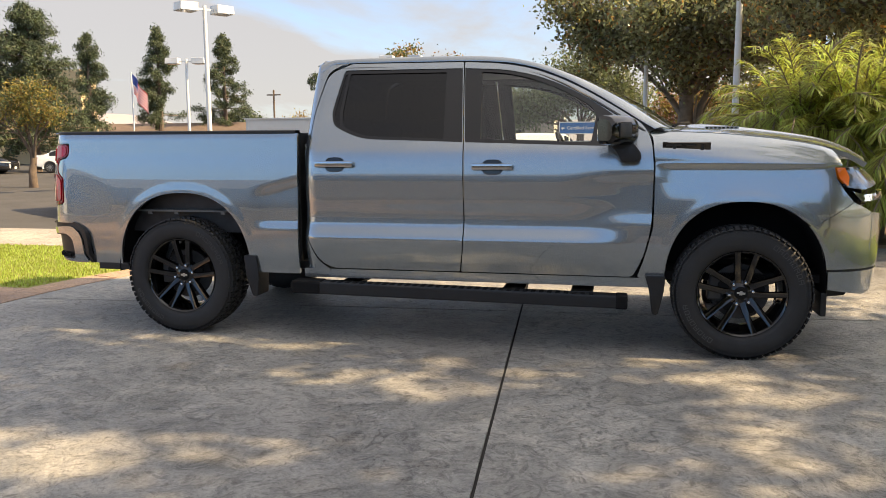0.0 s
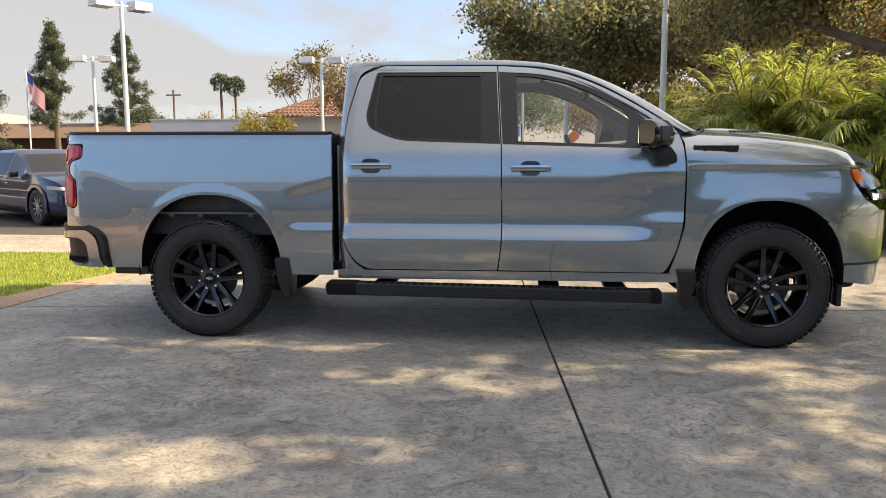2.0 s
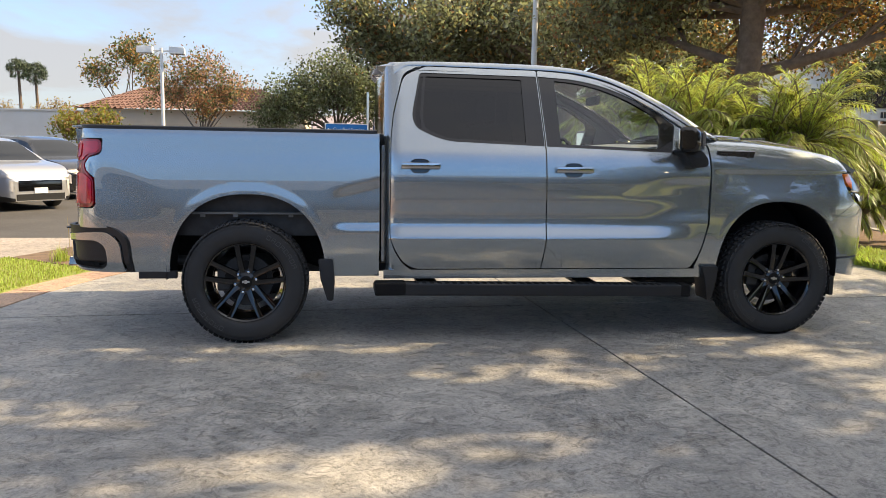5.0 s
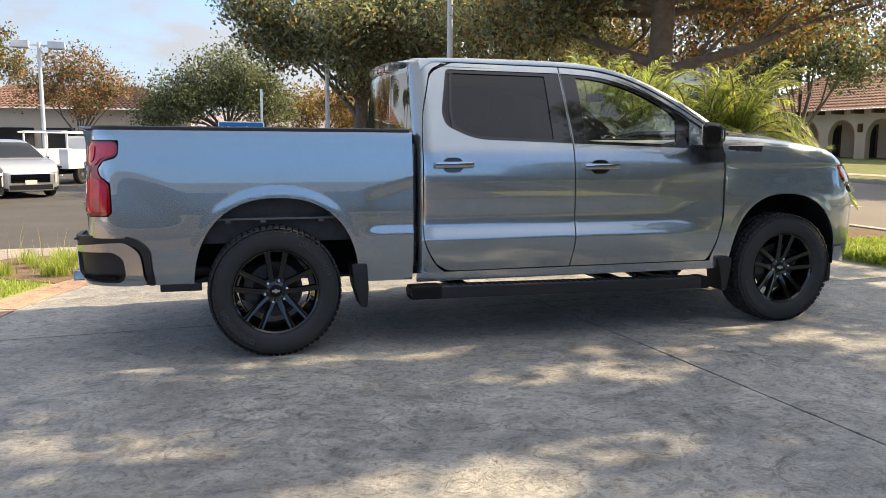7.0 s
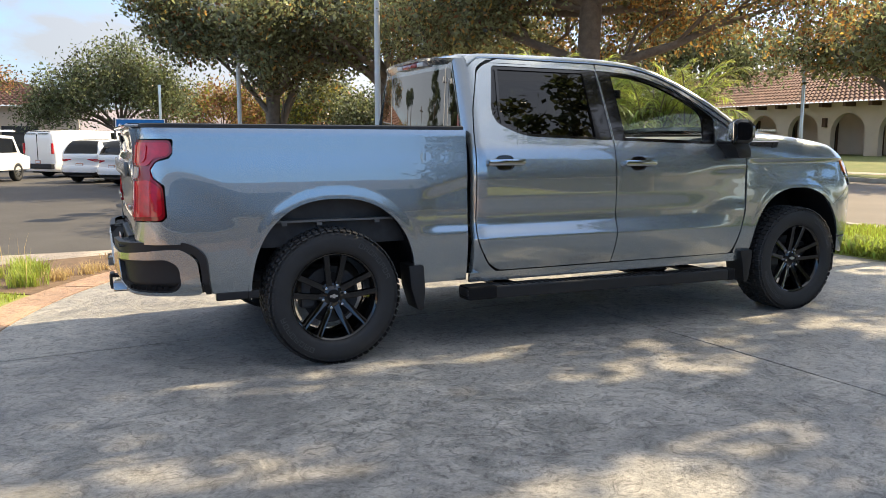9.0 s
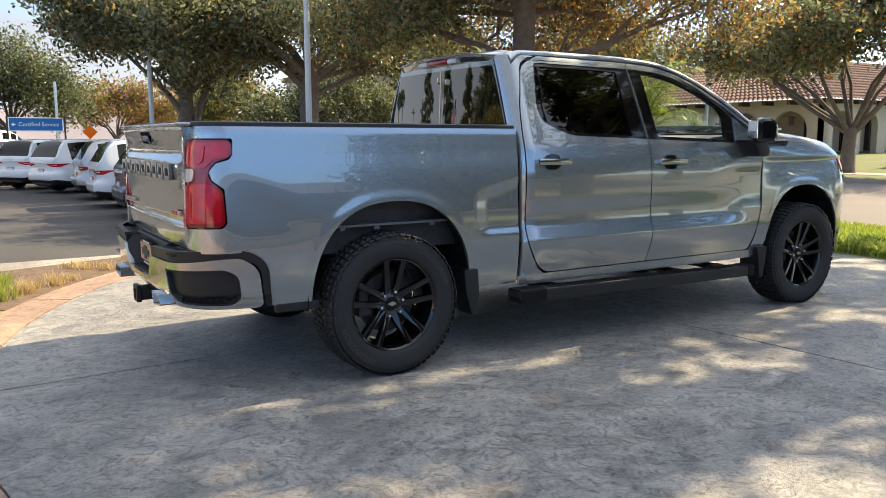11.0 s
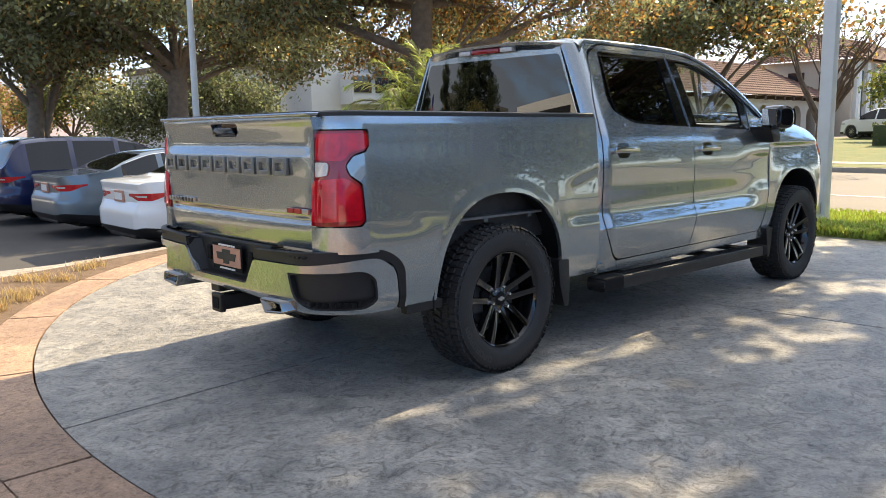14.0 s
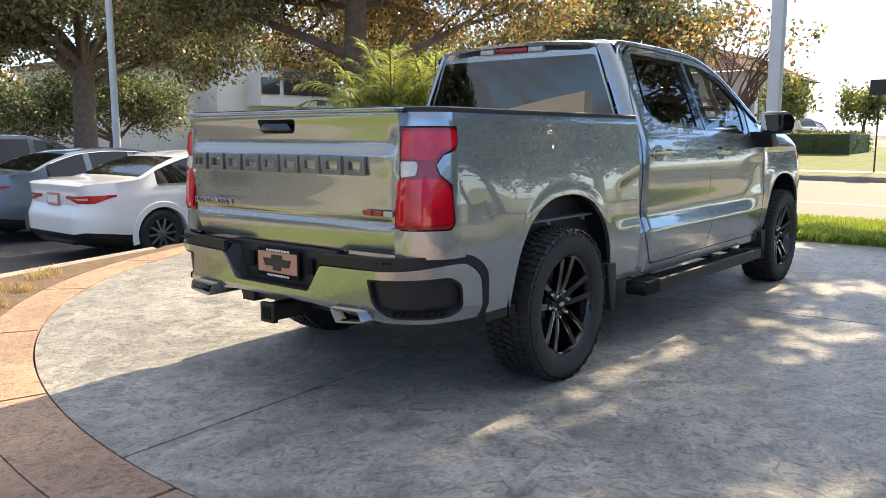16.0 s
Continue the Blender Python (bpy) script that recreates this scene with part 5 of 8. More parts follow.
circle = [(PC.x + PR * math.cos(a), PC.y + PR * math.sin(a)) for a in [2 * math.pi * i / 160 for i in range(160)]]
pad = flat("pavement_pad", [(PC.x + (p[0] - PC.x) * 0.998, PC.y + (p[1] - PC.y) * 0.998) for p in circle], -0.012, 0.2, JOINT, "round grey stamped-concrete display pad", "pavement")
# four slabs, parted by two crossing joints
for sx in (-1, 1):
    for sy in (-1, 1):
        bm = bmesh.new()
        f = bm.faces.new([bm.verts.new((x, y, 0.0)) for x, y in circle])
        for co, no in (((2.28, 0, 0), (-sx, -0.066 * sx, 0)), ((0, 0.0, 0), (0.062 * sy, -sy, 0))):
            n = Vector(no).normalized()
            bmesh.ops.bisect_plane(bm, geom=list(bm.verts) + list(bm.edges) + list(bm.faces), plane_co=Vector(co) - n * 0.008, plane_no=n, clear_outer=True)
        fs2 = list(bm.faces)
        r = bmesh.ops.extrude_face_region(bm, geom=fs2)
        for v in [g for g in r["geom"] if isinstance(g, bmesh.types.BMVert)]:
            v.co.z -= 0.15
        bmesh.ops.recalc_face_normals(bm, faces=bm.faces)
        part("slab", bm, PADM, pad)
# tan border ring with radial joints
ringp = tagged(new("pavement_border"), "tan concrete border ring round the pad", "pavement", kind="structure")
r0, r1, nseg = PR + 0.010, PR + 0.345, 24
for k in range(nseg):
    a0, a1 = 2 * math.pi * k / nseg + 0.0018, 2 * math.pi * (k + 1) / nseg - 0.0018
    if math.cos((a0 + a1) / 2) > 0.60:
        continue
    n = 8
    aa = [a0 + (a1 - a0) * i / n for i in range(n + 1)]
    poly = [(PC.x + r0 * math.cos(a), PC.y + r0 * math.sin(a)) for a in aa] + [(PC.x + r1 * math.cos(a), PC.y + r1 * math.sin(a)) for a in aa[::-1]]
    flat("border_block", poly, 0.003, 0.15, RINGM, "", "", ringp)


def arc_pts(r, a0, a1, n=24):
    return [(PC.x + r * math.cos(a0 + (a1 - a0) * i / n), PC.y + r * math.sin(a0 + (a1 - a0) * i / n)) for i in range(n + 1)]


RO = r1 + 0.006
deg = math.radians
# walkway beside the pad, lawn and planting bed beyond the border
walkway = tagged(new("pavement_walkway"), "tan concrete walkway beside the round pad", "pavement", kind="structure")
flat("walkway_slab", arc_pts(RO, deg(172.1), deg(225)) + arc_pts(RO + 1.3, deg(227.9), deg(227.9), 1)[:1] + [(-3.4, -7.6), (-16, -7.6), (-16, 0.28)], 0.0, 0.15, RINGM, "", "", walkway)
flat("walkway_slab", arc_pts(RO, deg(225.1), deg(318), 16) + arc_pts(RO + 1.3, deg(316), deg(228), 16), 0.0, 0.15, RINGM, "", "", walkway)
# unseen ground, added dark so that the truck's side mirrors less light
flat("road_drive", arc_pts(RO + 1.31, deg(228), deg(294)) + [(6.67, -26), (-22, -26), (-22, -7.62), (-3.4, -7.62)], -0.012, 0.2, ASPH, "unseen dark asphalt added between the pad and the showroom", "road")
flat("lawn", arc_pts(RO, deg(154), deg(172), 10) + [(-14, 0.285), (-40, 0.285), (-40, 3.0), (-3.0, 3.0)], 0.0, 0.2, LAWNM, "mown green lawn beside the pad", "lawn")
flat("planting_bed", arc_pts(RO, deg(112), deg(153.9), 14) + [(-2.98, 3.0), (-2.6, 3.95), (1.3, 5.2)], 0.005, 0.2, SOILM, "brown soil bed with clumps of grass", "planting bed")
flat("pavement_sidewalk", [(-40, 3.02), (-3.0, 3.02), (-2.62, 3.97), (-0.6, 4.62), (1.3, 5.22), (1.35, 5.4), (-0.5, 4.85), (-40, 4.72)], 0.0, 0.45, WALKM, "pale concrete sidewalk along the car park", "sidewalk")
flat("road_car_park", [(-120, 4.74), (-0.45, 4.87), (1.36, 5.42), (4.2, 5.6), (5.2, 6.4), (6.6, 6.9), (6.6, 90), (-120, 90)], -0.36, 0.1, ASPH, "dark asphalt car park with tyre wear", "car park")
flat("planting_border", arc_pts(RO, deg(58), deg(111.9), 14) + [(1.32, 5.22), (1.5, 5.38), (4.22, 5.58), (5.22, 6.38), (6.62, 6.88), (6.62, 90), (9.6, 90), (9.6, 3.0), (6.7, 3.0)], 0.0, 0.45, SOILM, "shaded soil under the palms and trees", "planting bed")
flat("lawn_strip", [(6.68, -16), (6.68, 2.98), (9.62, 2.98), (9.62, -16)], 0.012, 0.2, LAWNM, "sunlit grass strip along the street", "lawn")
flat("pavement_kerb", [(9.63, -120), (9.63, 120), (9.80, 120), (9.80, -120)], 0.02, 0.25, KERBM, "pale concrete street kerb", "kerb")
flat("road_street", [(9.81, -300), (9.81, 300), (22.9, 300), (22.9, -300)], -0.12, 0.1, STREET, "pale sunlit asphalt street", "road")
flat("pavement_kerb_far", [(22.91, -300), (22.91, 300), (23.1, 300), (23.1, -300)], 0.03, 0.25, KERBM, "pale concrete kerb across the street", "kerb")
flat("pavement_far", [(25.2, -300), (25.2, 300), (26.8, 300), (26.8, -300)], 0.05, 0.25, WALKM, "pale sidewalk across the street", "sidewalk")
flat("lawn_far", [(23.11, -300), (23.11, 300), (25.19, 300), (25.19, -300)], 0.04, 0.25, LAWNF, "sunlit verge across the street", "lawn")
bm = bmesh.new()
v = [bm.verts.new(p) for p in ((26.81, -90, 0.04), (34, -90, 0.45), (48, -90, 0.6), (48, 90, 0.6), (34, 90, 0.45), (26.81, 90, 0.04))]
bm.faces.new((v[0], v[1], v[4], v[5]))
bm.faces.new((v[1], v[2], v[3], v[4]))
tagged(part("lawn_slope", bm, LAWNF), "sloping lawn in front of the arcaded building", "lawn", kind="structure")
for k in range(-6, 9):
    tagged(flat("lane_mark", [(14.1, k * 9), (14.1, k * 9 + 3), (14.22, k * 9 + 3), (14.22, k * 9)], -0.114, 0.004, WHITEP, "white painted lane mark on the street", "road marking"), group="lane marks", kind="structure")

# ---- grass ----
rngen = np.random.default_rng(7)


def blades(name, pts, h, w, mat_, label, lean=0.5, cat="grass"):
    """Grass as thin bent triangles at the given feet."""
    n = len(pts)
    a = rngen.uniform(0, 2 * math.pi, n)
    hh = h * rngen.uniform(0.5, 1.2, n)
    ln = lean * rngen.uniform(0.2, 1.0, n) * hh
    side = np.stack([-np.sin(a), np.cos(a), np.zeros(n)], 1) * (w / 2)
    out = np.stack([np.cos(a), np.sin(a), np.zeros(n)], 1)
    base = np.asarray(pts)
    mid = base + out * (ln * 0.35)[:, None] + np.array([0, 0, 1]) * (hh * 0.6)[:, None]
    top = base + out * ln[:, None] + np.array([0, 0, 1]) * hh[:, None]
    vs = np.stack([base - side, base + side, mid + side * 0.8, mid - side * 0.8, top], 1).reshape(-1, 3)
    i = np.arange(n) * 5
    fs = [q for k in i for q in ((k, k + 1, k + 2, k + 3), (k + 3, k + 2, k + 4))]
    me = bpy.data.meshes.new(name)
    me.from_pydata([tuple(p) for p in vs], [], fs)
    me.update()
    return tagged(link(name, me, mat_), label, cat, kind="stuff")


def in_poly_pts(n, poly, z):
    poly = np.array(poly)
    lo, hi = poly.min(0), poly.max(0)
    p = rngen.uniform(lo, hi, (n, 2))
    p = p[inside(p, poly)]
    return np.c_[p, np.full(len(p), z)]


lawn_poly = arc_pts(RO + 0.02, deg(154), deg(171.9), 10) + [(-7, 0.31), (-7, 2.96), (-3.0, 2.96)]
blades("lawn_grass", in_poly_pts(34000, lawn_poly, 0.0), 0.032, 0.008, BLADE, "short green lawn grass")
blades("strip_grass", in_poly_pts(26000, [(6.75, -5), (6.75, 2.9), (9.6, 2.9), (9.6, -5)], 0.012), 0.07, 0.014, BLADE, "sunlit green grass strip")
gc = in_poly_pts(22000, [(6.66, -5.5), (6.66, 2.9), (7.35, 2.9), (7.35, -5.5)], 0.0)
gc[:, 2] += rngen.uniform(0.0, 0.10, len(gc)) * (0.6 + 0.4 * np.sin(gc[:, 1] * 2.1))
blades("groundcover", gc, 0.11, 0.022, BLADE, "low bright green groundcover along the pad", 1.2, "groundcover")
bed_poly = arc_pts(RO + 0.1, deg(118), deg(152), 14) + [(-2.7, 2.9), (-2.3, 3.7), (0.3, 4.7)]
feet = in_poly_pts(260, bed_poly, 0.0)
tufts = []
feet = np.vstack([feet[feet[:, 0] < -1.7][:14], feet[feet[:, 0] >= -1.7][:12]])
for k, c in enumerate(feet):
    m_ = 90
    tufts.append(np.c_[c[:2] + rngen.normal(0, 0.055, (m_, 2)), np.zeros(m_)])
blades("bed_grass", np.vstack(tufts[:14]), 0.16, 0.008, BLADE, "green clumps of grass in the soil bed", 0.9)
blades("dry_grass", np.vstack(tufts[14:]), 0.09, 0.007, DRYG, "dry tan grass tufts in the soil bed", 1.3)
st = in_poly_pts(60, bed_poly, 0.0)
st = st[st[:, 0] < -1.7]
blades("seed_stalks", np.repeat(st, 3, 0) + np.c_[rngen.normal(0, 0.05, (len(st) * 3, 2)), np.zeros(len(st) * 3)], 0.42, 0.006, DRYG, "tall dry seed stalks in the soil bed", 0.25)

# ---- trees ----
BARK = material("bark", (0.17, 0.125, 0.09), 0.9, var=0.45, scale=6, bump=0.8, bscale=25)
BARKP = material("pale_bark", (0.20, 0.165, 0.13), 0.9, var=0.4, scale=7, bump=0.6, bscale=25)
LEAFD = material("dark_glossy_leaf", (0.135, 0.146, 0.088), 0.24, island=0.75, trans=0.48)
LEAFR = material("bronze_leaf", (0.235, 0.135, 0.046), 0.40, island=0.65, trans=0.48)
LEAFO = material("orange_leaf", (0.27, 0.15, 0.075), 0.6, island=0.5, trans=0.35)
LEAFG = material("mid_green_leaf", (0.09, 0.110, 0.042), 0.5, island=0.5, trans=0.35)
LEAFY = material("yellow_green_leaf", (0.20, 0.20, 0.035), 0.55, island=0.4, trans=0.4)
LEAFV = material("olive_leaf", (0.20, 0.155, 0.04), 0.55, island=0.5, trans=0.35)
NEEDLE = material("pine_needle", (0.065, 0.085, 0.045), 0.7, island=0.5, trans=0.1)
PALML = material("palm_leaflet", (0.25, 0.285, 0.075), 0.38, island=0.7, trans=0.45)


def leaves(centres, n, spread, size, seed, aspect=0.5, flat_=0.0):
    """Folded leaf quads scattered round clump centres; returns points and faces."""
    g = np.random.default_rng(seed)
    c = centres[g.integers(0, len(centres), n)] + g.normal(0, spread, (n, 3))
    d = g.normal(0, 1, (n, 3))
    d[:, 2] -= 0.35
    d /= np.linalg.norm(d, axis=1)[:, None]
    up = g.normal(0, 1, (n, 3)) + np.array([0, 0, flat_])
    s = np.cross(d, up)
    s /= np.linalg.norm(s, axis=1)[:, None] + 1e-9
    nn = np.cross(s, d)
    L = size * g.uniform(0.6, 1.3, n)[:, None]
    a, b = c - d * L / 2, c + d * L / 2
    m1 = c + s * L * aspect / 2 + nn * L * 0.08
    m2 = c - s * L * aspect / 2 + nn * L * 0.08
    vs = np.stack([a, m1, b, m2], 1).reshape(-1, 3)
    i = np.arange(n) * 4
    return vs, np.stack([i, i + 1, i + 2, i + 3], 1)


def leaf_mesh(name, vs, fs, mats, parent, label="", split=None):
    me = bpy.data.meshes.new(name)
    me.vertices.add(len(vs))
    me.vertices.foreach_set("co", vs.astype(np.float32).ravel())
    me.loops.add(fs.size)
    me.loops.foreach_set("vertex_index", fs.astype(np.int32).ravel())
    me.polygons.add(len(fs))
    k = fs.shape[1]
    me.polygons.foreach_set("loop_start", np.arange(len(fs), dtype=np.int32) * k)
    for m_ in mats:
        me.materials.append(m_)
    if split is not None:
        me.polygons.foreach_set("material_index", split.astype(np.int32))
    me.update(calc_edges=True)
    me.validate()
    ob = new(name, me)
    ob.parent = parent
    return tagged(ob, label)


def lobed(lobes, n, seed, shell=0.45):
    g = np.random.default_rng(seed)
    w = np.array([l[3] * l[4] * l[5] for l in lobes])
    k = g.choice(len(lobes), n, p=w / w.sum())
    d = g.normal(0, 1, (n, 3))
    d /= np.linalg.norm(d, axis=1)[:, None]
    r = g.uniform(0, 1, n) ** shell
    L = np.array(lobes)
    return L[k, :3] + d * r[:, None] * L[k, 3:6]


def broad_tree(name, label, x, y, trunk_r, fork, lobes, nleaf, size, mats, seed, bark=None, limbs=7, nclump=260, spread=0.30, z0=0.0, mix=(0.7,), shell=0.5, low=()):
    """A trunk that forks at a height, limbs to every lobe, and a crown of leaf clumps."""
    g = random.Random(seed)
    tr = thing(name, label, "tree", (x, y, z0))
    bm = bmesh.new()
    tube(bm, [(0, 0, -0.5), (0, 0, 0.25), (0.05, 0.03, fork * 0.55), (0.1, 0, fork)], [trunk_r * 1.5, trunk_r * 1.08, trunk_r * 0.92, trunk_r * 0.85], 12)
    for line, r in low:
        tube(bm, line, [r * (1 - 0.75 * i / (len(line) - 1)) for i in range(len(line))], 8)
        for p, q in zip(line[1:], line[2:]):
            for _ in range(2):
                e = Vector(q) + Vector((g.uniform(-0.8, 0.8), g.uniform(-0.8, 0.8), g.uniform(0.2, 1.1)))
                tube(bm, [p, Vector(p).lerp(e, 0.5) + Vector((0, 0, 0.1)), e], [r * 0.32, r * 0.22, r * 0.06], 5)
    for l in list(lobes) + [g.choice(lobes) for _ in range(limbs)]:
        e = Vector((l[0] + g.uniform(-0.4, 0.4) * l[3], l[1] + g.uniform(-0.4, 0.4) * l[4], l[2] + g.uniform(-0.2, 0.5) * l[5]))
        s = Vector((0.1, 0, fork - g.uniform(0.1, 0.5)))
        m1 = s.lerp(e, 0.35) + Vector((g.uniform(-0.3, 0.3), g.uniform(-0.3, 0.3), 0.25))
        m2 = s.lerp(e, 0.7) + Vector((g.uniform(-0.3, 0.3), g.uniform(-0.3, 0.3), 0.1))
        r = trunk_r * g.uniform(0.22, 0.46)
        tube(bm, [s, m1, m2, e], [r, r * 0.75, r * 0.5, r * 0.15], 7)
        for _ in range(2):
            q = m2 + Vector((g.uniform(-1, 1) * l[3], g.uniform(-1, 1) * l[4], g.uniform(-0.3, 0.8) * l[5])) * 0.7
            tube(bm, [m2, m2.lerp(q, 0.5) + Vector((0, 0, 0.12)), q], [r * 0.42, r * 0.26, r * 0.08], 5)
    part("trunk", bm, bark or BARK, tr, "", 60)
    cl = lobed(lobes, nclump, seed, shell)
    vs, fs = leaves(cl, nleaf, spread, size, seed)
    gg = np.random.default_rng(seed + 5)
    sp = np.zeros(len(fs), int)
    if len(mats) > 1:
        lim = np.where(vs[::4, 0] > mix[1], mix[2], mix[0]) if len(mix) > 2 else mix[0]
        sp = (gg.uniform(0, 1, len(fs)) > lim).astype(int)
    leaf_mesh("crown", vs, fs, mats, tr, "", sp)
    return tr


# the tree that shades the pad, out of the sun's way from the truck's rear
broad_tree("shade_tree", "tall broad evergreen tree casting dappled shade over the pad", 8.9, -9.5, 0.32, 5.4,
           [(-1.4, 8.2, 8.0, 2.0, 1.5, 0.7), (1.2, 8.0, 8.2, 2.2, 1.8, 0.8), (3.8, 8.2, 8.2, 2.2, 1.8, 0.8), (6.2, 8.4, 8.0, 2.0, 1.7, 0.7), (-1.4, 5.3, 7.8, 2.2, 2.0, 0.8), (1.4, 5.0, 8.2, 2.0, 1.8, 0.8),
            (4.2, 5.3, 8.2, 2.4, 2.1, 0.9), (6.8, 5.5, 7.8, 2.0, 2.0, 0.7), (-0.8, 2.6, 7.6, 2.2, 2.0, 0.8), (2.0, 2.6, 7.8, 2.4, 2.1, 0.9), (4.8, 2.8, 7.8, 2.2, 2.0, 0.8), (5.2, 10.2, 7.8, 1.8, 1.2, 0.6), (7.0, 9.6, 7.9, 1.9, 1.5, 0.7), (7.9, 7.2, 8.0, 1.7, 1.6, 0.7),
            (2.5, 3.8, 5.2, 2.2, 1.8, 1.0), (3.4, 6.0, 5.1, 1.8, 1.2, 0.8), (-0.4, 2.8, 4.6, 1.8, 1.5, 0.9), (5.2, 3.0, 5.0, 2.0, 2.0, 1.3), (2.0, 0.6, 4.2, 2.2, 1.8, 1.4),
            (5.6, 7.2, 6.9, 1.9, 1.2, 0.5), (6.6, 5.8, 6.6, 1.8, 1.1, 0.5)],
           34000, 0.27, [LEAFD, LEAFG], 11, nclump=470, spread=0.21, limbs=10)
# trees further along the street, mirrored in the truck's side
for k, (tx, ty) in enumerate(((19.5, -16.5), (19.5, -22.0), (13.0, -21.0), (29.0, -9.0), (30.0, -17.0), (27.4, -4.9))):
    broad_tree("verge_tree", "broad evergreen tree along the street beyond the pad", tx, ty, 0.28, 2.2,
               [(-1.8, 0.5, 4.4, 2.2, 2.0, 1.5), (0.4, -0.6, 5.4, 2.4, 2.2, 1.6), (2.0, 0.8, 4.2, 2.0, 2.0, 1.4), (0.0, 1.6, 2.9, 1.8, 1.4, 1.2), (-0.6, -2.0, 2.9, 1.8, 1.6, 1.2)],
               12000, 0.32, [LEAFD, LEAFG], 120 + k, BARKP, nclump=220, spread=0.34, mix=(0.7,))
broad_tree("magnolia_tree", "large evergreen tree with bronze leaves and a thick trunk", 9.4, 10.2, 0.29, 4.7,
           [(-1.7, 0.6, 5.2, 2.1, 2.2, 1.3), (0.5, 0.8, 6.0, 2.6, 2.4, 1.5), (3.4, 0.4, 5.3, 2.4, 2.2, 1.3), (6.0, -0.8, 5.0, 2.2, 2.0, 1.1), (-1.4, 4.4, 5.0, 2.2, 2.0, 1.5), (1.3, -2.6, 5.3, 2.2, 1.8, 1.0), (-1.0, 2.6, 4.8, 2.6, 2.0, 1.5), (3.5, 3.0, 4.8, 2.4, 2.0, 1.4),
            (-2.6, 1.6, 4.4, 1.5, 1.6, 0.9), (-1.6, 5.0, 4.3, 1.7, 1.7, 0.9), (1.8, 3.6, 3.8, 1.6, 1.5, 0.8), (5.0, 1.2, 4.2, 1.6, 1.4, 0.6)],
           66000, 0.135, [LEAFD, LEAFR], 21, nclump=700, spread=0.23, mix=(0.88, 0.6, 0.52),
           low=[([(0.05, 0, 2.9), (0.9, -0.2, 3.15), (2.2, -0.4, 3.55), (3.6, -0.3, 4.1), (5.2, -0.6, 4.6)], 0.15), ([(0.0, 0.1, 3.1), (-0.9, 1.0, 3.6), (-1.6, 2.4, 4.2), (-1.9, 3.8, 4.8)], 0.12)])
broad_tree("evergreen_tree", "dark evergreen tree with a pale forked trunk", 8.8, 21.8, 0.36, 3.7,
           [(-3.0, 0, 5.6, 2.4, 2.2, 1.3), (0.2, 0, 6.4, 3.0, 2.6, 1.9), (3.4, 0.2, 5.2, 2.8, 2.2, 1.4), (-1.0, -2.4, 5.4, 2.4, 2.0, 1.0), (2.0, -2.4, 5.3, 2.4, 2.0, 1.0), (5.8, 0, 4.7, 1.8, 2.0, 1.0), (-4.6, -1.0, 5.6, 1.8, 1.8, 1.2),
            (-2.4, 0.6, 4.2, 1.9, 1.6, 0.8), (1.9, -0.5, 4.4, 1.8, 1.6, 0.7), (4.6, 0.4, 3.9, 1.6, 1.5, 0.8), (-4.2, 0.0, 4.2, 1.4, 1.4, 0.9)],
           40000, 0.18, [LEAFD, LEAFR], 31, BARKP, nclump=600, spread=0.27, mix=(0.93,),
           low=[([(0.05, 0, 2.7), (0.7, 0, 3.1), (1.9, 0, 3.6), (3.6, 0, 4.2)], 0.13), ([(0.0, 0, 3.0), (-0.7, 0, 3.6), (-1.8, 0, 4.3), (-3.2, 0, 5.0)], 0.14)])
broad_tree("evergreen_tree", "dark evergreen tree with two pale stems", 5.3, 25.1, 0.30, 3.3,
           [(-2.6, 0, 5.6, 2.0, 2.0, 1.4), (0.0, 0, 5.9, 2.8, 2.4, 2.0), (2.6, 0, 5.3, 2.0, 2.0, 1.3), (-1.2, -1.6, 5.0, 2.0, 1.6, 1.0), (1.4, -1.5, 4.9, 1.8, 1.5, 1.0), (-4.0, -0.5, 6.4, 1.6, 1.6, 1.1),
            (-3.1, 0, 5.0, 1.5, 1.5, 0.9), (-0.5, -0.6, 3.9, 1.2, 1.2, 0.7), (1.6, 0.3, 3.7, 1.4, 1.4, 0.8)],
           37000, 0.18, [LEAFD, LEAFR], 41, BARKP, nclump=540, spread=0.26, mix=(0.90,),
           low=[([(0.0, 0, 0.6), (0.35, 0, 1.6), (0.6, 0, 2.6), (1.1, 0, 3.6), (1.8, 0, 4.8)], 0.20), ([(0.0, 0, 2.2), (-0.6, 0, 3.0), (-1.5, 0, 3.9), (-2.6, 0, 4.9)], 0.13)])
broad_tree("green_tree", "round dense green tree behind the car park", 0.6, 42.5, 0.25, 2.0,
           [(-2.4, 0, 3.6, 2.2, 2.0, 1.5), (0.2, 0, 4.8, 2.6, 2.2, 1.9), (2.4, 0, 3.9, 2.3, 2.0, 1.6), (-3.8, 0, 2.9, 1.4, 1.4, 1.0)], 25000, 0.19, [LEAFD, LEAFG], 51, nclump=420, spread=0.35, mix=(0.6,))
broad_tree("orange_tree", "thin tree with orange autumn leaves by the tiled building", -7.6, 44.0, 0.16, 1.6,
           [(-1.8, 0, 4.2, 1.5, 1.4, 1.0), (0.0, 0, 5.4, 1.8, 1.6, 1.3), (1.8, 0, 4.4, 1.6, 1.4, 1.1), (0.4, -0.6, 3.4, 1.4, 1.2, 0.8)], 8000, 0.18, [LEAFO, LEAFG], 61, BARKP, nclump=170, spread=0.30, mix=(0.62,))
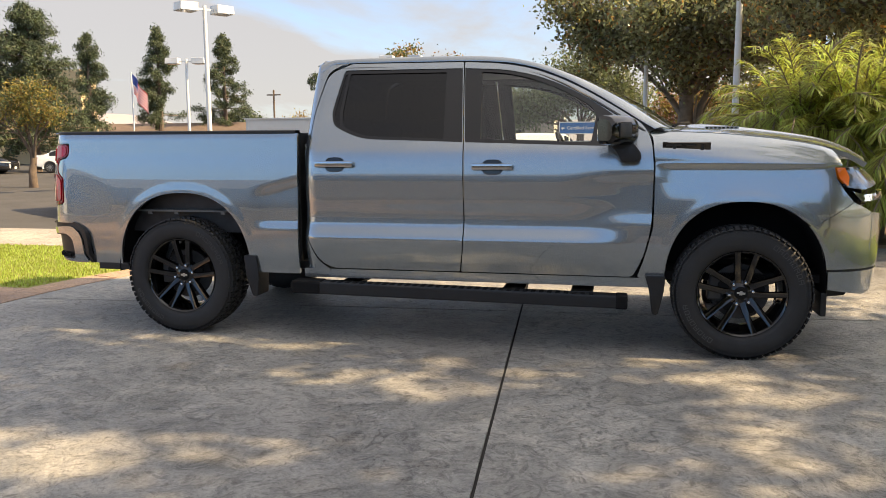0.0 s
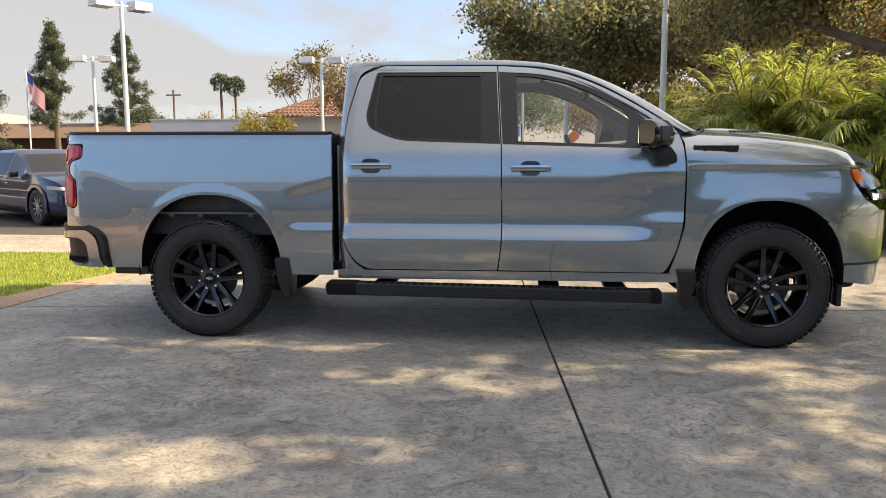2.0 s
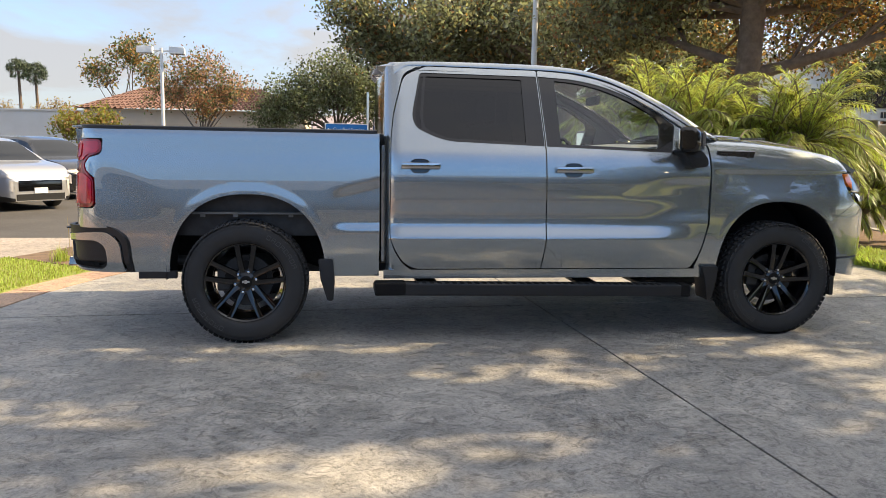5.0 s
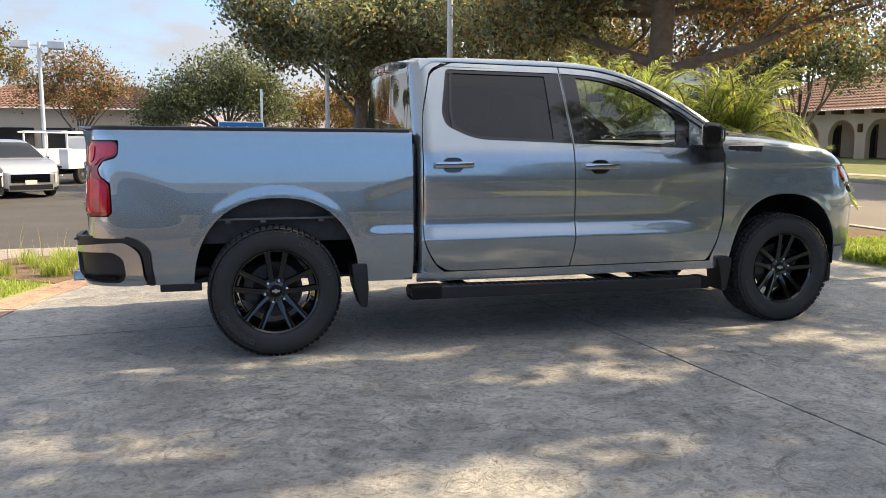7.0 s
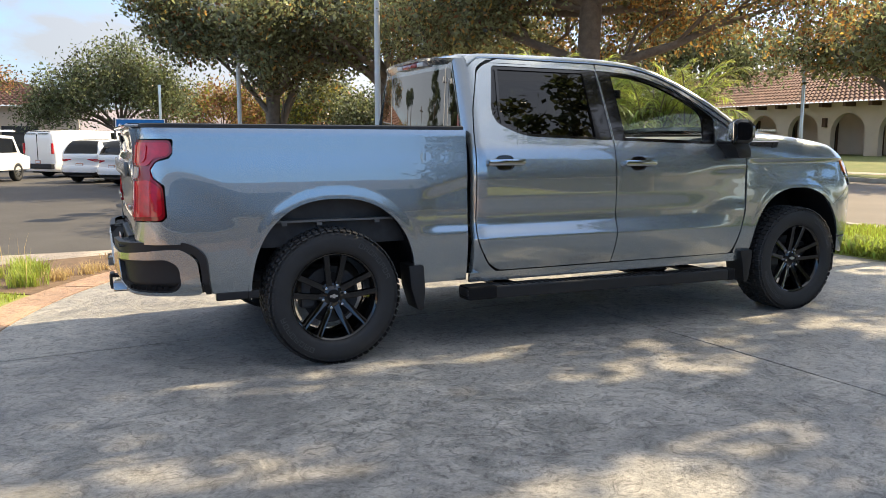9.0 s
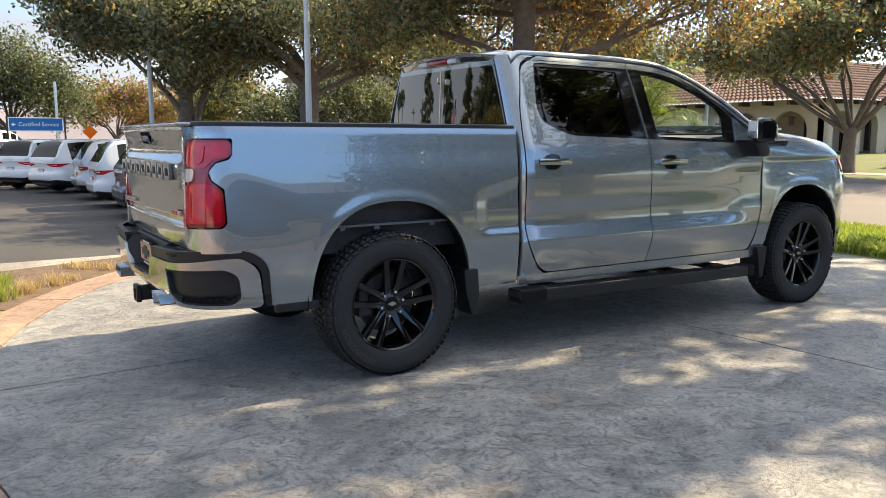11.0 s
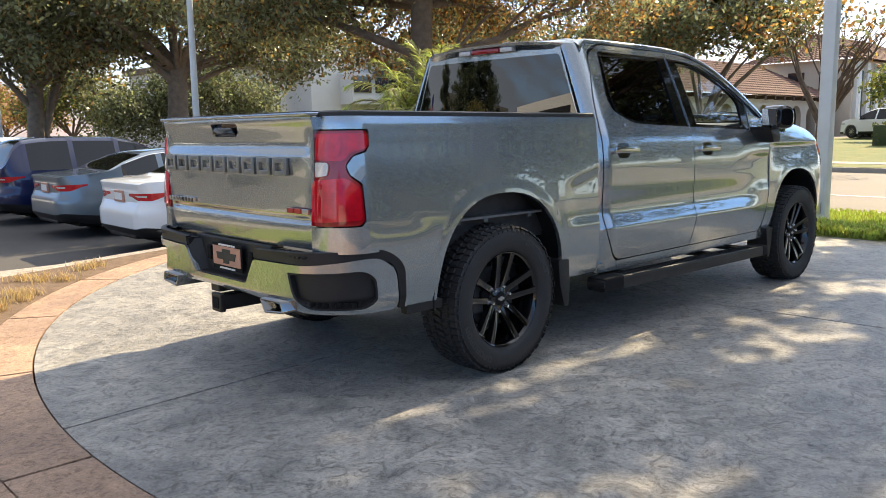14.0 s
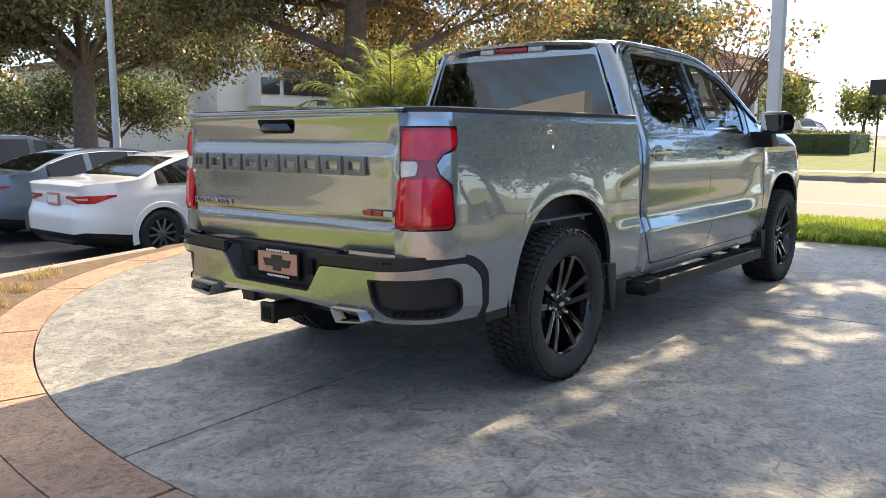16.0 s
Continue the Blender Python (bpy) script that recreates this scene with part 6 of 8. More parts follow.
broad_tree("orange_tree", "bushy orange autumn tree far behind the car park", 9.0, 62, 0.2, 1.6,
           [(-2.5, 0, 3.6, 2.4, 2, 1.6), (0.5, 0, 4.6, 2.6, 2, 1.8), (3.4, 0, 3.8, 2.4, 2, 1.6)], 9500, 0.27, [LEAFO, LEAFY], 62, nclump=150, spread=0.4, mix=(0.6,))
broad_tree("orange_tree", "bushy brown-orange autumn tree far behind the car park", 15.5, 68, 0.2, 1.6,
           [(-3.0, 0, 3.0, 2.2, 2, 1.5), (0.0, 0, 3.8, 2.4, 2, 1.6), (3.0, 0, 3.2, 2.2, 2, 1.5)], 9500, 0.27, [LEAFO, LEAFR], 63, nclump=150, spread=0.4, mix=(0.5,))
broad_tree("light_green_tree", "bright green tree in the sun behind the trunks", 10.8, 38.4, 0.16, 1.5,
           [(-1.2, 0, 2.9, 1.2, 1.2, 1.0), (0.4, 0, 3.7, 1.5, 1.3, 1.1), (1.8, 0, 2.8, 1.2, 1.2, 0.9)], 9500, 0.18, [LEAFY, LEAFG], 71, nclump=180, spread=0.36, mix=(0.45,))
broad_tree("dark_tree", "dense dark tree in front of the white building", 16.0, 33.5, 0.25, 1.4,
           [(-2.6, 0, 2.7, 2.2, 1.9, 1.5), (0.0, 0, 3.6, 2.4, 2.0, 1.7), (2.4, 0, 2.9, 2.0, 1.8, 1.4), (-4.6, 0.4, 2.4, 1.6, 1.6, 1.3)], 21000, 0.19, [LEAFD, LEAFG], 81, nclump=300, spread=0.32, mix=(0.75,))
broad_tree("street_tree", "dark street tree with several leaning stems across the street", 26.4, 12.4, 0.26, 1.7,
           [(-2.2, 0.5, 5.0, 2.4, 2.6, 1.3), (0.4, 0, 6.2, 2.8, 3.0, 1.7), (1.0, 3.6, 5.2, 2.4, 2.6, 1.4), (0.6, -2.6, 5.4, 2.0, 2.0, 1.3), (-0.5, 5.8, 4.9, 2.0, 2.0, 1.1)], 30000, 0.22, [LEAFD, LEAFR], 91, BARKP, nclump=360, spread=0.32, mix=(0.82,))
broad_tree("street_tree", "half-bare street tree across the street", 24.6, 7.0, 0.17, 1.6,
           [(0.0, 1.4, 4.6, 1.4, 1.6, 1.0), (0.3, -0.4, 5.0, 1.5, 1.5, 1.1), (0.4, -1.6, 4.2, 1.2, 1.2, 0.8)], 900, 0.20, [LEAFR, LEAFD], 92, BARK, limbs=16, nclump=70, spread=0.25, mix=(0.6,))
broad_tree("street_tree", "evergreen street tree further along the street", 27.5, 27.0, 0.25, 1.9,
           [(-2.0, 0, 5.2, 2.4, 2.6, 1.6), (0.6, 1, 6.6, 2.8, 3.0, 1.9), (0.5, -3.0, 5.4, 2.2, 2.4, 1.5)], 15000, 0.23, [LEAFD, LEAFG], 93, BARKP, nclump=260, spread=0.34, mix=(0.75,))
broad_tree("round_tree", "small round tree beyond the street", 62, 10.3, 0.15, 1.2, [(0, 0, 3.0, 2.0, 2.2, 1.4)], 2600, 0.34, [LEAFG, LEAFY], 94, nclump=90, mix=(0.6,), z0=0.6)
broad_tree("round_tree", "small round tree beside the two-storey building", 41.5, 9.9, 0.12, 1.5, [(0, 0, 2.8, 1.2, 1.5, 1.1)], 1800, 0.26, [LEAFG, LEAFY], 95, nclump=70, mix=(0.6,), z0=0.5)
broad_tree("yellow_tree", "flat-topped yellow-green tree by the tan building", -19.5, 20.9, 0.13, 1.2,
           [(-1.0, 0.2, 2.8, 0.9, 0.8, 0.5), (0.1, 0, 3.3, 1.0, 0.9, 0.5), (1.1, -0.2, 2.6, 0.8, 0.8, 0.45), (0.3, 0, 2.3, 0.8, 0.8, 0.35), (-1.9, 0.3, 2.4, 0.8, 0.7, 0.5)], 6500, 0.12, [LEAFV, LEAFG], 96, nclump=230, spread=0.15, mix=(0.6,))
broad_tree("grey_tree", "thin grey-green tree behind the tiled roof", -17.5, 66, 0.2, 2.6,
           [(-1.8, 0, 7.0, 1.7, 1.5, 1.4), (0.6, 0, 8.8, 2.0, 1.6, 1.5), (2.3, 0, 7.2, 1.6, 1.5, 1.3)], 3200, 0.30, [LEAFG, LEAFR], 97, nclump=150, spread=0.32, mix=(0.6,))
broad_tree("yellow_bush", "yellow-flowered bush by the low building", -13.6, 42.0, 0.08, 0.8, [(-1.0, 0, 2.0, 1.1, 0.9, 0.8), (0.8, 0, 2.2, 1.2, 0.9, 0.8)], 2400, 0.22, [LEAFY, LEAFO], 98, nclump=90, spread=0.22, mix=(0.75,))


broad_tree("dark_tree", "dark round tree far behind the long shed", -38.5, 76.0, 0.2, 1.2,
           [(-2.0, 0, 3.0, 1.8, 1.5, 1.3), (0.2, 0, 3.9, 1.8, 1.5, 1.5), (2.0, 0, 3.1, 1.6, 1.5, 1.2)], 4200, 0.30, [NEEDLE, LEAFG], 111, nclump=150, spread=0.3, mix=(0.8,))
for k, (tx, ty, th) in enumerate(((-31.0, 74.0, 0.0), (-26.5, 76.0, 0.5), (-22.0, 74.0, -0.4))):
    broad_tree("brown_tree", "thin half-bare brown tree far behind the long shed", tx, ty, 0.13, 1.2,
               [(-1.3, 0, 2.9 + th, 1.3, 1.2, 1.0), (0.4, 0, 3.6 + th, 1.4, 1.2, 1.1), (1.6, 0, 2.8 + th, 1.2, 1.2, 0.9)], 1500, 0.22, [LEAFV, LEAFR], 112 + k, BARKP, limbs=12, nclump=130, spread=0.28, mix=(0.6,))


def pine(x, y, h, w, seed, label, base=0.22, dense=1.0):
    """A conifer: a straight mast, whorls of drooping boughs, ragged clumps."""
    g = np.random.default_rng(seed)
    t = thing("pine_tree", label, "tree", (x, y, -0.2))
    bm = bmesh.new()
    tube(bm, [(0, 0, -0.3), (0, 0, h * 0.5), (0, 0, h * 0.98)], [0.28, 0.18, 0.04], 8)
    cl = []
    nb = int(h * 5 * dense)
    for k in range(nb):
        f = base + (1 - base) * (k + g.uniform(0, 1)) / nb
        a = g.uniform(0, 2 * math.pi)
        L = w * (1 - f) ** 0.62 * g.uniform(0.25, 1.25) + 0.15
        p0 = np.array([0, 0, h * f])
        p1 = p0 + np.array([math.cos(a) * L, math.sin(a) * L, -0.06 * L + 0.1 * g.uniform(-1, 2)])
        tube(bm, [tuple(p0), tuple(p1)], [0.05, 0.012], 4, cap=False)
        for q in np.linspace(0.45, 1.0, 4):
            cl.append(p0 + (p1 - p0) * q + g.normal(0, 0.12, 3))
    cl.append(np.array([0, 0, h]))
    part("trunk", bm, BARK, t)
    vs, fs = leaves(np.array(cl), int(h * 2000 * dense ** 0.7), 0.17, 0.24, seed + 1, 0.26)
    leaf_mesh("crown", vs, fs, [NEEDLE, LEAFG], t, "", (g.uniform(0, 1, len(fs)) > 0.85).astype(int))
    return t


pine(-36.5, 57.3, 11.2, 2.6, 101, "tall ragged pine tree beyond the car park", 0.28)
pine(-34.6, 65.5, 11.6, 3.4, 102, "tall bushy pine tree beyond the car park", 0.22)
pine(-38.1, 50.0, 9.8, 1.9, 103, "slender brown-green conifer beside the tan building", 0.1)
pine(-32.2, 36.5, 9.6, 4.2, 104, "large dense dark conifer behind the yellow tree", 0.12, 2.6)
pine(-36.2, 36.0, 10.4, 4.4, 105, "large dense dark conifer behind the yellow tree", 0.12, 2.6)


def palm_clump(x, y, h, seed, label, stems=5, fronds=17, lean=1.0):
    """Short stems with arching feather fronds; every frond has a midrib and two rows of leaflets."""
    g = random.Random(seed)
    t = thing("palm", label, "palm", (x, y, 0))
    bm = bmesh.new()
    vs, fs = [], []
    for s in range(stems):
        a = 2 * math.pi * s / stems + g.uniform(-0.4, 0.4)
        top = Vector((math.cos(a) * 0.55 * lean * g.uniform(0.5, 1.2), math.sin(a) * 0.55 * lean * g.uniform(0.5, 1.2), h * g.uniform(0.32, 0.55)))
        tube(bm, [(math.cos(a) * 0.15, math.sin(a) * 0.15, -0.05), top * 0.5 + Vector((0, 0, 0.05)), top], [0.085, 0.075, 0.06], 8)
        for k in range(fronds):
            b = 2 * math.pi * k / fronds * 2.4 + g.uniform(-0.3, 0.3)
            el = radians(g.uniform(8, 82))
            L = h * g.uniform(0.48, 0.66)
            d = Vector((math.cos(b) * math.cos(el), math.sin(b) * math.cos(el), math.sin(el)))
            pts, p, dr = [], top.copy(), d.copy()
            n = 34
            for i in range(n + 1):
                pts.append(p.copy())
                p = p + dr * (L / n)
                dr = (dr + Vector((0, 0, -0.066 * (0.4 + i / n)))).normalized()
            tube(bm, pts[::4] + [pts[-1]], [0.011] * len(pts[::4]) + [0.003], 4, cap=False)
            for i in range(3, n + 1):
                q = pts[i]
                dd = (pts[i] - pts[i - 1]).normalized()
                sd_ = dd.cross(Vector((0, 0, 1)))
                if sd_.length < 1e-3:
                    continue
                sd_.normalize()
                ll = L * 0.22 * math.sin(math.pi * min(1, (i + 1) / (n + 3))) ** 0.7 + 0.05
                for half in (0, 0.5):
                    qq = q + (pts[min(i + 1, n)] - q) * half
                    for sg in (-1, 1):
                        e = (sd_ * sg * g.uniform(0.45, 0.8) + dd * g.uniform(0.7, 1.0) + Vector((0, 0, g.uniform(-0.55, 0.10)))).normalized() * ll * g.uniform(0.85, 1.1)
                        wv = e.cross(Vector((g.uniform(-0.4, 0.4), g.uniform(-0.4, 0.4), 1.0))).normalized() * 0.0075
                        bq = len(vs)
                        m_ = qq + e * 0.5
                        vs += [tuple(qq - wv * 0.6), tuple(qq + wv * 0.6), tuple(m_ + wv), tuple(m_ - wv), tuple(qq + e + Vector((0, 0, -0.22 * ll)))]
                        fs += [(bq, bq + 1, bq + 2, bq + 3), (bq + 3, bq + 2, bq + 4)]
    part("stem", bm, BARKP, t, "", 60)
    me = bpy.data.meshes.new("fronds")
    me.from_pydata(vs, [], fs)
    me.update()
    link("fronds", me, PALML, t, "arching yellow-green palm fronds")
    return t


palm_clump(5.7, 5.3, 2.45, 201, "bushy yellow-green feather palm in the planting bed", 8, 26)
palm_clump(7.0, 4.7, 2.4, 202, "bushy bright green feather palm lit by the sun", 9, 26)
palm_clump(6.3, 5.7, 2.3, 204, "bushy yellow-green feather palm between the others", 7, 24)
palm_clump(7.75, 4.45, 1.5, 203, "low bright green feather palm lit by the sun", 5, 20)
for x, y, h in ((-37.6, 97.5, 9.4), (-35.9, 98.2, 9.0)):
    t = thing("fan_palm", "tall slim fan palm far behind the low building", "palm", (x, y, -0.2), group="far fan palms")
    bm = bmesh.new()
    tube(bm, [(0, 0, 0), (0.1, 0, h * 0.5), (0, 0, h)], [0.3, 0.2, 0.16], 8)
    part("trunk", bm, BARK, t, "", 60)
    g = np.random.default_rng(int(h * 10))
    d = g.normal(0, 1, (90, 3)) * np.array([1, 1, 0.7]) + np.array([0, 0, 0.25])
    d /= np.linalg.norm(d, axis=1)[:, None]
    c = np.array([0, 0, h + 0.2]) + d * 1.1
    vs, fs = leaves(c, 900, 0.14, 0.75, 7, 0.14)
    leaf_mesh("crown", vs, fs, [NEEDLE], t)

# ---- parked cars ----
CARGLASS = material("car_glass", (0.006, 0.007, 0.008), 0.03, spec=0.5)
ALLOY = material("alloy", (0.42, 0.43, 0.44), 0.3, 0.9)
CARP = {"white": material("white_car_paint", (0.78, 0.78, 0.77), 0.35, coat=1.0), "slate": material("blue_grey_car_paint", (0.16, 0.20, 0.235), 0.35, 0.5, coat=1.0),
        "navy": material("dark_blue_car_paint", (0.004, 0.009, 0.055), 0.35, 0.3, coat=1.0, spec=0.4), "silver": material("silver_car_paint", (0.46, 0.46, 0.46), 0.35, 0.6, coat=1.0),
        "black": material("black_car_paint", (0.012, 0.012, 0.014), 0.25, coat=1.0)}
KINDS = {  # outline of the top (x from the tail, z), belt height, half-width, roof half-width, wheelbase, rear axle, tyre radius, side-glass start and end
    "sedan": ([(0.0, 0.90), (0.05, 1.02), (0.12, 1.045), (0.55, 1.075), (0.75, 1.10), (1.15, 1.27), (1.65, 1.415), (2.2, 1.455), (2.75, 1.42), (3.25, 1.21), (3.62, 1.03), (4.1, 0.98), (4.6, 0.88), (4.85, 0.76), (4.93, 0.62)],
              0.98, 0.92, 0.60, 2.83, 1.05, 0.335, 1.0, 3.45),
    "suv": ([(0.0, 0.98), (0.04, 1.08), (0.12, 1.18), (0.32, 1.52), (0.50, 1.66), (1.2, 1.72), (2.2, 1.71), (2.75, 1.62), (3.25, 1.35), (3.58, 1.15), (4.1, 1.08), (4.55, 0.98), (4.74, 0.84), (4.8, 0.70)],
            1.05, 0.94, 0.66, 2.80, 1.02, 0.37, 0.55, 3.4),
    "van": ([(0.0, 1.75), (0.03, 1.88), (0.08, 1.98), (0.20, 2.05), (1.5, 2.10), (3.6, 2.08), (4.0, 1.95), (4.45, 1.55), (4.75, 1.22), (5.3, 1.08), (5.6, 0.92), (5.68, 0.75)],
            1.22, 0.99, 0.84, 3.43, 1.15, 0.38, 3.25, 4.45)}

KINDS["lowsuv"] = ([(0.0, 0.95), (0.04, 1.05), (0.14, 1.12), (0.55, 1.36), (0.95, 1.50), (1.6, 1.585), (2.3, 1.59), (2.8, 1.50), (3.3, 1.28), (3.75, 1.08), (4.3, 1.02), (4.75, 0.93), (4.93, 0.80), (4.99, 0.66)],
                   1.0, 0.97, 0.64, 3.09, 0.98, 0.385, 0.75, 3.6)
KINDS["crossover"] = ([(x * 0.97, z * 0.98) for x, z in KINDS["suv"][0]], 1.02, 0.93, 0.64, 2.75, 1.0, 0.36, 0.52, 3.3)


def car_wheel(r, mat_=None):
    w = new("wheel")
    part("tyre", lathe([(r * 0.66, -0.10), (r * 0.72, -0.112), (r * 0.93, -0.110), (r * 0.99, -0.085), (r, 0.0), (r * 0.99, 0.085), (r * 0.93, 0.11), (r * 0.66, 0.10)], 40), RUBBER, w, "", 180)
    rim = part("rim", lathe([(r * 0.68, -0.10), (r * 0.62, -0.104), (r * 0.58, -0.08), (r * 0.55, 0.03), (0.0, 0.03)], 40), STEEL, w, "", 50)
    for k in range(10):
        a = 36 * (k // 2) + (9 if k % 2 else -9)
        bm = box_bm(0.03, r * 0.63, -0.096, -0.066, -0.014, 0.014, 0.004)
        bmesh.ops.transform(bm, matrix=pose(0, 0, 0, 0, -2.0 * a, 0), verts=bm.verts)
        part("spoke", bm, mat_ or ALLOY, rim)
    part("hub", lathe([(0.0, -0.104), (0.05, -0.10), (0.06, -0.08)], 20), mat_ or ALLOY, rim)
    return w


def car(name, kind, paint, label, x, y, rz, z=-0.36, group="", plate=COPPER):
    """A parked car, its tail at the origin and its nose along +x."""
    top, belt, hw, rw, wb, ax, tr, g0, g1 = KINDS[kind]
    f = lerp_table(top)
    L = top[-1][0]
    c = thing(name, label, "van" if kind == "van" else "car", (x, y, z), rz, group)
    xs = sorted(set(np.round(np.linspace(0, 0.5, 22), 3)) | set(np.round(np.linspace(0.5, L, 130), 3)) | {0.008, 0.02, L - 0.02})
    NS = 17
    SH = lerp_table({"sedan": [(0.15, 0.14), (0.30, 0.04), (0.42, -0.03), (0.62, -0.035), (0.70, 0.0), (0.76, 0.045), (0.92, 0.035), (1.0, -0.01), (1.06, -0.035), (1.3, 0.0)],
                     "suv": [(0.15, 0.12), (0.34, 0.02), (0.46, -0.05), (0.66, -0.05), (0.72, 0.02), (0.80, 0.05), (1.0, 0.02), (1.12, -0.01), (1.5, 0.0)],
                     "crossover": [(0.15, 0.12), (0.34, 0.02), (0.46, -0.05), (0.62, -0.05), (0.68, 0.02), (0.76, 0.05), (0.95, 0.02), (1.06, -0.01), (1.5, 0.0)],
                     "lowsuv": [(0.15, 0.12), (0.34, 0.02), (0.46, -0.05), (0.62, -0.05), (0.68, 0.02), (0.76, 0.05), (0.95, 0.02), (1.06, -0.01), (1.5, 0.0)],
                     "van": [(0.2, 0.02), (0.3, -0.06), (0.55, -0.06), (0.58, 0.0), (2.0, 0.0)]}[kind])
    RT = 0.50 if kind != "van" else 0.16

    def half(xx):
        """Half the width at a place along the car: round in plan at both ends."""
        a, q = max(0.0, 1 - xx / RT), max(0.0, 1 - (L - xx) / 0.9)
        return hw * (0.62 + 0.38 * (1 - a ** 2.3) ** (1 / 2.3)) if a else hw * (0.66 + 0.34 * (1 - q ** 2.3) ** (1 / 2.3))

    def tail(p):
        return (p[0] + SH(p[2]) * (1 - smooth01(p[0] / 0.55)), p[1], p[2])

    def section(xx):
        zt = f(xx)
        w = half(xx)
        b = min(belt + 0.03 * (1 - xx / L), zt - 0.03)
        cab = max(0.0, zt - b)
        wt = w - (w - rw) * min(1.0, cab / 0.55) if cab > 0.06 else w * 0.93
        z0 = 0.21 + 0.08 * smooth01((0.7 - xx) / 0.7)
        low = [(0.90, 0.0), (0.96, 0.06), (0.985, 0.13), (0.993, 0.2), (0.998, 0.27), (1.0, 0.34), (1.0, 0.41), (0.998, 0.48), (0.990, 0.55), (0.984, 0.64), (0.985, 0.82), (0.945, 1.0)]
        pts = [(w * a, z0 + (b - z0) * q) for a, q in low]
        pts += [(w * 0.945 + (wt - w * 0.945) * 0.90, b + cab * 0.86), (wt * 0.90 + 0.0, b + cab * 0.965), (wt * 0.62, b + cab * 0.99), (wt * 0.3, zt + 0.0), (0.0, zt + 0.004)]
        return pts
    vs, fa, mi = [], [], []
    for xx in xs:
        s = section(xx)
        vs += [tail((xx, -a, b)) for a, b in s] + [tail((xx, a, b)) for a, b in s[::-1][1:]]
    M = 2 * NS - 1
    cuts = (g0 + (g1 - g0) * 0.30, g0 + (g1 - g0) * 0.62)
    for i in range(len(xs) - 1):
        xm = (xs[i] + xs[i + 1]) / 2
        slope = (f(xs[i + 1]) - f(xs[i])) / (xs[i + 1] - xs[i])
        for k in range(M - 1):
            kk = k if k < NS - 1 else M - 2 - k
            # wheel openings are cut out of the lower side
            cz = sum(vs[q][2] for q in (i * M + k, i * M + k + 1)) / 2
            if kk <= 9 and any((xm - cx) ** 2 + (cz - tr) ** 2 < (tr + 0.055) ** 2 for cx in (ax, ax + wb)):
                continue
            glassy = kk == 11 and g0 < xm < g1 and f(xm) - belt > 0.22 and not any(abs(xm - p) < 0.05 for p in cuts)
            glassy |= (kk >= 13 and f(xm) > belt + 0.10 and abs(slope) > (0.30 if kind != "van" else 0.6) and f(xm) < max(t[1] for t in top) - 0.06 and xm > 0.1)
            fa.append((i * M + k, (i + 1) * M + k, (i + 1) * M + k + 1, i * M + k + 1))
            mi.append(1 if glassy else (3 if kk <= 2 and kind != "van" else 0))
    # the tail's own skin, row by row between the two sides
    s0, NC = section(0.0), 8
    base = len(vs)
    for a, b in s0[:-1]:
        vs += [tail((0.0, -a + 2 * a * j / NC, b)) for j in range(NC + 1)]
    for r in range(NS - 2):
        for j in range(NC):
            q = base + r * (NC + 1) + j
            fa.append((q, q + NC + 1, q + NC + 2, q + 1)[::-1])
            mi.append(3 if r <= 2 and kind != "van" else 0)
    n0 = (len(xs) - 1) * M
    fa.append(tuple(n0 + i for i in range(M)))
    mi.append(0)
    zt = belt - 0.13
    for q, nm, mt in ((0, "body", CARP[paint]), (1, "glass", CARGLASS), (3, "lower_bumper", BLACKP)):
        if q not in mi:
            continue
        me = bpy.data.meshes.new(nm)
        ff = [a for a, b in zip(fa, mi) if b == q]
        used = sorted({v for a in ff for v in a})
        ix = {v: i for i, v in enumerate(used)}
        me.from_pydata([vs[v] for v in used], [], [tuple(ix[v] for v in a)[::-1] for a in ff])
        me.update()
        link(nm, me, mt, c, "", 32)
    # bright line round the side windows, tail lamps wrapped round the corner
    gx = [x_ for x_ in xs if g0 < x_ < g1 and f(x_) - belt > 0.22]
    for s in (-1, 1):
        if kind == "sedan":
            bm = bmesh.new()
            tube(bm, [(x_, s * (section(x_)[11][0] + 0.004), section(x_)[11][1]) for x_ in gx[::3]] + [(x_, s * (section(x_)[12][0] + 0.004), section(x_)[12][1]) for x_ in gx[::-3]], 0.011, 5)
            part("window_trim", bm, CHROME, c, "bright window trim")
        if kind != "van":
            line = [(0.0, half(0.0) * q) for q in (0.62, 0.8, 0.95)] + [(x_, half(x_)) for x_ in (0.004, 0.015, 0.035, 0.07, 0.12, 0.18, 0.25, 0.33, 0.41)]
            for nm, i0, i1, zz0, zz1, mt in (("taillight", 0, 12, 0.0, 0.0, REDL), ("light_strip", 2, 7, 0.030, 0.030, WHITEL)):
                bm = bmesh.new()
                rows_ = []
                for i, (x_, y_) in list(enumerate(line))[i0:i1]:
                    e = i / (len(line) - 1)
                    za, zb = zt - 0.055 + 0.055 * smooth01((0.30 - e) / 0.30) + 0.085 * smooth01((e - 0.60) / 0.40) + zz0 * 1.5, zt + 0.035 + 0.02 * e - zz1
                    rows_.append([bm.verts.new(Vector(tail((x_ - (0.012 + zz0 * 0.1) * (1 - e), s * (y_ * 0.987 + (0.010 + zz0 * 0.1) * e), za + (zb - za) * j / 4)))) for j in range(5)])
                for a_, b_ in zip(rows_, rows_[1:]):
                    for j in range(4):
                        bm.faces.new((a_[j], a_[j + 1], b_[j + 1], b_[j]))
                bmesh.ops.recalc_face_normals(bm, faces=bm.faces)
                bmesh.ops.solidify(bm, geom=bm.faces[:], thickness=0.01)
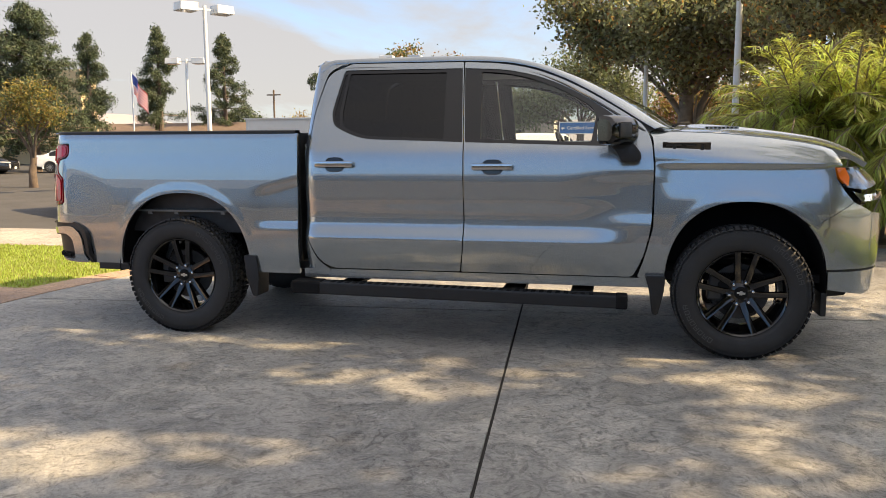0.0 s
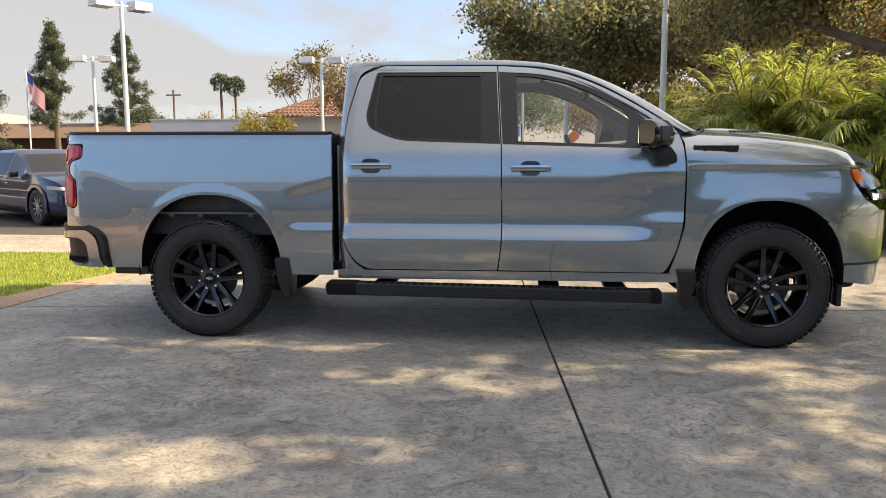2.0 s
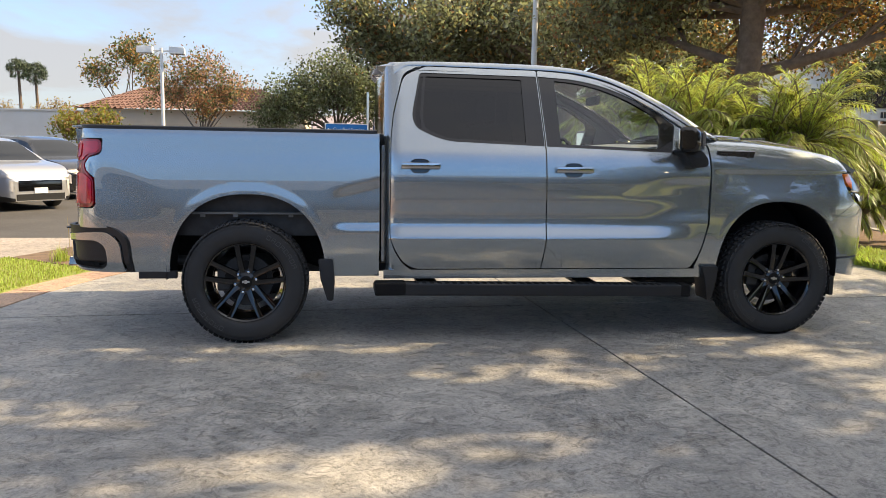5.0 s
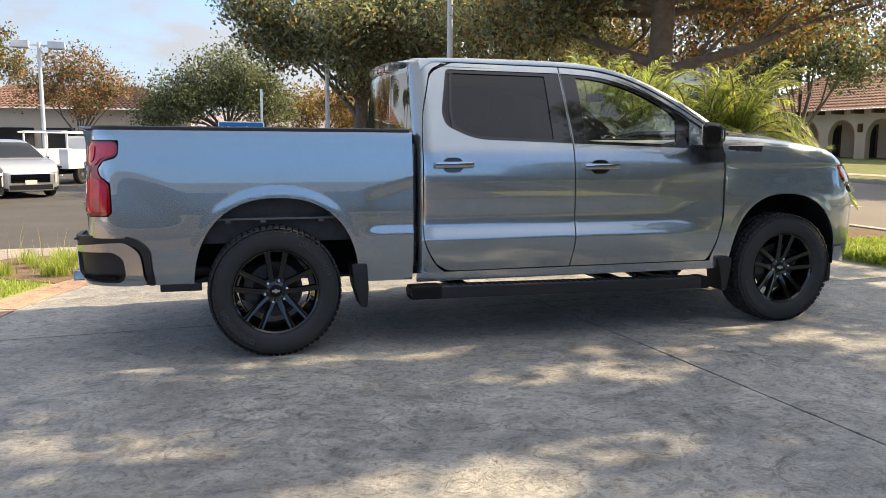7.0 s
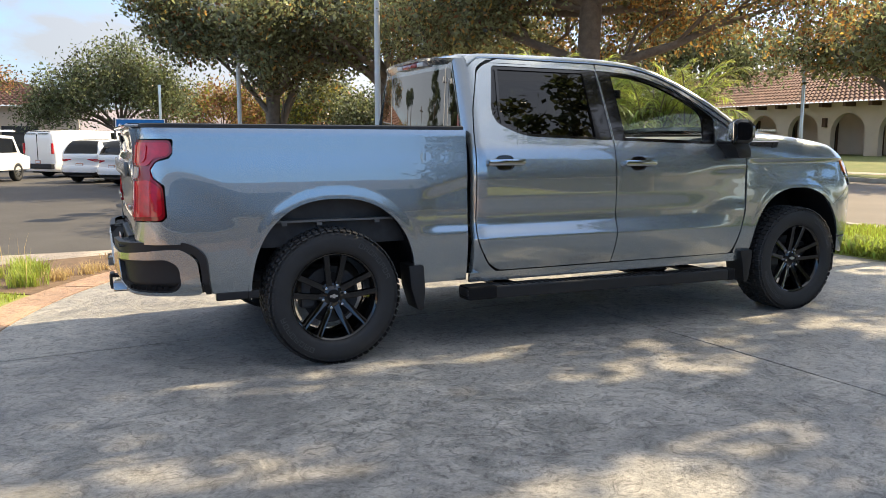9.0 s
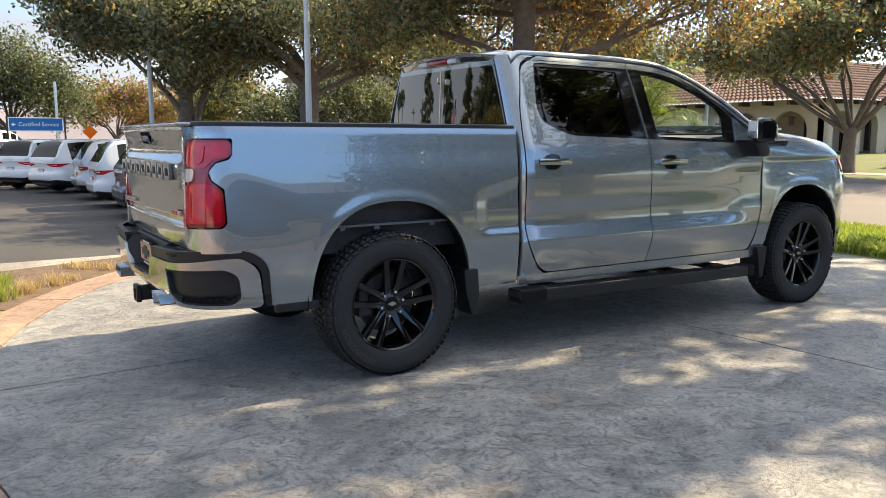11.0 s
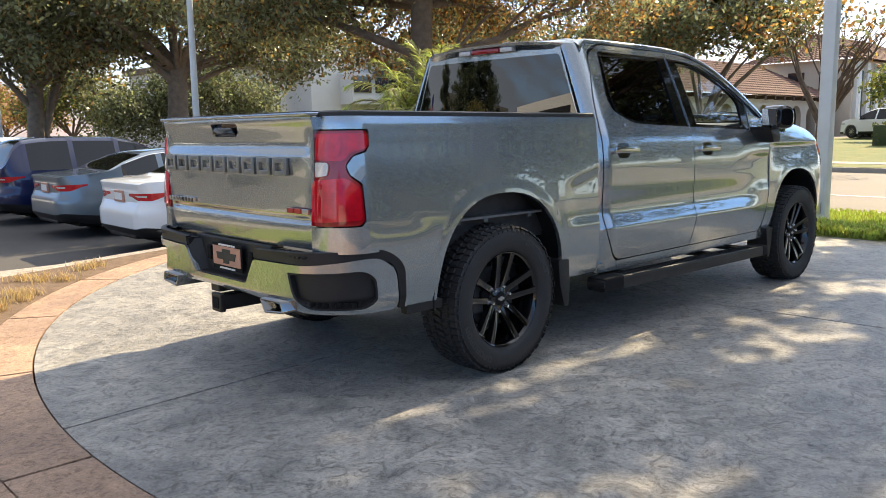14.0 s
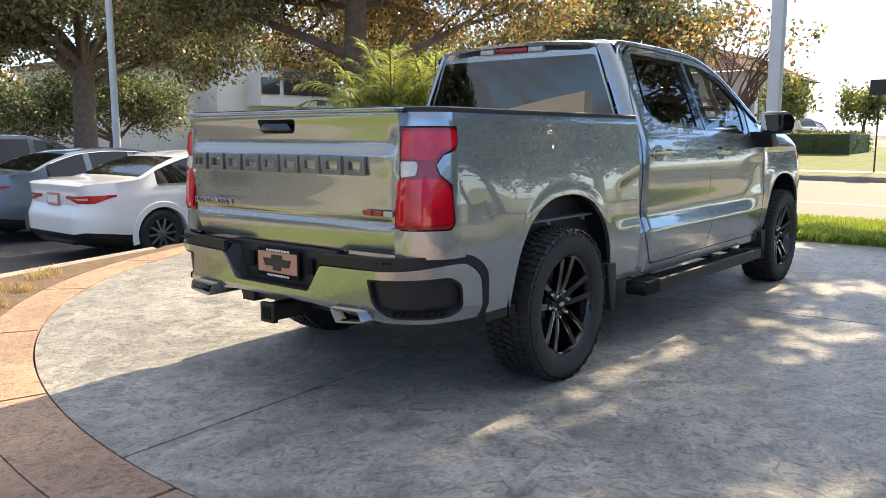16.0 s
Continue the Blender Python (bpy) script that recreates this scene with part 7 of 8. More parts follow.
                part(nm, bm, mt, c, "red taillight" if mt is REDL else "pale lens strip", 40)
    part("underside", box_bm(0.30, L - 0.35, -hw * 0.80, hw * 0.80, 0.20, 0.60), SOFTB, c)
    part("rear_bumper", box_bm(0.03, 0.25, -hw * 0.52, hw * 0.52, 0.25, 0.36, 0.03) if kind != "van" else box_bm(-0.12, 0.25, -hw * 0.97, hw * 0.97, 0.40, 0.62, 0.03), BLACKP, c)
    def nose_x(y, z):
        """How far forward the body reaches at a place across and a height."""
        lo, hi = L - 1.1, L
        for _ in range(22):
            mid = (lo + hi) / 2
            if half(mid) * 0.985 >= abs(y) and f(mid) >= z + 0.01:
                lo = mid
            else:
                hi = mid
        return lo

    def nose_strip(name, y0, y1, lower, upper, mat_, off, label=""):
        """A strip that lies on the nose between two heights, each given at both ends."""
        bm = bmesh.new()
        cols_ = []
        for i in range(13):
            t = i / 12
            y = y0 + (y1 - y0) * t
            za, zb = lower[0] + (lower[1] - lower[0]) * t, upper[0] + (upper[1] - upper[0]) * t
            k_ = 1 + off * 0.5 / hw
            cols_.append([bm.verts.new((nose_x(y, za + (zb - za) * j / 3) + off, y * k_, za + (zb - za) * j / 3)) for j in range(4)])
        for p, q in zip(cols_, cols_[1:]):
            for j in range(3):
                bm.faces.new((p[j], q[j], q[j + 1], p[j + 1]))
        bmesh.ops.recalc_face_normals(bm, faces=bm.faces)
        bmesh.ops.solidify(bm, geom=bm.faces[:], thickness=0.012)
        return part(name, bm, mat_, c, label, 40)
    low_nose = kind == "sedan"
    gz0, gz1, hz = (0.34, 0.56, 0.62) if low_nose else (0.46, 0.70, 0.74)
    nose_strip("front_grille", -hw * 0.56, hw * 0.56, (gz0, gz0), (gz1, gz1), GLOSSB, 0.010, "gloss black grille")
    nose_strip("grille_bar", -hw * 0.56, hw * 0.56, (gz1, gz1), (gz1 + 0.02, gz1 + 0.02), CHROME, 0.014, "bright trim strip")
    nose_strip("lower_grille", -hw * 0.62, hw * 0.62, (0.24, 0.24), (gz0 - 0.07, gz0 - 0.07), BLACKP, 0.010)
    nose_strip("front_strip", -hw * 0.66, hw * 0.66, (0.225, 0.225), (0.245, 0.245), CHROME, 0.016)
    nose_strip("front_plate", -0.16, 0.16, (gz0 - 0.06, gz0 - 0.06), (gz0 + 0.07, gz0 + 0.07), WHITEP, 0.020, "pale dealer plate")
    for s in (-1, 1):
        if kind == "van":
            part("door_seam", box_bm(-0.012, 0.02, s * 0.006, s * 0.014, 0.75, 1.88), SOFTB, c)
            part("rear_window_frame", box_bm(-0.006, 0.03, s * 0.10, s * 0.72, 1.885, 1.925, 0.004), GLOSSB, c)
            part("taillight", box_bm(0.0, 0.07, s * hw * 0.86, s * hw * 0.96, 1.05, 1.5, 0.015), REDL, c, "red taillight")
        hl_ = nose_strip("headlight", s * hw * 0.58, s * hw * 0.955, (hz, hz + 0.03), (hz + 0.05, hz + 0.11), WHITEL, 0.010, "clear slim headlight")
        nose_strip("corner_lamp", s * hw * 0.70, s * hw * 0.78, (gz0 - 0.02, gz0 + 0.02), (hz - 0.05, hz - 0.02), WHITEL, 0.010, "upright daytime lamp")
        part("door_mirror", box_bm(g1 - 0.42, g1 - 0.30, s * (hw - 0.02), s * (hw + 0.16), belt + 0.0, belt + 0.13, 0.03), GLOSSB if kind != "sedan" else CARP[paint], c, "", 40)
        for k in (0.34, 0.64):
            xx = g0 + (g1 - g0) * k
            if kind != "van":
                part("door_handle", box_bm(xx, xx + 0.18, s * hw * 0.965, s * hw * 1.005, belt - 0.16, belt - 0.13, 0.008), CARP[paint], c)
        for cx in (ax, ax + wb):
            bm = bmesh.new()
            ra = [[bm.verts.new((cx + q * math.cos(a), s * yy_, tr + q * math.sin(a))) for a in [math.pi * (-0.08 + 1.16 * i / 30) for i in range(31)]]
                  for q, yy_ in ((tr + 0.115, hw * 0.985), (tr + 0.105, hw + 0.006), (tr + 0.035, hw + 0.008), (tr + 0.03, hw - 0.02), (tr + 0.03, hw - 0.28))]
            for a_, b_ in zip(ra, ra[1:]):
                for i in range(30):
                    bm.faces.new((a_[i], a_[i + 1], b_[i + 1], b_[i]))
            bmesh.ops.recalc_face_normals(bm, faces=bm.faces)
            part("wheel_arch", bm, CARP[paint], c, "", 40)
        w_ = car_wheel(tr)
        w_.parent = c
        w_.matrix_local = pose(ax, s * (hw - 0.125), tr, 0, 15, 0 if s < 0 else 180)
        w2 = copy_thing(w_, pose(ax + wb, s * (hw - 0.125), tr, 0, 40, 0) @ pose(0, 0, 0, 0, 0, 0 if s < 0 else 180))
        w2.parent = c
        w2.matrix_parent_inverse = Matrix()
    zp = 0.84 if kind == "sedan" else (0.82 if kind == "suv" else 0.7)
    pl_ = part("licence_plate", box_bm(-0.03 + SH(zp), 0.06 + SH(zp), -0.155, 0.155, zp - 0.085, zp + 0.075, 0.004), COPPER, c, "pale dealer plate in a red-brown frame")
    part("plate_bar", box_bm(-0.034 + SH(zp), -0.029 + SH(zp), -0.13, 0.13, zp - 0.055, zp + 0.045), WHITEP, pl_)
    return c


ROW = "cars in the row facing away from the lane"
car("sedan", "sedan", "white", "white sedan with red taillights parked beside the pad", 1.16, 7.48, 0, group=ROW)
car("sedan", "sedan", "slate", "blue-grey metallic sedan parked beside the white one", 1.08, 10.49, 0, group=ROW)
car("suv", "crossover", "navy", "dark blue sport utility car parked in the row", 0.96, 13.44, 0, group=ROW)
wsuv = car("suv", "crossover", "white", "white sport utility car parked in the row", 0.84, 16.45, 0, group=ROW)
ssuv = car("suv", "crossover", "silver", "silver sport utility car parked in the row", 0.84, 19.46, 0, group=ROW)
for src, xx, yy, rz in ((wsuv, 0.25, 22.7, 24), (wsuv, -0.45, 25.2, 38), (wsuv, -1.5, 27.9, 55)):
    copy_thing(src, pose(xx, yy, -0.36, 0, 0, rz))
van = car("van", "van", "white", "white panel van parked at the end of the row", -3.15, 33.4, 40)
ROW2 = "cars in the angled row along the lane"
ang = -40
def nosed(kind, fx, fy, a):
    L = KINDS[kind][0][-1][0]
    return fx - L * math.cos(radians(a)), fy - L * math.sin(radians(a))
for kind, paint, lab, fx, fy, a in (("lowsuv", "navy", "deep blue sport utility car facing the pad", -6.66, 9.75, -34), ("crossover", "silver", "grey sport utility car with a dark roof behind the blue one", -6.2, 13.2, -40),
                                    ("suv", "black", "black sport utility car in the angled row", -6.1, 16.9, -40), ("suv", "silver", "silver sport utility car facing the lane", -5.4, 19.6, -62),
                                    ("suv", "white", "white sport utility car in the angled row", -9.6, 23.5, -60)):
    xx, yy = nosed(kind, fx, fy, a)
    car("suv", kind, paint, lab, xx, yy, a, group=ROW2)
for x, y, p, lab in ((-36, 32, "black", "black sedan far across the car park"), (-31, 35, "white", "white sedan far across the car park")):
    car("sedan", "sedan", p, lab, x, y, 20)
# the white service truck with a ladder rack
ut = thing("utility_truck", "white service truck with tool boxes and a ladder rack", "truck", (-6.4, 27.2, -0.36), 66)
part("cab", prism(fillet([(2.9, 0.45), (5.3, 0.45), (5.35, 0.95), (4.6, 1.12), (4.15, 1.80), (2.95, 1.85)], 0.08), -0.95, 0.95, 0.03), CARP["white"], ut, "", 35)
part("cab_window", prism(fillet([(3.1, 1.15), (4.35, 1.15), (4.05, 1.70), (3.1, 1.72)], 0.05), -0.957, 0.957), CARGLASS, ut)
for s in (-1, 1):
    part("tool_box", box_bm(0.0, 2.8, s * 0.60, s * 0.98, 0.60, 1.35, 0.02), CARP["white"], ut, "white steel tool box")
    for k in range(3):
        part("box_door", box_bm(0.1 + k * 0.9, 0.9 + k * 0.9, s * 0.975, s * 0.99, 0.72, 1.28, 0.006), CARP["white"], ut)
    for x in (0.1, 1.5, 2.8):
        part("rack_post", box_bm(x, x + 0.05, s * 0.86, s * 0.91, 1.33, 1.98), CARP["white"], ut)
    part("rack_rail", box_bm(-0.2, 4.4, s * 0.86, s * 0.91, 1.96, 2.02, 0.01), CARP["white"], ut)
    for x in (0.95, 4.35):
        w_ = car_wheel(0.37)
        w_.parent = ut
        w_.matrix_local = pose(x, s * 0.85, 0.37, 0, 0, 0 if s < 0 else 180)
for x in (0.1, 1.5, 2.8, 4.2):
    part("rack_bar", box_bm(x, x + 0.05, -0.9, 0.9, 2.0, 2.05), CARP["white"], ut)
part("chassis", box_bm(0.0, 5.0, -0.6, 0.6, 0.40, 0.65), SOFTB, ut)
part("load_floor", box_bm(0.0, 2.9, -0.7, 0.7, 0.62, 0.72), STEEL, ut)
# cars beyond the street
for k in range(7):
    src = (wsuv, ssuv)[k % 2]
    copy_thing(src, pose(44.5 + k * 2.8, 9.4 + k * 0.6, 0.62 if k < 1 else 0.6, 0, 0, 70))
bm = bmesh.new()
v = [bm.verts.new(p) for p in ((48.01, -60, 0.6), (120, -60, 0.6), (120, 60, 0.6), (48.01, 60, 0.6))]
bm.faces.new(v)
tagged(part("road_far_lot", bm, STREET), "pale asphalt car park beyond the street", "car park", kind="structure")

# ---- lamp posts ----
POLEM = material("white_painted_steel", (0.66, 0.67, 0.67), 0.45, var=0.12, scale=3)


def lamp_post(x, y, h, label, heads=2, rz=0.0, r=0.075, z=-0.36, arm=0.45):
    p = thing("lamp_post", label, "lamp post", (x, y, z), rz, group="car park lamp posts")
    bm = bmesh.new()
    tube(bm, [(0, 0, 0.0), (0, 0, h)], [r * 1.15, r * 0.9], 12)
    part("pole", bm, POLEM, p, "", 50)
    part("base", lathe([(0.0, 0.42), (0.17, 0.42), (0.19, 0.36), (0.19, -0.06)], 20, "z"), KERBM, p, "round concrete base")
    for s in ((-1, 1) if heads == 2 else (1,)):
        part("arm", box_bm(s * 0.02, s * (arm + 0.05), -0.03, 0.03, h - 0.16, h - 0.10), POLEM, p)
        hd = part("lamp_head", prism(fillet([(s * arm * 0.75, h - 0.24), (s * (arm * 0.75 + 0.62), h - 0.24), (s * (arm * 0.75 + 0.60), h + 0.02), (s * arm * 0.75, h + 0.04)], 0.02), -0.28, 0.28, 0.012), POLEM, p, "white box lamp head", 40)
        part("lens", box_bm(s * arm * 0.8, s * (arm * 0.75 + 0.56), -0.24, 0.24, h - 0.252, h - 0.238), WHITEL, hd)
    return p


lamp_post(5.65, 14.03, 6.3, "white steel lamp post behind the parked cars", 2, 60, z=-0.36)
lamp_post(3.85, 23.65, 6.3, "white steel lamp post beside the trees", 2, 10)
lamp_post(-17.66, 29.57, 5.75, "white lamp post with two box heads far across the car park", 2, 12)
lamp_post(-10.66, 18.86, 6.25, "white lamp post with two box heads near the angled cars", 2, 55)
lamp_post(-6.69, 29.06, 5.5, "white lamp post before the tiled building", 2, 5)
pr = thing("street_pole", "tall white painted steel pole in the grass strip", "pole", (7.95, 0.43, 0.0))
bm = bmesh.new()
add_box(bm, -0.085, 0.085, -0.085, 0.085, 0.0, 8.5, 0.025)
part("pole", bm, POLEM, pr, "", 40)
part("hand_cover", box_bm(-0.10, -0.083, -0.045, 0.045, 0.45, 0.62, 0.004), POLEM, pr)
part("bracket", box_bm(-0.115, -0.083, -0.03, 0.03, 0.15, 0.30, 0.004), SATIN, pr)
part("flange", box_bm(-0.16, 0.16, -0.16, 0.16, 0.0, 0.03, 0.006), SATIN, pr)
for x, y, h in ((26.0, 18.7, 7.0),):
    p = thing("street_lamp", "grey steel street lamp across the street", "street lamp", (x, y, 0.02))
    bm = bmesh.new()
    tube(bm, [(0, 0, 0), (0, 0, h), (-0.5, 0, h + 0.6), (-2.2, 0, h + 0.75)], [0.10, 0.07, 0.05, 0.04], 8)
    part("pole", bm, SATIN, p, "", 50)
    part("lamp_head", box_bm(-2.9, -2.1, -0.15, 0.15, h + 0.68, h + 0.84, 0.03), SATIN, p)
p = thing("street_lamp", "far curved street lamp behind the orange trees", "street lamp", (-1.5, 66, -0.2))
bm = bmesh.new()
tube(bm, [(0, 0, 0), (0, 0, 5.6), (-0.8, 0, 6.4), (-2.8, 0, 6.7)], [0.10, 0.07, 0.05, 0.04], 8)
part("pole", bm, SATIN, p, "", 50)
for x, y, h in ((2.3, 37.0, 4.2), (-52.0, 115.0, 10.0)):
    p = thing("utility_pole", "thin grey pole behind the parked cars" if h < 5 else "far wooden utility pole with a cross arm", "pole", (x, y, -0.2))
    bm = bmesh.new()
    tube(bm, [(0, 0, 0), (0, 0, h)], [0.07 if h < 5 else 0.16] * 2, 8)
    part("pole", bm, SATIN if h < 5 else BARK, p)
    if h > 5:
        part("cross_arm", box_bm(-1.2, 1.2, -0.08, 0.08, h - 0.9, h - 0.7), BARK, p)

# ---- signs ----
SIGNB = material("blue_sign", (0.012, 0.13, 0.42), 0.35, var=0.08, scale=2)
sg = thing("service_sign", "blue direction sign with white lettering and a white rim", "sign", (1.12, 33.6, 0.36), 0)
part("board", box_bm(-1.30, 1.30, -0.06, 0.06, 1.62, 2.30, 0.01), SIGNB, sg)
for a in ((-1.32, 1.32, 2.28, 2.33), (-1.32, 1.32, 1.59, 1.64), (-1.33, -1.28, 1.60, 2.32), (1.28, 1.33, 1.60, 2.32)):
    part("rim", box_bm(a[0], a[1], -0.07, 0.065, a[2], a[3]), WHITEP, sg)
for x in (-1.42, 1.36):
    part("post", box_bm(x, x + 0.09, -0.05, 0.05, -0.9, 2.38, 0.01), STEEL, sg)
cu = bpy.data.curves.new("lettering", "FONT")
cu.body, cu.size, cu.extrude, cu.align_x, cu.align_y = "Certified Service", 0.29, 0.004, "CENTER", "CENTER"
cu.materials.append(WHITEP)
tx = new("lettering", cu)
tx.parent = sg
tx.matrix_local = pose(0.13, -0.068, 1.955, 90, 0, 0)
part("arrow", prism([(-1.20, 1.955), (-1.08, 2.06), (-1.08, 1.99), (-0.98, 1.99), (-0.98, 1.92), (-1.08, 1.92), (-1.08, 1.85)], -0.07, -0.062), WHITEP, sg)
sg.matrix_world = sg.matrix_world @ Matrix.Diagonal((0.80, 1.0, 0.81, 1.0))
ws = thing("warning_sign", "small yellow diamond warning sign far down the lane", "sign", (6.2, 55.0, -0.2))
part("board", box_bm(-0.35, 0.35, -0.02, 0.02, -0.35, 0.35, 0.0, Matrix.Translation((0, 0, 2.0)) @ pose(0, 0, 0, 0, 45, 0)), AMBER, ws)
part("post", box_bm(-0.03, 0.03, 0.0, 0.05, 0.0, 2.2), SATIN, ws)
bs_ = thing("board_sign", "dark square sign board on a thin post across the street", "sign", (26.0, 2.55, 0.05), -79)
part("board", box_bm(-0.30, 0.30, -0.03, 0.03, 2.55, 3.05, 0.01), STEEL, bs_)
part("post", box_bm(-0.025, 0.025, -0.025, 0.025, 0.0, 2.56), STEEL, bs_)

# ---- flag ----
fg = thing("flag_pole", "white flag pole with a red, white and blue striped flag", "flag", (-30.0, 43.5, -0.2), 0)
bm = bmesh.new()
tube(bm, [(0, 0, 0), (0, 0, 6.4)], [0.06, 0.04], 8)
part("pole", bm, POLEM, fg)
FRED, FWHITE, FBLUE = material("flag_red", (0.45, 0.03, 0.04), 0.8, trans=0.3), material("flag_white", (0.7, 0.68, 0.66), 0.8, trans=0.3), material("flag_blue", (0.03, 0.05, 0.20), 0.8, trans=0.3)
vs, fs, mi = [], [], []
NX, NZ = 16, 13
for i in range(NX + 1):
    for j in range(NZ + 1):
        u, w = i / NX * 1.7, j / NZ * 1.15
        vs.append((0.05 + u * 0.62 + 0.05 * math.sin(u * 5 + w), 0.12 * math.sin(u * 4.2 + w * 0.8), 6.3 - w * 1.15 - u * 0.85))
for i in range(NX):
    for j in range(NZ):
        a = i * (NZ + 1) + j
        fs.append((a, a + NZ + 1, a + NZ + 2, a + 1))
        mi.append(2 if (i < 7 and j < 7) else j % 2)
me = bpy.data.meshes.new("cloth")
me.from_pydata(vs, [], fs)
me.polygons.foreach_set("material_index", mi)
me.update()
link("cloth", me, [FRED, FWHITE, FBLUE], fg, "draped striped flag cloth", 180)

# ---- buildings ----
STUCCO = material("cream_stucco", (0.62, 0.53, 0.41), 0.9, var=0.12, scale=0.8, bump=0.3, bscale=30)
STUCW = material("white_stucco", (0.66, 0.64, 0.60), 0.9, var=0.10, scale=0.6, bump=0.2, bscale=30)
STUCT = material("tan_stucco", (0.62, 0.48, 0.28), 0.9, var=0.12, scale=0.6, bump=0.2)
TILE = material("clay_roof_tile", (0.22, 0.122, 0.09), 0.85, var=0.55, scale=2.5, bump=0.3, bscale=20)
DARKW = material("dark_window", (0.02, 0.022, 0.026), 0.12, coat=0.5)
BROWNR = material("brown_shingle", (0.17, 0.12, 0.085), 0.9, var=0.35, scale=2)
TRIMB = material("brown_timber", (0.10, 0.055, 0.03), 0.8, var=0.3, scale=4)


def tiled_slope(bm, a, b, c, d, pitch=0.30, rows=14, amp=0.085):
    """Barrel tiles on a roof slope: a, b along the eaves, c, d above b and a."""
    a, b, c, d = map(Vector, (a, b, c, d))
    n = max(4, int((b - a).length / pitch)) * 4
    nor = (b - a).cross(d - a).normalized()
    if nor.z < 0:
        nor = -nor
    prev = None
    for i in range(n + 1):
        t = i / n
        lo, hi = a.lerp(b, t), d.lerp(c, t)
        h = abs(math.sin(math.pi * i / 4)) * amp
        ring = []
        for k in range(rows + 1):
            s = k / rows
            ring.append(bm.verts.new(lo.lerp(hi, s) + nor * (h + 0.05 * (1 - (s * rows) % 1))))
            if k < rows:
                ring.append(bm.verts.new(lo.lerp(hi, (k + 0.97) / rows) + nor * (h)))
        if prev:
            for p, q, r, s_ in zip(prev, prev[1:], ring[1:], ring):
                bm.faces.new((p, s_, r, q))
        prev = ring


def arch_hole(cx, w, z0, z1):
    """An upright opening with a round head."""
    r = w / 2
    return [(cx - r, z0), (cx + r, z0)] + [(cx + r * math.cos(a), z1 - r + r * math.sin(a)) for a in [math.pi * k / 12 for k in range(13)]]


def wall_with(name, origin, along, length, z0, z1, holes, mat_, parent, thick=0.35):
    """An upright wall from origin along a way, with openings right through it."""
    o, d = Vector(origin), Vector(along).normalized()
    def srf(u, v):
        return o + d * u + Vector((0, 0, v))
    return sheet(name, srf, [(0, z0), (length, z0), (length, z1), (0, z1)], mat_, parent, holes=holes, step=1.2, flange=thick, flip=False)


# arcaded building across the street
ab = thing("arcade_building", "cream stucco building with an arcade and a clay tile roof", "building", (0, 0, 0))
Z0, EV = 0.35, 3.35
hol = [arch_hole(1.6 + 2.9 * k, 2.1, Z0 + 0.02, 2.75) for k in range(7)]
wall_with("front_arcade", (36, 40.6, 0), (0, -1, 0), 21.0, Z0, EV, hol, STUCCO, ab)
hol = [arch_hole(1.6 + 2.5 * k, 1.6, Z0 + 0.02, 2.75) for k in range(8)]
wall_with("side_arcade", (36, 19.6, 0), (1, 0, 0), 21.0, Z0, EV, hol, STUCCO, ab)
part("inner_wall", box_bm(38.2, 56.5, 21.8, 40.5, 0.3, EV), STUCCO, ab)
for k in range(7):
    y = 39.0 - 2.9 * k
    dw = part("doorway", box_bm(38.12, 38.2, y - 0.55, y + 0.55, 0.4, 2.5, 0.0), TRIMB, ab)
    part("pane", box_bm(38.08, 38.12, y - 0.45, y - 0.04, 0.55, 2.4), DARKW, dw)
    part("pane", box_bm(38.08, 38.12, y + 0.04, y + 0.45, 0.55, 2.4), DARKW, dw)
for k in range(7):
    x = 38.9 + 2.5 * k
    dw = part("window", box_bm(x - 0.45, x + 0.45, 21.72, 21.8, 0.6, 2.4), TRIMB, ab)
    part("pane", box_bm(x - 0.38, x + 0.38, 21.68, 21.72, 0.7, 2.3), DARKW, dw)
bm = bmesh.new()
tiled_slope(bm, (35.2, 41.4, EV - 0.1), (35.2, 18.8, EV - 0.1), (41.5, 25.0, 6.0), (41.5, 41.4, 6.0))
tiled_slope(bm, (35.2, 18.8, EV - 0.1), (57.5, 18.8, EV - 0.1), (57.5, 25.0, 6.0), (41.5, 25.0, 6.0))
part("roof", bm, TILE, ab, "weathered red clay tile roof")
for k in range(15):
    part("rafter_end", box_bm(35.25, 36.1, 40.6 - k * 1.5, 40.8 - k * 1.5, EV - 0.28, EV - 0.06), TRIMB, ab)
    part("rafter_end", box_bm(36.4 + k * 1.4, 36.6 + k * 1.4, 18.9, 19.7, EV - 0.28, EV - 0.06), TRIMB, ab)
for y in (37.6, 31.7, 25.9, 21.4):
    lt = part("wall_lantern", box_bm(35.82, 36.0, y - 0.12, y + 0.12, 2.0, 2.5, 0.02), TRIMB, ab, "brown wall lantern")
# two-storey building further along
tb = thing("two_storey_building", "pale two-storey stucco building with tall pilasters and a tile roof", "building", (0, 0, 0))
part("wall", box_bm(58, 76, 18.0, 25.4, 0.4, 6.1), STUCCO, tb)
for k in range(9):
    part("pilaster", box_bm(58.3 + k * 1.95, 58.9 + k * 1.95, 17.75, 18.05, 0.4, 5.9), STUCW, tb)
    wn_ = part("window", box_bm(59.1 + k * 1.95, 60.0 + k * 1.95, 17.94, 18.0, 1.0, 5.3), DARKW, tb)
for k in range(3):
    part("window", box_bm(57.93, 58.0, 19.1 + k * 2.3, 20.3 + k * 2.3, 1.0, 5.3), DARKW, tb)
bm = bmesh.new()
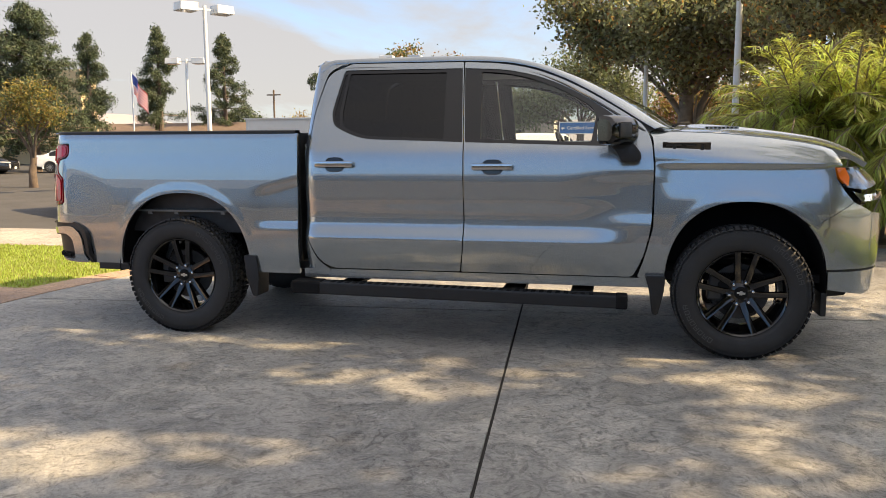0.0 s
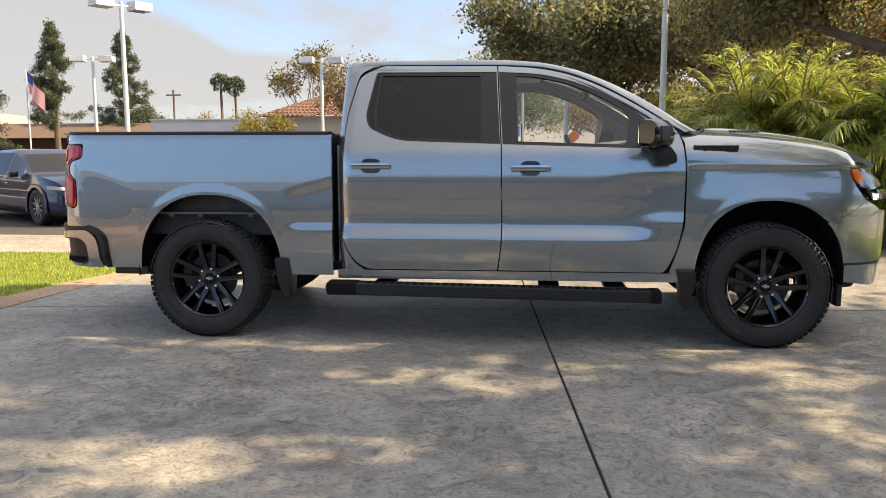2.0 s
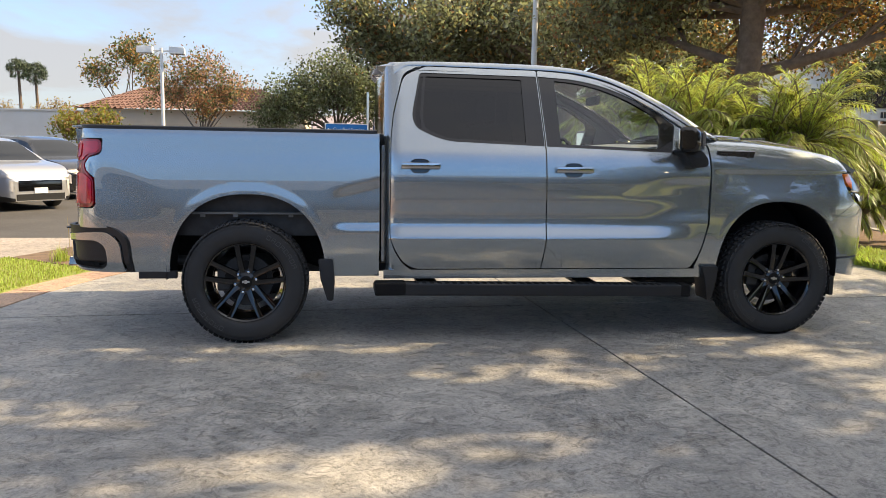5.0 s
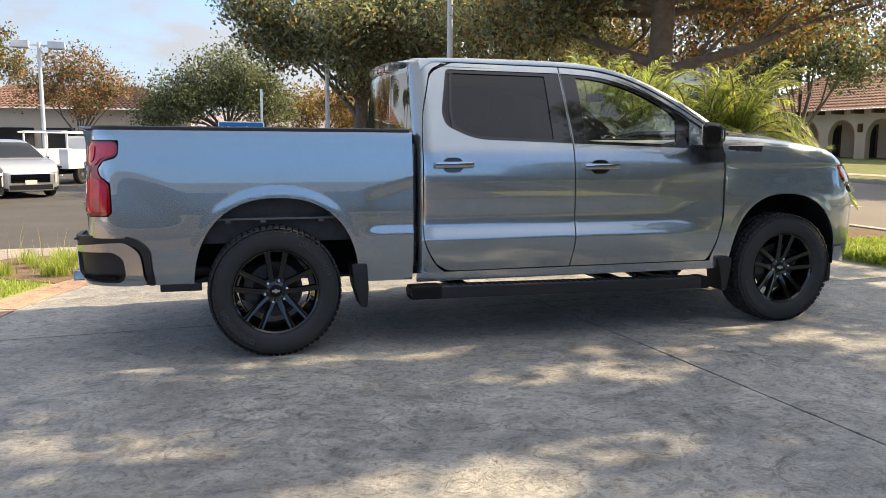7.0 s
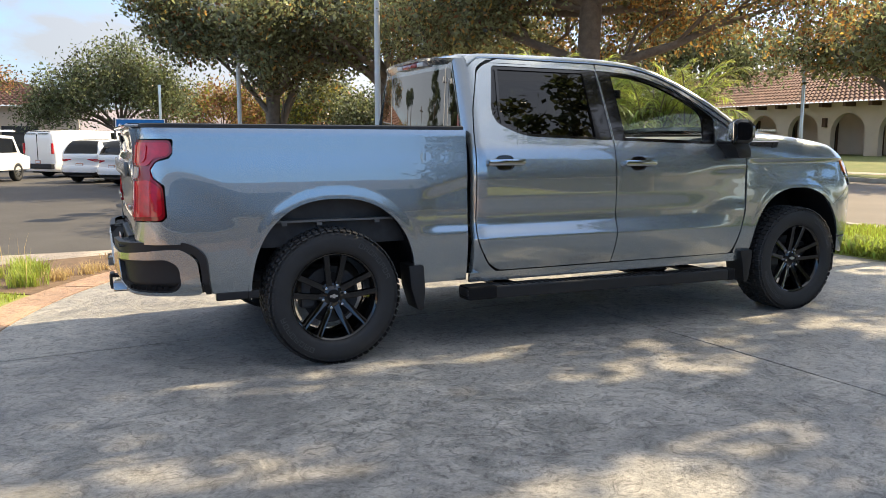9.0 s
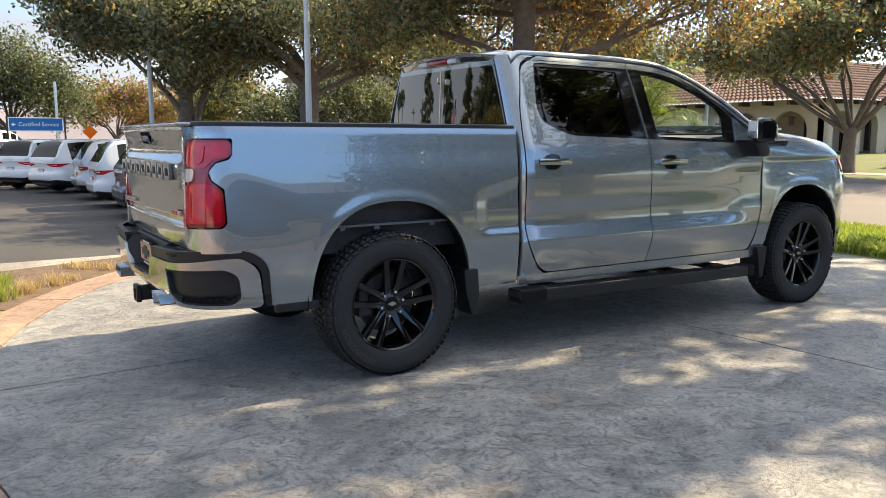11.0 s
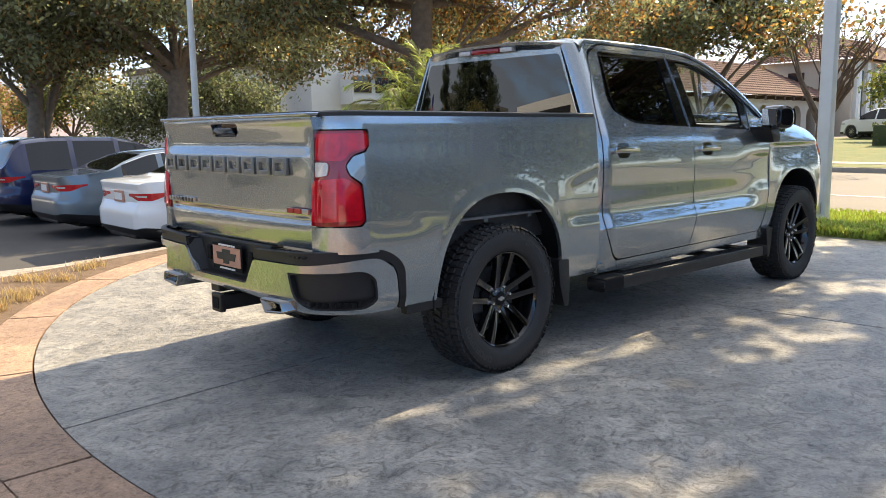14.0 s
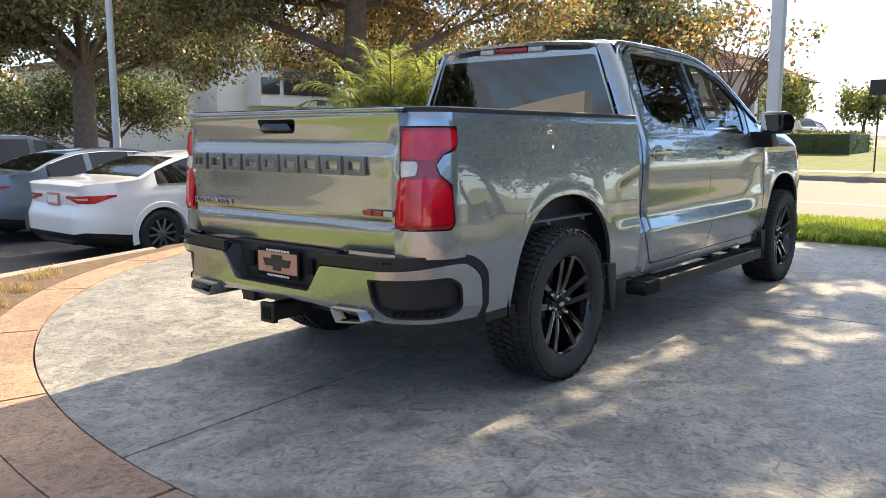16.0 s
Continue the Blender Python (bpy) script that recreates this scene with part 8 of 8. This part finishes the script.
tiled_slope(bm, (57.2, 17.2, 6.0), (77, 17.2, 6.0), (73, 21.8, 8.3), (61.5, 21.8, 8.3), 0.35)
tiled_slope(bm, (57.2, 26.2, 6.0), (57.2, 17.2, 6.0), (61.5, 21.8, 8.3), (61.5, 22.0, 8.3), 0.35)
tiled_slope(bm, (77, 17.2, 6.0), (77, 26.2, 6.0), (73, 22.0, 8.3), (73, 21.8, 8.3), 0.35)
part("roof", bm, TILE, tb, "weathered red clay tile roof")
# white modern building behind the trees
wb_ = thing("white_building", "white plaster office building with a dark corner window", "building", (0, 0, 0))
part("tower", box_bm(26.5, 34.5, 40.0, 52, 0.0, 7.2), STUCW, wb_)
part("main_wall", box_bm(19.5, 26.5, 42.0, 52, 0.0, 5.4), STUCW, wb_)
part("long_wing", box_bm(20.0, 52.0, 52.0, 60, -0.45, 4.2), STUCW, wb_)
part("eaves", box_bm(19.2, 26.6, 41.4, 52.2, 5.4, 5.75), BROWNR, wb_)
part("slope_wall", prism([(34.5, 0.0), (44.0, 0.0), (44.0, 3.0), (34.5, 3.0)], 40.6, 51), STUCW, wb_)
part("slanted_roof", prism([(29.6, 7.2), (33.6, 5.3), (33.9, 5.6), (30.2, 7.4)], 38.9, 40.2), BROWNR, wb_)
part("bay", box_bm(28.8, 35.6, 38.6, 40.0, 3.2, 5.2), STUCW, wb_)
for k in range(4):
    w_ = part("window", box_bm(30.7 + k * 1.15, 31.75 + k * 1.15, 38.5, 38.6, 3.95, 4.95), DARKW, wb_)
w_ = part("window", box_bm(28.9, 30.3, 38.5, 38.6, 3.95, 5.0), DARKW, wb_)
part("window_hood", prism([(30.4, 5.05), (35.6, 5.05), (35.4, 5.45), (31.0, 5.45)], 38.1, 38.9), STEEL, wb_)
for k in range(4):
    part("wall_bar", box_bm(33.6 + k * 0.22, 33.75 + k * 0.22, 38.56, 38.6, 3.35, 3.7), STEEL, wb_)
for k in range(8):
    part("arch_window", prism(arch_hole(20.8 + k * 2.0, 1.1, 0.3, 2.8), 51.9, 52.0), DARKW, wb_)
# low tiled building across the car park
lb = thing("tiled_building", "low pale building with a clay tile roof", "building", (0, 0, 0))
part("wall", box_bm(-16.0, -1.5, 49.8, 62, -0.45, 3.3), STUCCO, lb)
for k in range(5):
    part("window", box_bm(-15.4 + k * 2.4, -13.4 + k * 2.4, 49.72, 49.8, 0.3, 2.1), DARKW, lb)
part("parapet_wall", box_bm(-24.5, -16.0, 49.4, 62, -0.45, 3.05), STUCW, lb)
part("parapet_cap", box_bm(-24.6, -15.9, 49.3, 49.7, 3.05, 3.15), STUCW, lb)
bm = bmesh.new()
tiled_slope(bm, (-16.5, 49.2, 3.25), (-0.9, 49.2, 3.25), (-5.0, 54.5, 5.0), (-13.0, 54.5, 5.0), 0.34)
tiled_slope(bm, (-0.9, 49.2, 3.25), (-0.9, 60, 3.25), (-5.0, 54.5, 5.0), (-5.0, 54.4, 5.0), 0.34)
tiled_slope(bm, (-16.5, 60, 3.25), (-16.5, 49.2, 3.25), (-13.0, 54.5, 5.0), (-13.0, 54.6, 5.0), 0.34)
part("roof", bm, TILE, lb, "red clay tile roof")
# long brown-roofed sheds beyond the car park, with a white rail fence
sh = thing("long_shed", "long low building with a brown shingle roof", "building", (0, 0, 0))
part("wall", box_bm(-52, -20, 60, 70, -0.45, 2.0), TRIMB, sh)
part("roof", prism([(59.3, 1.9), (65, 3.3), (71, 1.9)], -53, -19, axis="x"), BROWNR, sh)
fe = thing("rail_fence", "white painted rail fence across the car park", "fence", (0, 0, 0))
for k in range(14):
    part("post", box_bm(-30 + k * 1.9, -29.9 + k * 1.9, 35.0, 35.1, -0.36, 0.95), WHITEP, fe)
for z in (0.45, 0.85):
    part("rail", box_bm(-30, -5.2, 35.02, 35.08, z, z + 0.10), WHITEP, fe)
# tan building far to the side
nb_ = thing("tan_building", "tan stucco two-storey building in the sun", "building", (0, 0, 0))
part("wall", box_bm(-62, -40.4, 52, 54, -0.45, 7.4), STUCT, nb_)
part("porch", box_bm(-56, -42.0, 49.5, 52, 2.0, 2.4), STUCT, nb_)
for k in range(4):
    part("window", box_bm(-55 + k * 3.0, -53.8 + k * 3.0, 51.9, 52.0, 2.9, 4.4), DARKW, nb_)
    part("porch_post", box_bm(-55 + k * 4.2, -54.7 + k * 4.2, 49.7, 50.0, -0.45, 2.05), STUCT, nb_)
# hedges
HEDGE = material("hedge_leaf", (0.10, 0.12, 0.02), 0.6, island=0.45, trans=0.25)
for x0, x1, y0, y1, h, lab, zz in ((34, 38.2, 5.0, 8.6, 1.0, "clipped yellow-green box hedge", 0.42), (29.5, 31.0, 10.4, 12.6, 0.8, "small round green bush on the slope", 0.2)):
    hg = thing("hedge", lab, "hedge", ((x0 + x1) / 2, (y0 + y1) / 2, zz))
    g = np.random.default_rng(int(x0))
    cc = g.uniform((x0, y0, 0), (x1, y1, h), (900, 3)) - np.array([(x0 + x1) / 2, (y0 + y1) / 2, 0])
    vs, fs = leaves(cc, 8000, 0.06, 0.13, 5, 0.5)
    part("core", box_bm(-(x1 - x0) / 2 + 0.1, (x1 - x0) / 2 - 0.1, -(y1 - y0) / 2 + 0.1, (y1 - y0) / 2 - 0.1, -0.3, h - 0.08, 0.05), NEEDLE, hg)
    leaf_mesh("leaves", vs, fs, [HEDGE], hg)
# hills; the distance haze is mixed into their pale brown colour
HILL = material("haze_tinted_hill", (0.40, 0.35, 0.35), 1.0, var=0.15, scale=0.01)
g = np.random.default_rng(3)
vs, fs = [], []
n = 120
for i in range(n + 1):
    a = radians(60 - 130 * i / n)
    d = 1500
    hgt = 46 + 13 * math.sin(i * 0.13) + 10 * math.sin(i * 0.29 + 2) + 4 * math.sin(i * 0.83)
    vs += [(-d * math.sin(a), d * math.cos(a), -2), (-d * 1.05 * math.sin(a), d * 1.05 * math.cos(a), max(6, hgt))]
for i in range(n):
    fs.append((2 * i, 2 * i + 2, 2 * i + 3, 2 * i + 1))
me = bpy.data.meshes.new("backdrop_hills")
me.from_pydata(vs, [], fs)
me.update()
tagged(link("backdrop_hills", me, HILL, None, "", 180), "dry brown hills on the horizon, paled by haze in their colour", "hills", kind="structure")
# dealership behind the camera
dl = tagged(new("wall_showroom"), "plain pale showroom walls behind the pad", "wall", kind="structure")
part("front_wall", box_bm(-30, 26, -27.5, -27, -0.45, 4.2), STUCCO, dl)
part("glass_band", box_bm(-28, 24, -27.0, -26.95, 0.2, 3.3), DARKW, dl)
part("side_wing", box_bm(-31, -24, -27.0, -13.0, -0.45, 4.6), STUCW, dl)
part("blue_fascia", box_bm(-24.0, -23.6, -26.5, -13.0, 2.6, 4.6), SIGNB, dl)
part("entry_wall", box_bm(0, 0.4, -8.0, 8.0, -0.45, 3.0, 0.0, pose(-29.2, 17.6, 0, 0, 0, 25)), STUCW, dl)
part("entry_glass", box_bm(0.40, 0.45, -7.0, 7.0, 0.1, 2.2, 0.0, pose(-29.2, 17.6, 0, 0, 0, 25)), DARKW, dl)
part("entry_fascia", box_bm(-0.2, 0.8, -8.4, 8.4, 3.0, 4.6, 0.02, pose(-29.2, 17.6, 0, 0, 0, 25)), WHITEP, dl)
part("entry_blue_band", box_bm(0.80, 0.86, -8.4, 8.4, 2.95, 3.25, 0.0, pose(-29.2, 17.6, 0, 0, 0, 25)), SIGNB, dl)
part("entry_sign_bar", box_bm(0.80, 0.86, -3.4, 2.6, 3.72, 4.05, 0.0, pose(-29.2, 17.6, 0, 0, 0, 25)), STEEL, dl)
